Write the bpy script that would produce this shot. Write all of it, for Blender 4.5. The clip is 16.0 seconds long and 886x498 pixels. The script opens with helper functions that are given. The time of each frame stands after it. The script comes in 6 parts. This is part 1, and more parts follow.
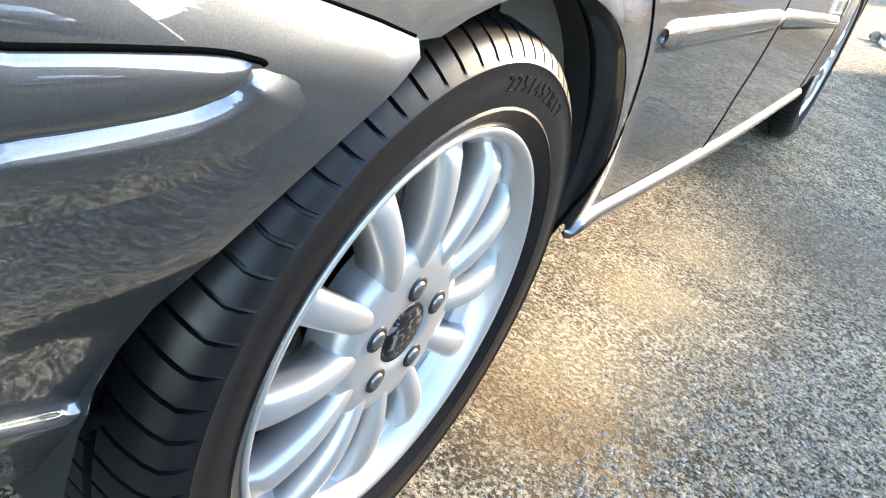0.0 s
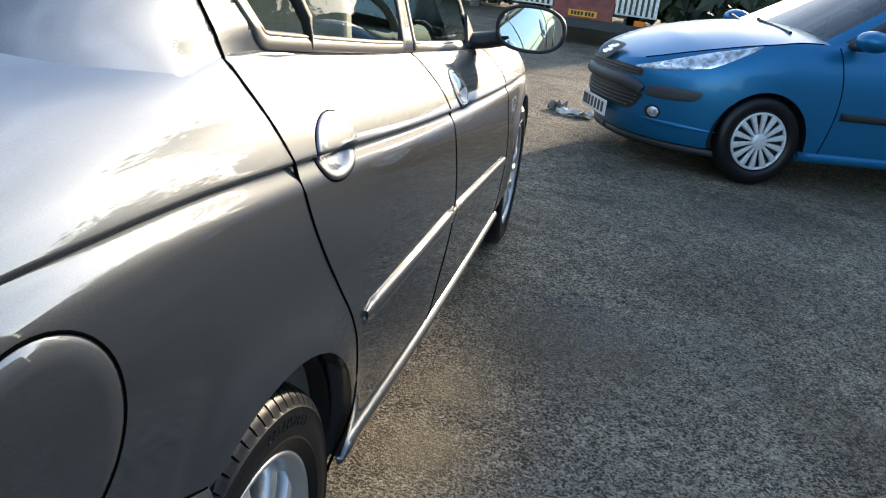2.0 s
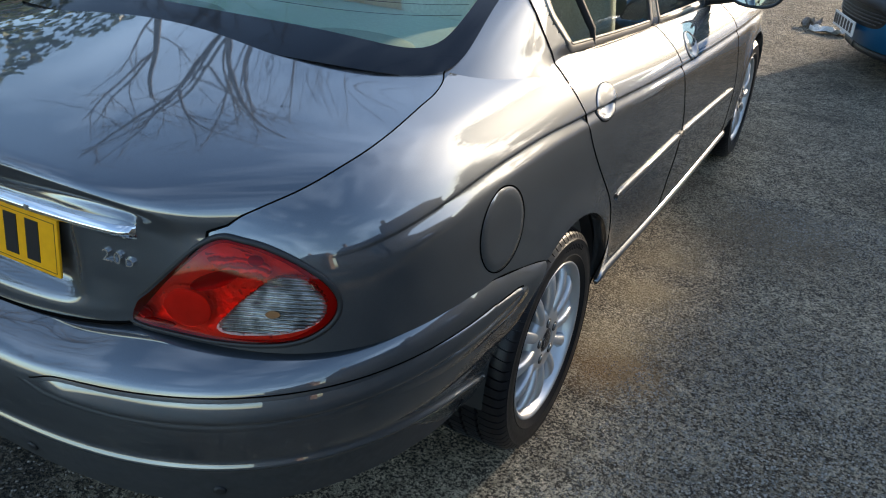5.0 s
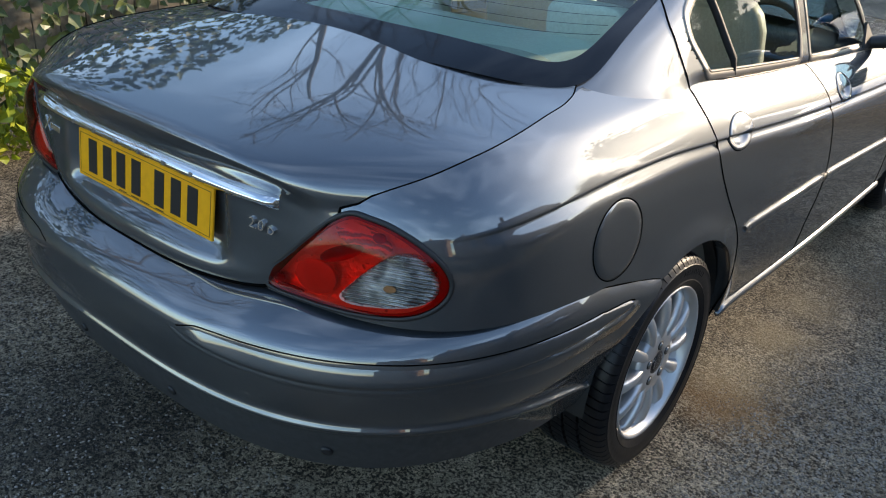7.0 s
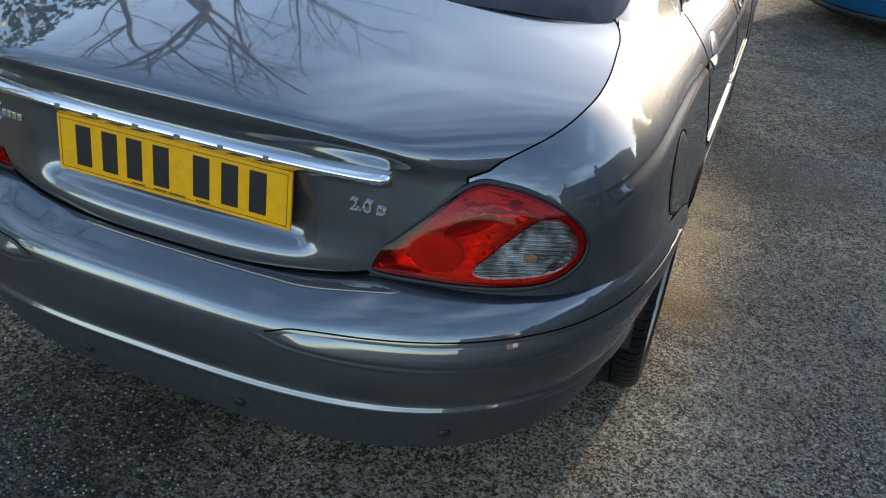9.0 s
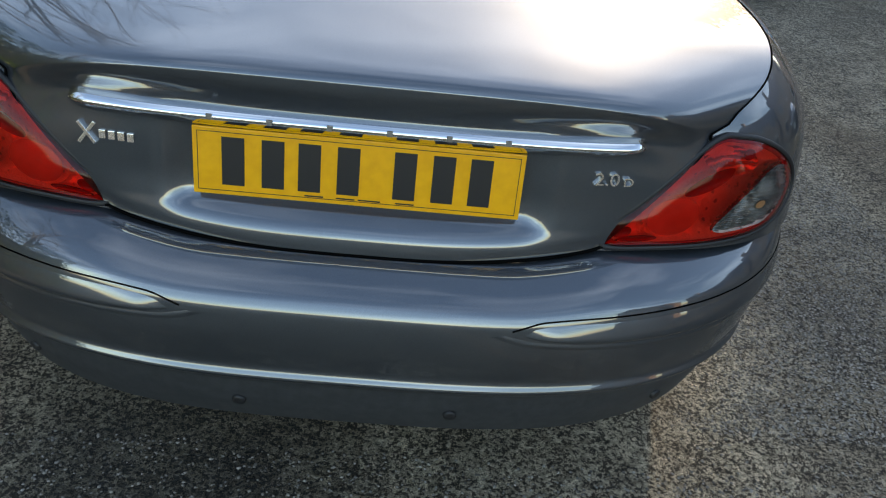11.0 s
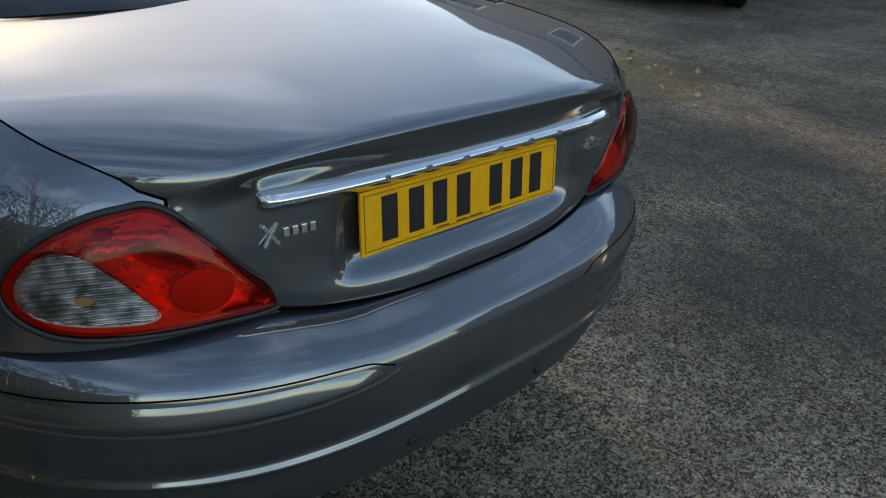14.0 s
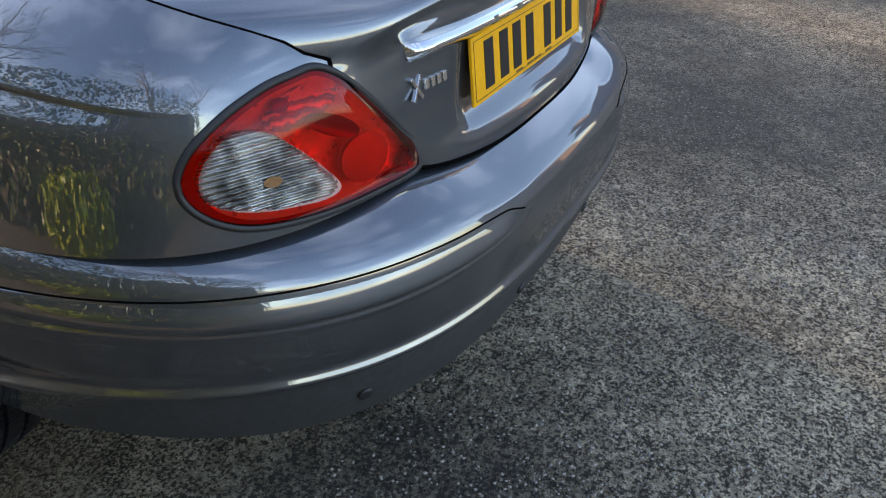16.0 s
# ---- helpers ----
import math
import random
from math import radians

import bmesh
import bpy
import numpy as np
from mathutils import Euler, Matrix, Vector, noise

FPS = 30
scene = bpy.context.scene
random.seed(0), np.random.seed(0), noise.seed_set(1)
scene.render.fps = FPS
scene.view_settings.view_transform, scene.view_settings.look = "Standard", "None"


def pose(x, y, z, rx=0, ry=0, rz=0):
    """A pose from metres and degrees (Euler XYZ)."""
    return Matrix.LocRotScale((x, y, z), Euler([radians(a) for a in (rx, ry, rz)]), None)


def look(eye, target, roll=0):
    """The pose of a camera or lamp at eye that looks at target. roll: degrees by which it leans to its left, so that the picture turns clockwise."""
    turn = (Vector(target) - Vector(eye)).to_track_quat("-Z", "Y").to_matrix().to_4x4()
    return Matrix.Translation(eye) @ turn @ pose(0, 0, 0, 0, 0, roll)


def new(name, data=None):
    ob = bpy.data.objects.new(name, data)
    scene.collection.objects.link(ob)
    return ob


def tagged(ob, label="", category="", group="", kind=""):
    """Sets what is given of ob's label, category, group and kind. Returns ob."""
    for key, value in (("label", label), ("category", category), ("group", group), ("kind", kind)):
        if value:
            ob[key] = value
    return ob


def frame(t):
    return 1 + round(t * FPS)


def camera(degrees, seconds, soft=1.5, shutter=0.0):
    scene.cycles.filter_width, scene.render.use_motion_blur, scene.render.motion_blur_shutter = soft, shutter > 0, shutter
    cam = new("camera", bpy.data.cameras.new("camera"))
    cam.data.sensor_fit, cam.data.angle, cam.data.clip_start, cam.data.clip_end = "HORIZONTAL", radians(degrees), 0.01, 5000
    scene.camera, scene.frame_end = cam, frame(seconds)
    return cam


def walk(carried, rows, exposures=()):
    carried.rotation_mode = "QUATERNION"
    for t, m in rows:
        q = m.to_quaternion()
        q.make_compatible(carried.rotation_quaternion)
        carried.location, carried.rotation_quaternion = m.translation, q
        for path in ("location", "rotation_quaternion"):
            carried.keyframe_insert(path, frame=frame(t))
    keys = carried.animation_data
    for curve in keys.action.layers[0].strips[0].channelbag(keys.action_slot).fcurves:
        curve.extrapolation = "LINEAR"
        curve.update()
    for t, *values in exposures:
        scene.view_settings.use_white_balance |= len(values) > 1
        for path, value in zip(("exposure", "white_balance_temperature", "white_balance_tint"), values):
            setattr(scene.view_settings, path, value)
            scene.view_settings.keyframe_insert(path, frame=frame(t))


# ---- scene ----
cam = camera(57.4, 16.0, soft=1.1)
PATH = [
    (0, (1.139, -0.594, 0.779), (0.401, 1.001, -0.175), 17.4),
    (0.5, (1.185, -0.62, 0.942), (0.531, 1.066, 0.086), 13.6),
    (1, (1.239, -0.68, 1.04), (0.672, 1.1, 0.327), 10.3),
    (1.5, (1.239, -0.723, 1.1), (0.819, 1.116, 0.436), 8.5),
    (2, (1.195, -0.803, 1.176), (0.881, 1.056, 0.507), 7.5),
    (2.5, (1.199, -0.954, 1.318), (0.873, 0.875, 0.575), 6.1),
    (3, (1.273, -1.123, 1.425), (0.871, 0.662, 0.616), 4.9),
    (3.5, (1.413, -1.313, 1.506), (0.867, 0.417, 0.664), 3.1),
    (4, (1.449, -1.453, 1.544), (0.781, 0.217, 0.67), 2.0),
    (4.5, (1.439, -1.625, 1.54), (0.698, 0.002, 0.644), 2.1),
    (5, (1.439, -1.767, 1.542), (0.622, -0.195, 0.614), 3.0),
    (5.2, (1.454, -1.791, 1.549), (0.564, -0.256, 0.627), 2.6),
    (7.3, (1.537, -1.859, 1.515), (0.418, -0.445, 0.65), 4.0),
    (7.5, (1.483, -1.908, 1.53), (0.432, -0.444, 0.663), 4.0),
    (8, (1.354, -2.007, 1.54), (0.547, -0.408, 0.649), 5.7),
    (8.5, (1.183, -2.047, 1.524), (0.496, -0.43, 0.568), 5.5),
    (8.7, (1.086, -2.048, 1.515), (0.431, -0.434, 0.532), 5.1),
    (10.8, (0.171, -2.129, 1.434), (0.2, -0.425, 0.389), 6.4),
    (11, (0.085, -2.112, 1.433), (0.174, -0.419, 0.371), 6.5),
    (11.5, (-0.122, -2.093, 1.438), (0.076, -0.415, 0.367), 4.9),
    (12, (-0.364, -2.143, 1.426), (-0.049, -0.41, 0.478), 3.2),
    (12.5, (-0.569, -2.098, 1.411), (0.03, -0.384, 0.572), 4.7),
    (13, (-0.735, -1.984, 1.437), (0.21, -0.436, 0.594), 6.1),
    (13.5, (-0.844, -1.939, 1.405), (0.346, -0.568, 0.565), 5.8),
    (14, (-1.05, -1.865, 1.385), (0.29, -0.657, 0.522), 5.4),
    (14.5, (-1.175, -1.769, 1.348), (0.28, -0.729, 0.453), 5.4),
    (15, (-1.24, -1.617, 1.322), (0.316, -0.804, 0.364), 5.4),
    (15.5, (-1.29, -1.539, 1.302), (0.263, -0.836, 0.256), 5.1),
    (16, (-1.386, -1.476, 1.257), (0.159, -0.724, 0.234), 1.7),
]
walk(cam, [(t, look(eye, target, roll)) for t, eye, target, roll in PATH],
     exposures=[(0, 3.1, 7900, 11), (0.5, 2.85, 7900, 11), (1.0, 2.4, 7800, 11), (1.5, 1.8, 7600, 11), (2.0, 1.25, 7300, 11), (2.5, 0.98, 7200, 11), (3.0, 0.94, 7250, 11), (5.0, 1.05, 7400, 12), (7.5, 1.08, 7400, 13), (8.5, 1.18, 7500, 13), (11, 1.40, 8700, 14), (12, 1.32, 8550, 14), (13, 1.10, 8500, 14), (14, 0.88, 8400, 14), (14.7, 0.84, 8300, 17), (15.5, 1.3, 8100, 23), (16, 1.82, 8300, 22)])

# ---- light ----
SUN_AZ, SUN_EL = 17.0, 13.8          # degrees right of the grey car's heading (+y), and above the horizon
world = bpy.data.worlds.new("sky")
scene.world = world
world.use_nodes = True
wn, wl = world.node_tree.nodes, world.node_tree.links
sky = wn.new("ShaderNodeTexSky")
sky.sky_type, sky.sun_disc = "NISHITA", False
sky.sun_elevation, sky.sun_rotation = radians(SUN_EL), radians(SUN_AZ)
sky.dust_density, sky.ozone_density = 1.0, 3.0
# thin broken cloud, laid over the clear sky
wco, wmap, wno, wra, wmix = wn.new("ShaderNodeTexCoord"), wn.new("ShaderNodeMapping"), wn.new("ShaderNodeTexNoise"), wn.new("ShaderNodeValToRGB"), wn.new("ShaderNodeMix")
wmap.inputs["Scale"].default_value = (1.0, 1.0, 2.6)
wno.inputs["Scale"].default_value, wno.inputs["Detail"].default_value = 2.4, 7
wra.color_ramp.elements[0].position, wra.color_ramp.elements[1].position = 0.47, 0.80
wmix.data_type, wmix.blend_type = "RGBA", "MIX"
wbr = wn.new("ShaderNodeMix")
wbr.data_type, wbr.blend_type = "RGBA", "MULTIPLY"
wbr.inputs[0].default_value = 1.0
wbr.inputs[7].default_value = (1.7, 1.6, 1.5, 1)
wl.new(wco.outputs["Generated"], wmap.inputs[0])
wl.new(wmap.outputs[0], wno.inputs["Vector"])
wl.new(wno.outputs[0], wra.inputs[0])
wl.new(sky.outputs[0], wbr.inputs[6])
wadd, wcap = wn.new("ShaderNodeMix"), wn.new("ShaderNodeMix")
wadd.data_type, wadd.blend_type = "RGBA", "ADD"
wadd.inputs[0].default_value, wadd.inputs[7].default_value = 1.0, (0.8, 1.0, 1.3, 1)
wcap.data_type, wcap.blend_type = "RGBA", "DARKEN"
wcap.inputs[0].default_value, wcap.inputs[7].default_value = 1.0, (8.3, 8.1, 7.6, 1)
wl.new(wbr.outputs[2], wadd.inputs[6])
wl.new(wra.outputs[0], wmix.inputs[0])
wl.new(sky.outputs[0], wmix.inputs[6])
wl.new(wadd.outputs[2], wmix.inputs[7])
wl.new(wmix.outputs[2], wcap.inputs[6])
wl.new(wcap.outputs[2], wn["Background"].inputs[0])
wn["Background"].inputs[1].default_value = 0.235
sun_dir = Vector((math.sin(radians(SUN_AZ)) * math.cos(radians(SUN_EL)), math.cos(radians(SUN_AZ)) * math.cos(radians(SUN_EL)), math.sin(radians(SUN_EL))))
sun = new("sun", bpy.data.lights.new("sun", "SUN"))
sun.data.energy, sun.data.angle, sun.data.color = 2.8, radians(2.5), (1.0, 0.87, 0.70)
sun.matrix_world = look(sun_dir * 50, (0, 0, 0))


# ---- materials ----
def principled(name, colour, rough=0.5, metal=0.0, **more):
    m = bpy.data.materials.new(name)
    m.use_nodes = True
    b = m.node_tree.nodes["Principled BSDF"]
    b.inputs["Base Color"].default_value = (*colour, 1)
    b.inputs["Roughness"].default_value = rough
    b.inputs["Metallic"].default_value = metal
    for k, v in more.items():
        b.inputs[k.replace("_", " ")].default_value = v
    return m


def link(m, a, b):
    m.node_tree.links.new(a, b)


def add_noise(m, scale, colours=None, bump=0.0, dist=0.01, detail=6.0, lo=0.35, hi=0.65, rough=None, kind="ShaderNodeTexNoise"):
    """Object-space noise into colour, roughness and relief."""
    nd = m.node_tree.nodes
    b = nd["Principled BSDF"]
    co = nd.new("ShaderNodeTexCoord")
    n = nd.new(kind)
    n.inputs["Scale"].default_value = scale
    if "Detail" in n.inputs:
        n.inputs["Detail"].default_value = detail
    link(m, co.outputs["Object"], n.inputs["Vector"])
    out = n.outputs[0]
    if colours:
        r = nd.new("ShaderNodeValToRGB")
        r.color_ramp.elements[0].position, r.color_ramp.elements[1].position = lo, hi
        r.color_ramp.elements[0].color, r.color_ramp.elements[1].color = (*colours[0], 1), (*colours[1], 1)
        link(m, out, r.inputs[0])
        link(m, r.outputs[0], b.inputs["Base Color"])
    if rough:
        r = nd.new("ShaderNodeMapRange")
        r.inputs["To Min"].default_value, r.inputs["To Max"].default_value = rough
        link(m, out, r.inputs[0])
        link(m, r.outputs[0], b.inputs["Roughness"])
    if bump:
        p = nd.new("ShaderNodeBump")
        p.inputs["Strength"].default_value, p.inputs["Distance"].default_value = bump, dist
        link(m, out, p.inputs["Height"])
        link(m, p.outputs[0], b.inputs["Normal"])
    return m


def tinted_glass(name, tint, ior=1.36):
    m = bpy.data.materials.new(name)
    m.use_nodes = True
    nd = m.node_tree.nodes
    nd.remove(nd["Principled BSDF"])
    t, g, mix, fr = nd.new("ShaderNodeBsdfTransparent"), nd.new("ShaderNodeBsdfGlossy"), nd.new("ShaderNodeMixShader"), nd.new("ShaderNodeFresnel")
    t.inputs[0].default_value = (*tint, 1)
    g.inputs["Roughness"].default_value = 0.01
    fr.inputs[0].default_value = ior
    for a, b in ((fr.outputs[0], mix.inputs[0]), (t.outputs[0], mix.inputs[1]), (g.outputs[0], mix.inputs[2]), (mix.outputs[0], nd["Material Output"].inputs[0])):
        link(m, a, b)
    return m


PAINT = add_noise(principled("grey_metallic_paint", (0.060, 0.073, 0.089), 0.50, 0.92, Coat_Weight=1.0, Coat_Roughness=0.03, Coat_IOR=2.15), 900, ((0.051, 0.062, 0.076), (0.069, 0.084, 0.102)), lo=0.3, hi=0.7, detail=1)
BADGE = principled("worn_badge_chrome", (0.72, 0.73, 0.74), 0.2, 1.0)
BLUE = add_noise(principled("blue_metallic_paint", (0.0, 0.135, 0.29), 0.36, 0.5, Specular_IOR_Level=0.3, Coat_Weight=0.25, Coat_Roughness=0.03), 700, ((0.0, 0.118, 0.255), (0.002, 0.152, 0.325)), detail=1)
VALANCE = add_noise(principled("painted_valance", (0.031, 0.033, 0.036), 0.5), 60, ((0.025, 0.027, 0.029), (0.038, 0.040, 0.043)), bump=0.05, dist=0.002)
BLACK = principled("black_trim", (0.012, 0.012, 0.013), 0.55)
# flat black of the tubes that stand in for shade inside panel gaps
SHUT = principled("gap_shade_black", (0.003, 0.003, 0.003), 0.9, Specular_IOR_Level=0.0)
FRIT = principled("black_glass_border", (0.008, 0.010, 0.014), 0.06, Specular_IOR_Level=0.28)
CHROME = principled("chrome", (0.78, 0.79, 0.8), 0.05, 1.0)
TRIM = principled("window_trim", (0.27, 0.25, 0.225), 0.4, 0.6)
ALLOY = add_noise(principled("silver_alloy", (0.50, 0.51, 0.52), 0.4, 0.65, Coat_Weight=0.5, Coat_Roughness=0.1), 40, rough=(0.36, 0.46))
TYRE = add_noise(principled("tyre_rubber", (0.012, 0.012, 0.013), 0.4, Specular_IOR_Level=0.30), 90, ((0.003, 0.003, 0.004), (0.007, 0.007, 0.009)), bump=0.15, dist=0.001, rough=(0.28, 0.5))
BARREL = add_noise(principled("dark_inner_rim", (0.06, 0.056, 0.052), 0.55, 0.3), 40, ((0.035, 0.032, 0.03), (0.09, 0.084, 0.078)))
RIM_RED = principled("brick_red_rim", (0.24, 0.035, 0.028), 0.4)
DEEP_RED = principled("dark_red_bulb_and_shade", (0.13, 0.003, 0.002), 0.2, 0.0, Coat_Weight=0.5, Coat_Roughness=0.02)
YELLOW = add_noise(principled("yellow_plate", (0.82, 0.37, 0.006), 0.3), 45, ((0.78, 0.34, 0.005), (0.86, 0.39, 0.008)))
WHITE = principled("white_plate", (0.75, 0.75, 0.73), 0.4)
INK = principled("plate_black", (0.008, 0.008, 0.01), 0.4)
SIDEGLASS = tinted_glass("tinted_side_glass", (0.64, 0.75, 0.72))
GLASS = tinted_glass("tinted_car_glass", (0.66, 0.90, 0.85))
CLEAR = tinted_glass("clear_lamp_glass", (0.93, 0.95, 0.96))
REDGLASS = tinted_glass("red_lamp_glass", (0.96, 0.045, 0.022))
SILVERED = add_noise(principled("silvered_reflector", (0.8, 0.8, 0.78), 0.3, 0.45), 55, ((0.45, 0.44, 0.43), (0.95, 0.95, 0.93)), bump=0.6, dist=0.004, detail=2, lo=0.38, hi=0.6, kind="ShaderNodeTexVoronoi")
DISC = add_noise(principled("moulded_stop_lens", (0.46, 0.43, 0.42), 0.35), 20, ((0.40, 0.37, 0.36), (0.54, 0.50, 0.49)))
RIBBED = principled("ribbed_reflector", (0.85, 0.82, 0.78), 0.3, 0.6)
MIRROR = principled("mirror_glass", (0.50, 0.56, 0.57), 0.01, 1.0)
CREAM = add_noise(principled("cream_leather", (0.68, 0.65, 0.56), 0.5), 120, ((0.63, 0.60, 0.51), (0.73, 0.70, 0.61)), bump=0.1, dist=0.002)
SPEAKER = add_noise(principled("speaker_fabric", (0.42, 0.40, 0.34), 0.9), 400, ((0.34, 0.32, 0.27), (0.48, 0.46, 0.40)), bump=0.2, dist=0.001)
DARKCLOTH = add_noise(principled("dark_cabin_trim", (0.05, 0.05, 0.05), 0.8), 200, bump=0.1, dist=0.001)
RUST = add_noise(principled("brake_disc_steel", (0.2, 0.17, 0.15), 0.5, 0.8), 60, ((0.12, 0.09, 0.07), (0.3, 0.27, 0.25)))


# ---- mesh helpers ----
def link_mesh(name, verts, faces, material, parent=None, label="", smooth=True, normals=None):
    me = bpy.data.meshes.new(name)
    me.from_pydata([tuple(map(float, v)) for v in verts], [], faces)
    me.materials.append(material)
    me.update()
    if smooth:
        me.polygons.foreach_set("use_smooth", [True] * len(me.polygons))
    if normals is not None:
        me.normals_split_custom_set_from_vertices([tuple(map(float, n)) for n in normals])
    ob = new(name, me)
    if parent is not None:
        ob.parent = parent
        ob.matrix_parent_inverse = parent.matrix_basis.inverted()
    if label:
        tagged(ob, label)
    return ob


def part(name, bm, material, parent=None, label="", smooth=False):
    me = bpy.data.meshes.new(name)
    bm.normal_update()
    bm.to_mesh(me)
    bm.free()
    me.materials.append(material)
    if smooth:
        me.polygons.foreach_set("use_smooth", [True] * len(me.polygons))
    ob = new(name, me)
    if parent is not None:
        ob.parent = parent
        ob.matrix_parent_inverse = parent.matrix_basis.inverted()
    if label:
        tagged(ob, label)
    return ob


def grid_faces(nu, nv, close_u=False):
    out = []
    for i in range(nu if close_u else nu - 1):
        for j in range(nv - 1):
            a, b = i * nv + j, ((i + 1) % nu) * nv + j
            out.append((a, b, b + 1, a + 1))
    return out


def grid_normals(P):
    """Vertex normals of a grid of places."""
    du, dv = np.gradient(P, axis=0), np.gradient(P, axis=1)
    n = np.cross(du, dv)
    return n / np.maximum(np.linalg.norm(n, axis=-1, keepdims=True), 1e-9)


def box(bm, x0, y0, z0, x1, y1, z1, bevel=0.0, m=None):
    g = bmesh.ops.create_cube(bm, size=1.0)
    mat = Matrix.LocRotScale(((x0 + x1) / 2, (y0 + y1) / 2, (z0 + z1) / 2), None, (x1 - x0, y1 - y0, z1 - z0))
    bmesh.ops.transform(bm, matrix=mat, verts=g["verts"])
    if bevel:
        es = list({e for v in g["verts"] for e in v.link_edges})
        r = bmesh.ops.bevel(bm, geom=es, offset=bevel, segments=3, affect="EDGES", profile=0.6)
        vs = list({v for f in r["faces"] for v in f.verts} | {v for v in g["verts"] if v.is_valid})
    else:
        vs = g["verts"]
    if m is not None:
        bmesh.ops.transform(bm, matrix=m, verts=vs)
    return bm


def one_box(*a, **k):
    return box(bmesh.new(), *a, **k)


def smooth_curve(pts, n, closed=False):
    """Catmull-Rom through pts, n samples."""
    p = np.array(pts, float)
    k = len(p)
    out = []
    spans = k if closed else k - 1
    for u in np.linspace(0, spans, n, endpoint=not closed):
        i = min(int(u), spans - 1)
        t = u - i
        g = (lambda q: p[q % k]) if closed else (lambda q: p[min(max(q, 0), k - 1)])
        a, b, c, d = g(i - 1), g(i), g(i + 1), g(i + 2)
        out.append(0.5 * (2 * b + (c - a) * t + (2 * a - 5 * b + 4 * c - d) * t * t + (3 * b - a - 3 * c + d) * t ** 3))
    return np.array(out)


def tube(name, pts, radius, material, parent, closed=False, sides=6, label="", squash=None, taper=None):
    """A round bar swept along pts; squash: (across, along the up hint) radii."""
    p = np.array(pts, float)
    n = len(p)
    d = np.roll(p, -1, 0) - np.roll(p, 1, 0)
    if not closed:
        d[0], d[-1] = p[1] - p[0], p[-1] - p[-2]
    d /= np.maximum(np.linalg.norm(d, axis=1, keepdims=True), 1e-9)
    hint = np.array([0, 0, 1.0])
    a = np.cross(d, hint)
    a[np.linalg.norm(a, axis=1) < 1e-3] = (1, 0, 0)
    a /= np.linalg.norm(a, axis=1, keepdims=True)
    b = np.cross(a, d)
    ra, rb = squash or (radius, radius)
    tp = np.ones(n) if taper is None else np.asarray(taper)
    ang = np.linspace(0, 2 * np.pi, sides, endpoint=False)
    V = p[:, None] + tp[:, None, None] * (ra * np.cos(ang)[None, :, None] * a[:, None] + rb * np.sin(ang)[None, :, None] * b[:, None])
    verts = V.reshape(-1, 3)
    faces = []
    for i in range(n if closed else n - 1):
        for j in range(sides):
            q, r = i * sides, ((i + 1) % n) * sides
            faces.append((q + j, q + (j + 1) % sides, r + (j + 1) % sides, r + j))
    if not closed:
        faces += [tuple(range(sides)), tuple(range((n - 1) * sides, n * sides))[::-1]]
    return link_mesh(name, verts, faces, material, parent, label)


def lathe(profile, n, axis="x"):
    """Rings of (radius, along) turned about the x axis; verts and faces."""
    prof = np.array(profile, float)
    ang = np.linspace(0, 2 * np.pi, n, endpoint=False)
    V = np.stack([np.broadcast_to(prof[:, 1], (n, len(prof))), np.cos(ang)[:, None] * prof[:, 0], np.sin(ang)[:, None] * prof[:, 0]], -1)
    return V.reshape(-1, 3), grid_faces(n, len(prof), True)


def curve_through(pairs):
    """A smooth function through (x, y) pairs, in order of x (monotone cubic)."""
    x, y = np.array(pairs, float).T
    h, d = np.diff(x), np.diff(y) / np.diff(x)
    m = np.zeros(len(x))
    for i in range(1, len(x) - 1):
        if d[i - 1] * d[i] > 0:
            w1, w2 = 2 * h[i] + h[i - 1], h[i] + 2 * h[i - 1]
            m[i] = (w1 + w2) / (w1 / d[i - 1] + w2 / d[i])
    m[0], m[-1] = d[0], d[-1]

    def f(q):
        q = np.clip(q, x[0], x[-1])
        i = np.clip(np.searchsorted(x, q) - 1, 0, len(x) - 2)
        t = (q - x[i]) / h[i]
        return (2 * t ** 3 - 3 * t ** 2 + 1) * y[i] + (t ** 3 - 2 * t ** 2 + t) * h[i] * m[i] + (3 * t ** 2 - 2 * t ** 3) * y[i + 1] + (t ** 3 - t ** 2) * h[i] * m[i + 1]
    return f


def inside(poly, y, z):
    hit = False
    for (y0, z0), (y1, z1) in zip(poly, poly[1:] + poly[:1]):
        if (z0 > z) != (z1 > z) and y < (y1 - y0) * (z - z0) / (z1 - z0) + y0:
            hit = not hit
    return hit


def smoothstep(a, b, x):
    t = np.clip((x - a) / (b - a), 0, 1)
    return t * t * (3 - 2 * t)


def text_mesh(name, words, size, depth, m, material, parent, label="", wide=1.0):
    cu = bpy.data.curves.new(name, "FONT")
    cu.body, cu.size, cu.extrude, cu.align_x, cu.align_y = words, size, depth, "CENTER", "CENTER"
    tmp = new("text_tmp", cu)
    me = bpy.data.meshes.new_from_object(tmp.evaluated_get(bpy.context.evaluated_depsgraph_get()))
    bpy.data.objects.remove(tmp)
    me.transform(m @ Matrix.Diagonal((wide, 1, 1, 1)))
    me.materials.clear()
    me.materials.append(material)
    ob = new(name, me)
    ob.parent = parent
    ob.matrix_parent_inverse = parent.matrix_basis.inverted()
    if label:
        tagged(ob, label)
    return ob


# ---- ground ----
BASE_DARK, BASE_LIGHT = (0.175, 0.153, 0.123), (0.34, 0.298, 0.242)


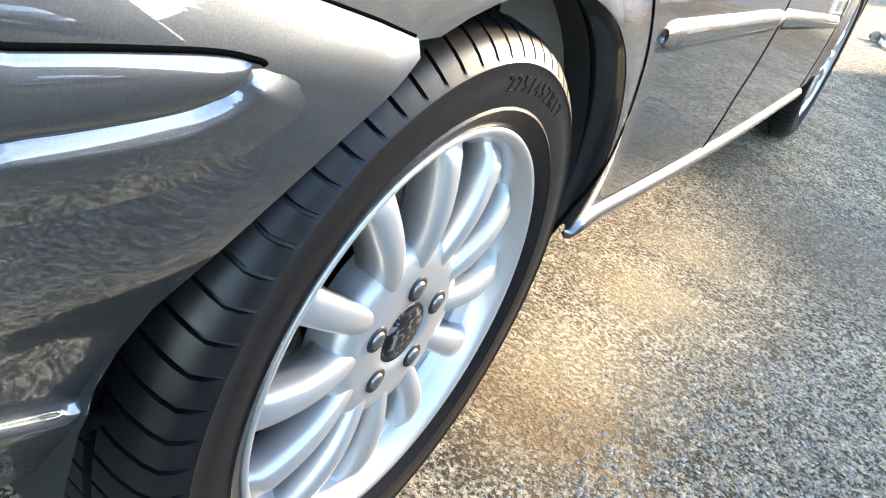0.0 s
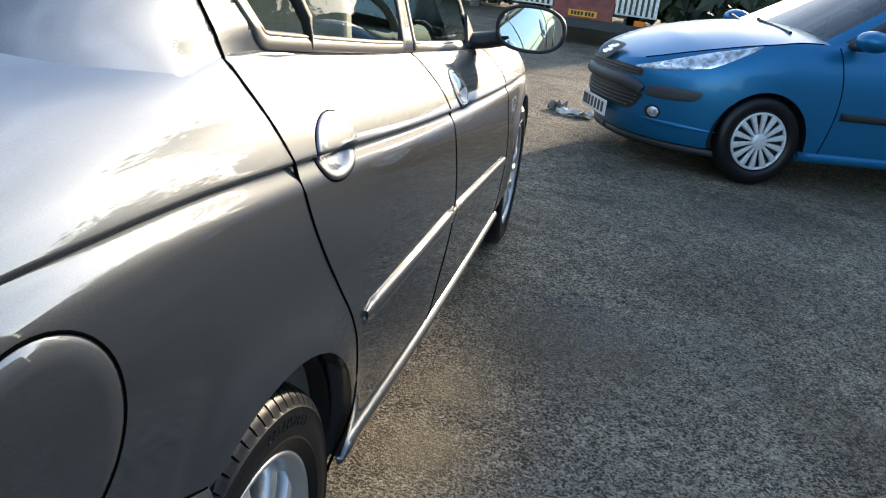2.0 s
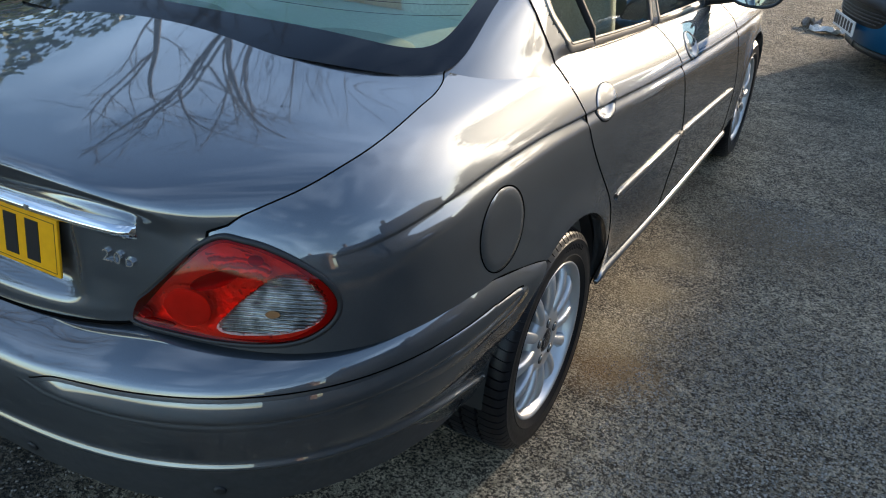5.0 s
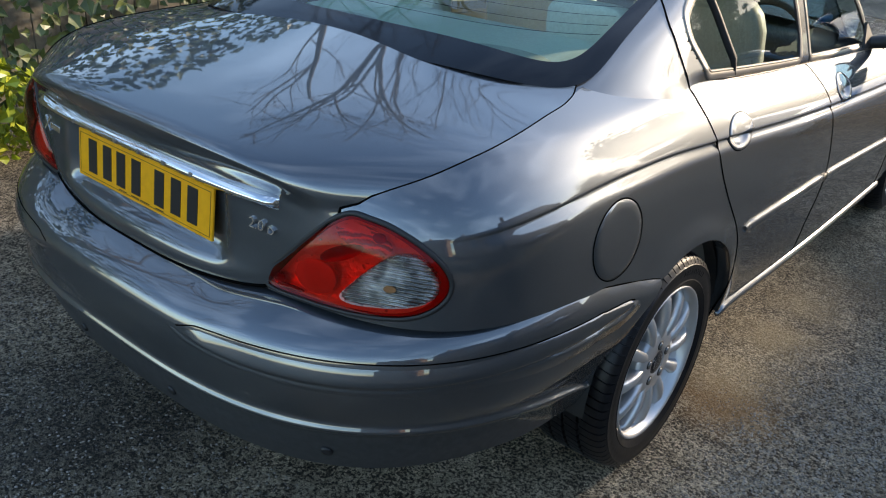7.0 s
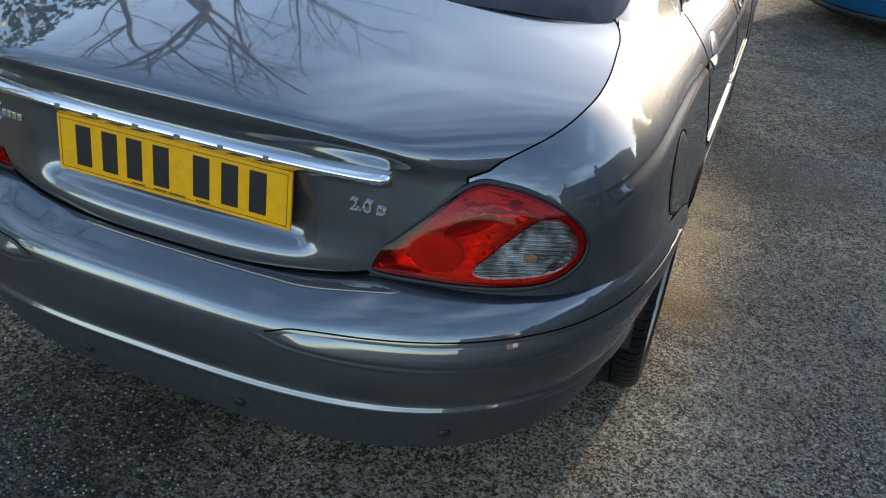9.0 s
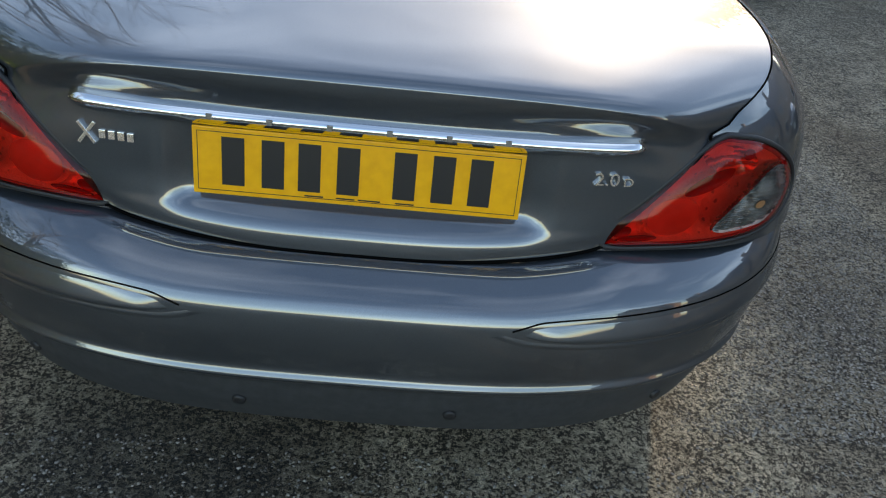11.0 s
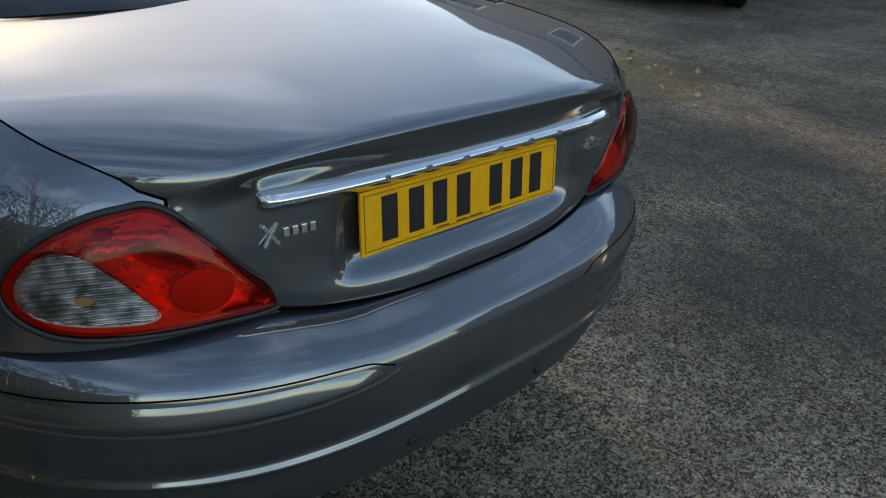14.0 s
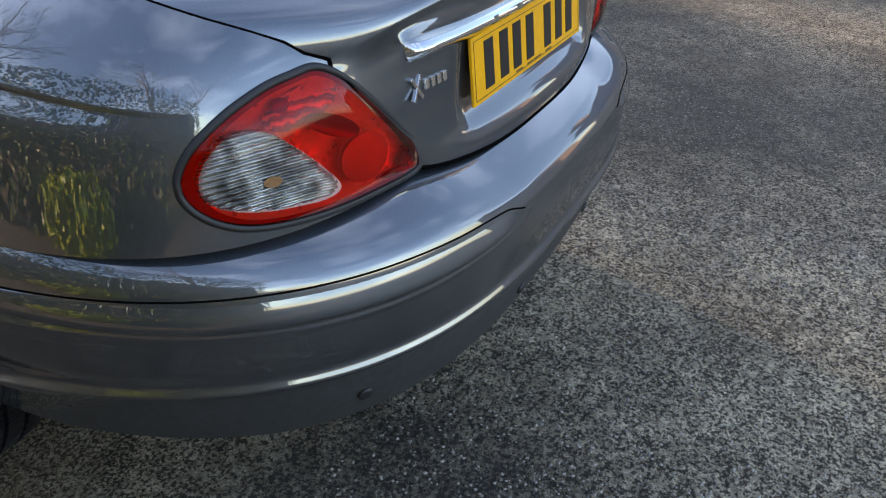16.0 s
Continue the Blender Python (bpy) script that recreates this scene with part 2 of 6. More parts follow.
def asphalt():
    m = principled("worn_asphalt", (0.1, 0.1, 0.1), 0.78, Specular_IOR_Level=0.3)
    nd = m.node_tree.nodes
    b = nd["Principled BSDF"]
    co = nd.new("ShaderNodeTexCoord")

    def noise_node(scale, detail, rough=0.5, kind="ShaderNodeTexNoise"):
        n = nd.new(kind)
        n.inputs["Scale"].default_value = scale
        n.inputs["Detail"].default_value, n.inputs["Roughness"].default_value = detail, rough
        link(m, co.outputs["Object"], n.inputs["Vector"])
        return n

    def ramp(source, lo, hi, dark, light):
        r = nd.new("ShaderNodeValToRGB")
        r.color_ramp.elements[0].position, r.color_ramp.elements[1].position = lo, hi
        r.color_ramp.elements[0].color, r.color_ramp.elements[1].color = (*dark, 1), (*light, 1)
        link(m, source, r.inputs[0])
        return r

    def times(x, y):
        k = nd.new("ShaderNodeMix")
        k.data_type, k.blend_type = "RGBA", "MULTIPLY"
        k.inputs[0].default_value = 1
        link(m, x, k.inputs[6])
        link(m, y, k.inputs[7])
        return k

    def plus(x, factor, y):
        k = nd.new("ShaderNodeMath")
        k.operation = "MULTIPLY_ADD"
        k.inputs[1].default_value = factor
        link(m, x, k.inputs[0])
        link(m, y, k.inputs[2])
        return k

    warp2 = noise_node(3.5, 8, 0.7)
    big, clump = noise_node(1.3, 10, 0.72), noise_node(11, 6, 0.65)      # damp and worn patches; hand-sized ones
    pits, grit, stones = noise_node(112, 3, 0.66), noise_node(360, 3, 0.75), nd.new("ShaderNodeTexVoronoi")
    stones.inputs["Scale"].default_value = 210
    link(m, co.outputs["Object"], stones.inputs["Vector"])
    sep = nd.new("ShaderNodeSeparateColor")
    link(m, stones.outputs["Color"], sep.inputs[0])
    # lost stones leave dark pits, more of them in some patches
    hollow = plus(clump.outputs[0], 0.26, pits.outputs[0])
    hollow = plus(grit.outputs[0], 0.28, hollow.outputs[0])
    face = ramp(sep.outputs[0], 0.0, 1.0, BASE_DARK, BASE_LIGHT)
    pit = ramp(hollow.outputs[0], 0.725, 0.785, (0.17, 0.162, 0.155), (1.18, 1.18, 1.16))
    fine = ramp(grit.outputs[0], 0.3, 0.7, (0.48, 0.47, 0.46), (1.58, 1.58, 1.55))
    patch = ramp(big.outputs[0], 0.38, 0.60, (0.62, 0.60, 0.57), (1.18, 1.16, 1.12))
    worn = noise_node(34, 5, 0.72)
    open_patch = ramp(worn.outputs[0], 0.40, 0.56, (0.60, 0.58, 0.56), (1.20, 1.19, 1.17))
    mul2 = times(times(times(face.outputs[0], pit.outputs[0]).outputs[2], fine.outputs[0]).outputs[2], times(patch.outputs[0], open_patch.outputs[0]).outputs[2])
    soil = nd.new("ShaderNodeTexNoise")             # brown soil washed into the hollows
    soil.inputs["Scale"].default_value, soil.inputs["Detail"].default_value = 0.8, 5
    mp = nd.new("ShaderNodeMapping")
    mp.inputs["Location"].default_value = (3.7, 1.9, 0)
    link(m, co.outputs["Object"], mp.inputs[0])
    link(m, mp.outputs[0], soil.inputs["Vector"])
    sr = nd.new("ShaderNodeMapRange")
    sr.inputs["From Min"].default_value, sr.inputs["From Max"].default_value = 0.56, 0.72
    sr.inputs["To Max"].default_value = 0.6
    link(m, soil.outputs[0], sr.inputs[0])
    mix = nd.new("ShaderNodeMix")
    mix.data_type = "RGBA"
    mix.inputs[7].default_value = (0.11, 0.075, 0.045, 1)
    link(m, sr.outputs[0], mix.inputs[0])
    link(m, mul2.outputs[2], mix.inputs[6])
    last = mix.outputs[2]
    # stains and painted light, edges broken by noise: place, reach, colour, strength
    # broad dark ones across the yard partly paint in shade
    # sandy spots along the sill paint in warm sunlight beside the flank
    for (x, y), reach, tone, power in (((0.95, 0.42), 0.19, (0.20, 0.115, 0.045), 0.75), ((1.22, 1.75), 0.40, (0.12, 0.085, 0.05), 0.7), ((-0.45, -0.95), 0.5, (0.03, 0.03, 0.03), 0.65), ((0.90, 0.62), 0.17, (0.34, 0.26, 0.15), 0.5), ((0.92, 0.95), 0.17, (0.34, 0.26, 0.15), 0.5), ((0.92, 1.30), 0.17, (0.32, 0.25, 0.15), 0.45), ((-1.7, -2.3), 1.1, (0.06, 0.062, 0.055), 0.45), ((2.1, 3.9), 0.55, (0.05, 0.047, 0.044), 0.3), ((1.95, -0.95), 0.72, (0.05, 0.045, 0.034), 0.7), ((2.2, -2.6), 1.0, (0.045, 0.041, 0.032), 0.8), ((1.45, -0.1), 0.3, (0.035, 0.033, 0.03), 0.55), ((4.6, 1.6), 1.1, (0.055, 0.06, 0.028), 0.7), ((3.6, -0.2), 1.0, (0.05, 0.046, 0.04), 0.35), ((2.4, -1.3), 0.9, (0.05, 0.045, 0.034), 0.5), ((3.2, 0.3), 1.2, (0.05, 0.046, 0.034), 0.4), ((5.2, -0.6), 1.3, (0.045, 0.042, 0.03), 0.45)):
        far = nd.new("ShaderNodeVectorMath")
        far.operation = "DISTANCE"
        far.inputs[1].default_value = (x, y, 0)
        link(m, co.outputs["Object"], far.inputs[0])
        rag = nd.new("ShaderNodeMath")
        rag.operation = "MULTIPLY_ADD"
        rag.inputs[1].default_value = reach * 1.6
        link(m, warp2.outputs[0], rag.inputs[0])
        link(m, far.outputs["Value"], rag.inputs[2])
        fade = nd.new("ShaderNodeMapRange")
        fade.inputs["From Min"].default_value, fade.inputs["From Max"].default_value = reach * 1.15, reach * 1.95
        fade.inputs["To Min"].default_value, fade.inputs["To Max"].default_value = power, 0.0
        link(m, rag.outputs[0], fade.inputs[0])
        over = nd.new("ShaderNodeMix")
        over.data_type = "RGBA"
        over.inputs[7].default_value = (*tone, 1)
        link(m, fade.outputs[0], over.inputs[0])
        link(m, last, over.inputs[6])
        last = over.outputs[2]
    # dry and lighter where the saloon has stood
    xyz = nd.new("ShaderNodeSeparateXYZ")
    link(m, co.outputs["Object"], xyz.inputs[0])

    def reach(source, middle):
        k, q = nd.new("ShaderNodeMath"), nd.new("ShaderNodeMath")
        k.operation, q.operation = "SUBTRACT", "ABSOLUTE"
        k.inputs[1].default_value = middle
        link(m, source, k.inputs[0])
        link(m, k.outputs[0], q.inputs[0])
        return q.outputs[0]
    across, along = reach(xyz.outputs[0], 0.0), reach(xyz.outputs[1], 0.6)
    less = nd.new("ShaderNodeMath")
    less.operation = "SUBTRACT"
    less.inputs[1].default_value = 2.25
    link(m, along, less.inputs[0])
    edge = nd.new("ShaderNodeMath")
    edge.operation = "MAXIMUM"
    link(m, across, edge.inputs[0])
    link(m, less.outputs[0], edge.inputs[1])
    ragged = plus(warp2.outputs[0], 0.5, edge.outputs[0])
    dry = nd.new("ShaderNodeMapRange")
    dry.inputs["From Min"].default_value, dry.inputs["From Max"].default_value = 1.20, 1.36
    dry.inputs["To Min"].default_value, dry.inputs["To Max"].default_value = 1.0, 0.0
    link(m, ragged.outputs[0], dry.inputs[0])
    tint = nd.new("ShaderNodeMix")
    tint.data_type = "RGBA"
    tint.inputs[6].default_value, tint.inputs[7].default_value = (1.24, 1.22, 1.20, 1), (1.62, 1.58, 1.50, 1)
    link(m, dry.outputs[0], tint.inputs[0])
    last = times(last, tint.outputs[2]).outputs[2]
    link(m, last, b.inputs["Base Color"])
    level = nd.new("ShaderNodeMapRange")
    level.inputs["From Min"].default_value, level.inputs["From Max"].default_value = 0.66, 0.84
    link(m, hollow.outputs[0], level.inputs[0])
    rough = plus(grit.outputs[0], 0.7, level.outputs[0])
    rise = plus(sep.outputs[1], 0.25, rough.outputs[0])
    bump = nd.new("ShaderNodeBump")
    bump.inputs["Strength"].default_value, bump.inputs["Distance"].default_value = 1.0, 0.0078
    link(m, rise.outputs[0], bump.inputs["Height"])
    link(m, bump.outputs[0], b.inputs["Normal"])
    return m


ASPHALT = asphalt()


def build_ground():
    xs = np.r_[-400, -120, -40, np.linspace(-12, 14, 66), 40, 120, 400]
    ys = np.r_[-400, -120, -40, np.linspace(-10, 14, 61), 40, 120, 400]
    V = [(x, y, (0.004 * noise.noise((x * 0.7, y * 0.7, 3.3)) - 0.004 if abs(x) < 13 and abs(y) < 14 else 0) if not (-1.2 < x < 1.2 and -0.6 < y < 3.3) else -0.001) for x in xs for y in ys]
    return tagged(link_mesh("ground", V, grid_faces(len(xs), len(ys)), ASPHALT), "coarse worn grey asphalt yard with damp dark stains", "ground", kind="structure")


ground = build_ground()



def chippings():
    """Loose chippings on the worn surface where the camera passes nearest."""
    m = principled("stone_chippings", (0.3, 0.29, 0.27), 0.8)
    nd = m.node_tree.nodes
    geo, r = nd.new("ShaderNodeNewGeometry"), nd.new("ShaderNodeValToRGB")
    r.color_ramp.elements[0].color, r.color_ramp.elements[1].color = (0.10, 0.09, 0.077, 1), (0.36, 0.32, 0.27, 1)
    link(m, geo.outputs["Random Per Island"], r.inputs[0])
    link(m, r.outputs[0], nd["Principled BSDF"].inputs["Base Color"])
    rng = np.random.default_rng(5)
    shape = np.array([(0, 0, 1), (1, 0, 0.1), (0.2, 0.9, 0), (-0.9, 0.3, 0.15), (-0.3, -0.9, 0.05), (0.5, -0.6, 0.3)])
    tri = [(0, 1, 2), (0, 2, 3), (0, 3, 4), (0, 4, 5), (0, 5, 1)]
    V, F = [], []
    spots = [(rng.uniform(0.8, 1.9), rng.uniform(-0.6, 2.2)) for _ in range(26000)] + [(rng.uniform(0.75, 2.8), rng.uniform(-1.9, 3.6)) for _ in range(16000)] + [(rng.uniform(-1.5, 1.2), rng.uniform(-2.4, -0.75)) for _ in range(12000)]
    for x, y in spots:
        s = rng.uniform(0.002, 0.0055)
        t = rng.uniform(0, 6.3)
        rot = np.array([[math.cos(t), -math.sin(t), 0], [math.sin(t), math.cos(t), 0], [0, 0, 1]])
        q = (shape * (s * rng.uniform(0.7, 1.3), s, s * rng.uniform(0.4, 0.9))) @ rot.T + (x, y, -0.004)
        i = len(V)
        V += q.tolist()
        F += [tuple(k + i for k in f) for f in tri]
    return tagged(link_mesh("chippings", V, F, m, smooth=False), "loose grey stone chippings on the asphalt", "gravel", kind="stuff")


chippings()
# ---- grey saloon: its surfaces ----
YC = -0.2                                         # where the round tail runs into the straight flank
flank_w = curve_through([(0.24, 0.80), (0.32, 0.836), (0.36, 0.844), (0.45, 0.857), (0.55, 0.864), (0.63, 0.867), (0.70, 0.864), (0.80, 0.854), (0.88, 0.843), (0.905, 0.837), (0.93, 0.826), (0.96, 0.809), (1.0, 0.776), (1.03, 0.744), (1.05, 0.708), (1.065, 0.676), (1.085, 0.63), (1.12, 0.52)])
tail_y = curve_through([(0.60, -0.965), (0.74, -0.960), (0.85, -0.955), (0.93, -0.940), (1.0, -0.905), (1.07, -0.84)])
crease_z = curve_through([(-0.95, 0.880), (-0.8, 0.902), (-0.6, 0.922), (-0.4, 0.930), (-0.13, 0.924), (0.13, 0.908), (0.4, 0.886), (0.7, 0.860), (1.3, 0.818), (2.0, 0.778), (2.8, 0.745), (3.6, 0.70)])
top_z = curve_through([(-0.93, 0.925), (-0.905, 0.937), (-0.87, 0.968), (-0.82, 0.993), (-0.70, 1.028), (-0.536, 1.050), (-0.45, 1.058), (-0.38, 1.063), (-0.32, 1.070), (-0.25, 1.082), (-0.12, 1.080), (0.0, 1.067), (0.12, 1.046), (0.25, 1.030), (0.5, 1.004), (1.1, 0.962), (1.95, 0.908), (2.4, 0.888), (3.0, 0.850), (3.4, 0.77), (3.56, 0.68)])
sill_z = curve_through([(-0.4, 0.33), (0.385, 0.325), (0.9, 0.31), (1.4, 0.29), (2.3, 0.275), (3.2, 0.26), (3.6, 0.30)])
gap_z = curve_through([(-1.0, 0.742), (-0.80, 0.738), (-0.60, 0.732), (-0.47, 0.720), (-0.25, 0.672), (-0.10, 0.632), (0.0, 0.62)])
HUB_Z = 0.317


def rake(y):
    return (crease_z(y) - 0.905) * smoothstep(-0.2, 0.35, y)


def widen(y):
    return 0.013 * smoothstep(-0.2, 1.1, y) - 0.012 * smoothstep(2.3, 3.0, y)


def flare(y, z):
    """Swelling of the skin round the wheel openings."""
    out = 0.0
    for c in (0.0, 2.71):
        d = math.hypot((y - c - ARCH_DY) / ARCH_A, (z - HUB_Z) / ARCH_B) - 1
        if -0.2 < d < 0.6 and z > HUB_Z - 0.02:
            out += 0.013 * math.exp(-(d / 0.15) ** 2)
    return out


def crease_cut(d):
    """Depth of the cut along the flank: a sharp edge above, a chamfer running out below."""
    return 0.0074 * math.exp(-(d / (0.0044 if d > 0 else 0.017)) ** 2)


def flank(p, z):
    """The upper body at p (0: middle of the tail, 1: start of the flank, then metres along it) and height z."""
    if p <= 1:
        ph, n = p * math.pi / 2, 4.4
        w, yr = float(flank_w(z)), float(tail_y(z))
        x, y = w * math.sin(ph) ** (2 / n), YC - (YC - yr) * max(math.cos(ph), 0) ** (2 / n)
        x -= smoothstep(-0.86, -0.60, y) * crease_cut(z - float(crease_z(y)))
        return np.array([x + flare(y, z), y, z])
    y = YC + p - 1
    zc = float(crease_z(y))
    w = float(flank_w(z - float(rake(y)))) + float(widen(y))
    w -= crease_cut(z - zc)
    w += flare(y, z)
    if y > 2.75:
        w *= (1 - min((y - 2.75) / 0.83, 1) ** 3.2) ** (1 / 2.6)
    return np.array([w, y, z])


def p_of_x(x, z):
    return math.asin(min(max(x / float(flank_w(z)), 0), 1) ** 2.2) / (math.pi / 2)


ARCH_A, ARCH_B, ARCH_DY = 0.372, 0.352, 0.014


def arch_z(y, centre):
    q = abs(y - centre - ARCH_DY) / ARCH_A
    return HUB_Z + ARCH_B * (1 - q ** 2.1) ** (1 / 2.1) if q < 1 else None


bumper_w = curve_through([(0.28, 0.79), (0.37, 0.812), (0.44, 0.832), (0.48, 0.843), (0.53, 0.864), (0.58, 0.875), (0.62, 0.881), (0.65, 0.884), (0.70, 0.884), (0.76, 0.881)])
bumper_y = curve_through([(0.28, -0.99), (0.37, -1.035), (0.44, -1.060), (0.48, -1.068), (0.53, -1.082), (0.60, -1.088), (0.645, -1.086), (0.672, -1.077), (0.694, -1.056), (0.713, -1.026), (0.729, -0.99), (0.739, -0.955), (0.747, -0.90)])
lip_z = curve_through([(-1.1, 0.505), (-0.95, 0.503), (-0.76, 0.492), (-0.61, 0.472), (-0.43, 0.435), (-0.36, 0.408)])


def ledge_dip(x):
    """How far the bumper's ledge sinks between the lamps."""
    return 0.019 * (1 - float(smoothstep(0.24, 0.46, abs(x))))


def bumper_at(y, z):
    if y > YC:
        return bumper(1 + y - YC, z)
    c = min(max((YC - y) / (YC - float(bumper_y(z))), 0), 1)
    return bumper(math.acos(c ** 1.55) / (math.pi / 2), z)


def bumper(p, z, out=0.0):
    ph, n = p * math.pi / 2, 3.1
    x_flat = 0.87 * math.sin(min(p, 1) * math.pi / 2) ** (2 / n)
    dip = ledge_dip(x_flat) * float(smoothstep(0.56, 0.715, z))
    w, yr = float(bumper_w(z)), float(bumper_y(z + dip))
    x, y = w * math.sin(ph) ** (2 / n), YC - (YC - yr) * max(math.cos(ph), 0) ** (2 / n)
    if p > 1:
        x, y = w, YC + p - 1
    # the shoulder leans in towards the gap below the wing
    near = min(max(1 - (float(gap_z(min(y, 0.0))) - z) / 0.052, 0), 1.3)
    x -= 0.0175 * near ** 1.8 * float(smoothstep(-0.98, -0.70, y))
    x += flare(y, z) * float(smoothstep(0.40, 0.70, z))
    dz = z - float(lip_z(y))
    side = float(smoothstep(-0.70, -0.45, y))       # the lip turns into a step towards the wheel
    bump = (0.013 - 0.002 * side) * math.exp(-(dz / (0.012 - 0.006 * side if dz > 0 else 0.012 + 0.040 * side)) ** 2) + out
    nx, ny = x / 0.87, min((y - YC) / 0.88, 0)
    k = math.hypot(nx ** 2, ny ** 2) or 1
    return np.array([x + bump * nx ** 2 / k, y - bump * ny ** 2 / k, z])


def split_panels(P, panel_of, mirror, car, N=None):
    """One mesh for each panel of a grid, with the normals of the whole."""
    N = grid_normals(P) if N is None else N
    if mirror:
        P, N = P * (-1, 1, 1), N * (-1, 1, 1)
    nu, nv = P.shape[:2]
    groups = {}
    for f in grid_faces(nu, nv):
        corner = P.reshape(-1, 3)[list(f)]
        if np.linalg.norm(np.cross(corner[2] - corner[0], corner[3] - corner[1])) < 1e-8:
            continue
        c = corner.mean(0)
        groups.setdefault(panel_of(abs(c[0]), c[1], c[2]), []).append(f if mirror else f[::-1])
    groups.pop(None, None)
    for (name, mat, label), faces in groups.items():
        used = sorted({v for f in faces for v in f})
        at = {v: i for i, v in enumerate(used)}
        nn = N.reshape(-1, 3)[used]
        f0 = faces[0]
        q = P.reshape(-1, 3)
        fn = np.cross(q[f0[1]] - q[f0[0]], q[f0[2]] - q[f0[0]])
        if fn @ N.reshape(-1, 3)[f0[0]] < 0:
            nn = -nn
        link_mesh(name, q[used], [tuple(at[v] for v in f) for f in faces], mat, car, label, normals=nn)


# door edges, as y along z
rear_door_edge = curve_through([(0.30, 0.335), (0.36, 0.345), (0.42, 0.372), (0.50, 0.385), (0.56, 0.372), (0.62, 0.335), (0.70, 0.266), (0.75, 0.224), (0.85, 0.158), (0.917, 0.132), (0.96, 0.117), (1.0, 0.110), (1.05, 0.115)])
mid_door_edge = curve_through([(0.28, 1.075), (0.40, 1.085), (0.50, 1.135), (0.62, 1.165), (0.75, 1.15), (0.85, 1.11), (0.95, 1.06), (1.0, 1.04)])
front_door_edge = curve_through([(0.26, 2.20), (0.5, 2.22), (0.8, 2.16), (0.95, 2.02)])


HANDLES = ((0.300, 0.905), (1.31, 0.862))


def build_flank(car, mirror):
    ps = list(np.linspace(p_of_x(0.395, 0.75), 1, 64)) + [1 + y - YC for y in sorted(set(np.round(np.r_[np.linspace(-0.2, 3.575, 118)[1:], np.linspace(0.205, 0.395, 46), np.linspace(1.215, 1.405, 46), [s + d for s in (0, 2.71) for d in (-0.357, -0.352, -0.342, -0.33, 0.355, 0.368, 0.378, 0.3855)]], 4))) if y > YC]
    P = []
    for p in ps:
        x0, y0, _ = flank(p, 0.85)
        if p <= 1 and x0 < 0.575:
            zt = 0.742 + (x0 - 0.409) / 0.159 * 0.191
        else:
            zt = float(top_z(y0))
            for _ in range(12):
                zt = 0.5 * zt + 0.5 * float(top_z(flank(p, zt)[1]))
        if y0 < -0.10:
            zb = max(float(gap_z(y0)) - 0.006, arch_z(y0, 0.0) or 0)
            if p <= 1 and x0 < 0.45:
                zb = min(zb, zt - 0.02)
        else:
            zb = arch_z(y0, 0.0) or arch_z(y0, 2.71) or float(sill_z(y0))
        zc = float(crease_z(y0))
        if zt > zc + 0.02:
            zs = np.r_[np.linspace(zb, min(zc - 0.075, zb + 0.9 * (zc - 0.014 - zb)), 20), np.linspace(min(zc - 0.070, zb + 0.91 * (zc - 0.014 - zb)), zc - 0.014, 12), zc + np.array([-0.009, -0.004, 0.0, 0.0016, 0.0032, 0.005, 0.007, 0.0095]), np.linspace(zc + 0.014, zt, 18)]
        else:
            zs = np.linspace(zb, zt, 58)
        P.append([flank(p, z) for z in zs])
    P = np.array(P)

    hole = [tuple(q) for q in LAMP_MID + (smooth_curve(LAMP, 60, True) - LAMP_MID) * 0.95]

    def panel_of(x, y, z):
        if y < -0.5 and inside(hole, x, z):
            return None
        for yh, zh in HANDLES:
            if math.hypot((y - yh) / 0.086, (z - zh) / 0.046) < 0.80:
                return None
        if y < rear_door_edge(z):
            return ("rear_wing", PAINT, "grey metallic rear wing")
        if y < mid_door_edge(z):
            return ("rear_door", PAINT, "grey metallic rear door")
        if y < front_door_edge(z):
            return ("front_door", PAINT, "grey metallic front door")
        return ("front_wing", PAINT, "grey metallic front wing")

    split_panels(P, panel_of, mirror, car)
    s = -1 if mirror else 1
    # shut lines, drawn as black tubes on the skin for the shaded gaps
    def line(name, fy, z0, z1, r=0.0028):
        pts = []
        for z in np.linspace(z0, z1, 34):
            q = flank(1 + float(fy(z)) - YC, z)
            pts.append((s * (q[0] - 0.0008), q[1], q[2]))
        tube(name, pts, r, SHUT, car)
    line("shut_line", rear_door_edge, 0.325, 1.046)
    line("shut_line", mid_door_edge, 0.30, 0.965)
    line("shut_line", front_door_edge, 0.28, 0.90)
    # folded arch lips and dark liners
    for c in (0.0, 2.71):
        V = []
        for t in np.linspace(0.0, math.pi, 40):
            y = c + ARCH_DY + 0.3719 * math.cos(t)
            z = arch_z(y, c) or HUB_Z
            x = flank(1 + y - YC, z)[0] if y > c - 0.165 else bumper_at(y - c, z)[0]
            V += [(s * (x - 0.0015), y, z), (s * (x - 0.012), y, z - 0.004), (s * (x - 0.05), c + (y - c) * 1.02, z + 0.006)]
        link_mesh("arch_lip", V, grid_faces(40, 3), PAINT, car)
        V = []
        for t in np.linspace(0.0, math.pi, 30):
            for x in (0.835, 0.55):
                V.append((s * x, c + ARCH_DY + 0.378 * math.cos(t), HUB_Z + 0.362 * math.sin(t)))
        link_mesh("arch_liner", V, grid_faces(30, 2), BLACK, car)
        link_mesh("arch_inner", [(s * 0.55, c + 0.5 * math.cos(t), HUB_Z + 0.02 + 0.42 * math.sin(t)) for t in np.linspace(0.02, math.pi - 0.02, 24)], [tuple(range(24))], BLACK, car)
    # sill bar
    V = []
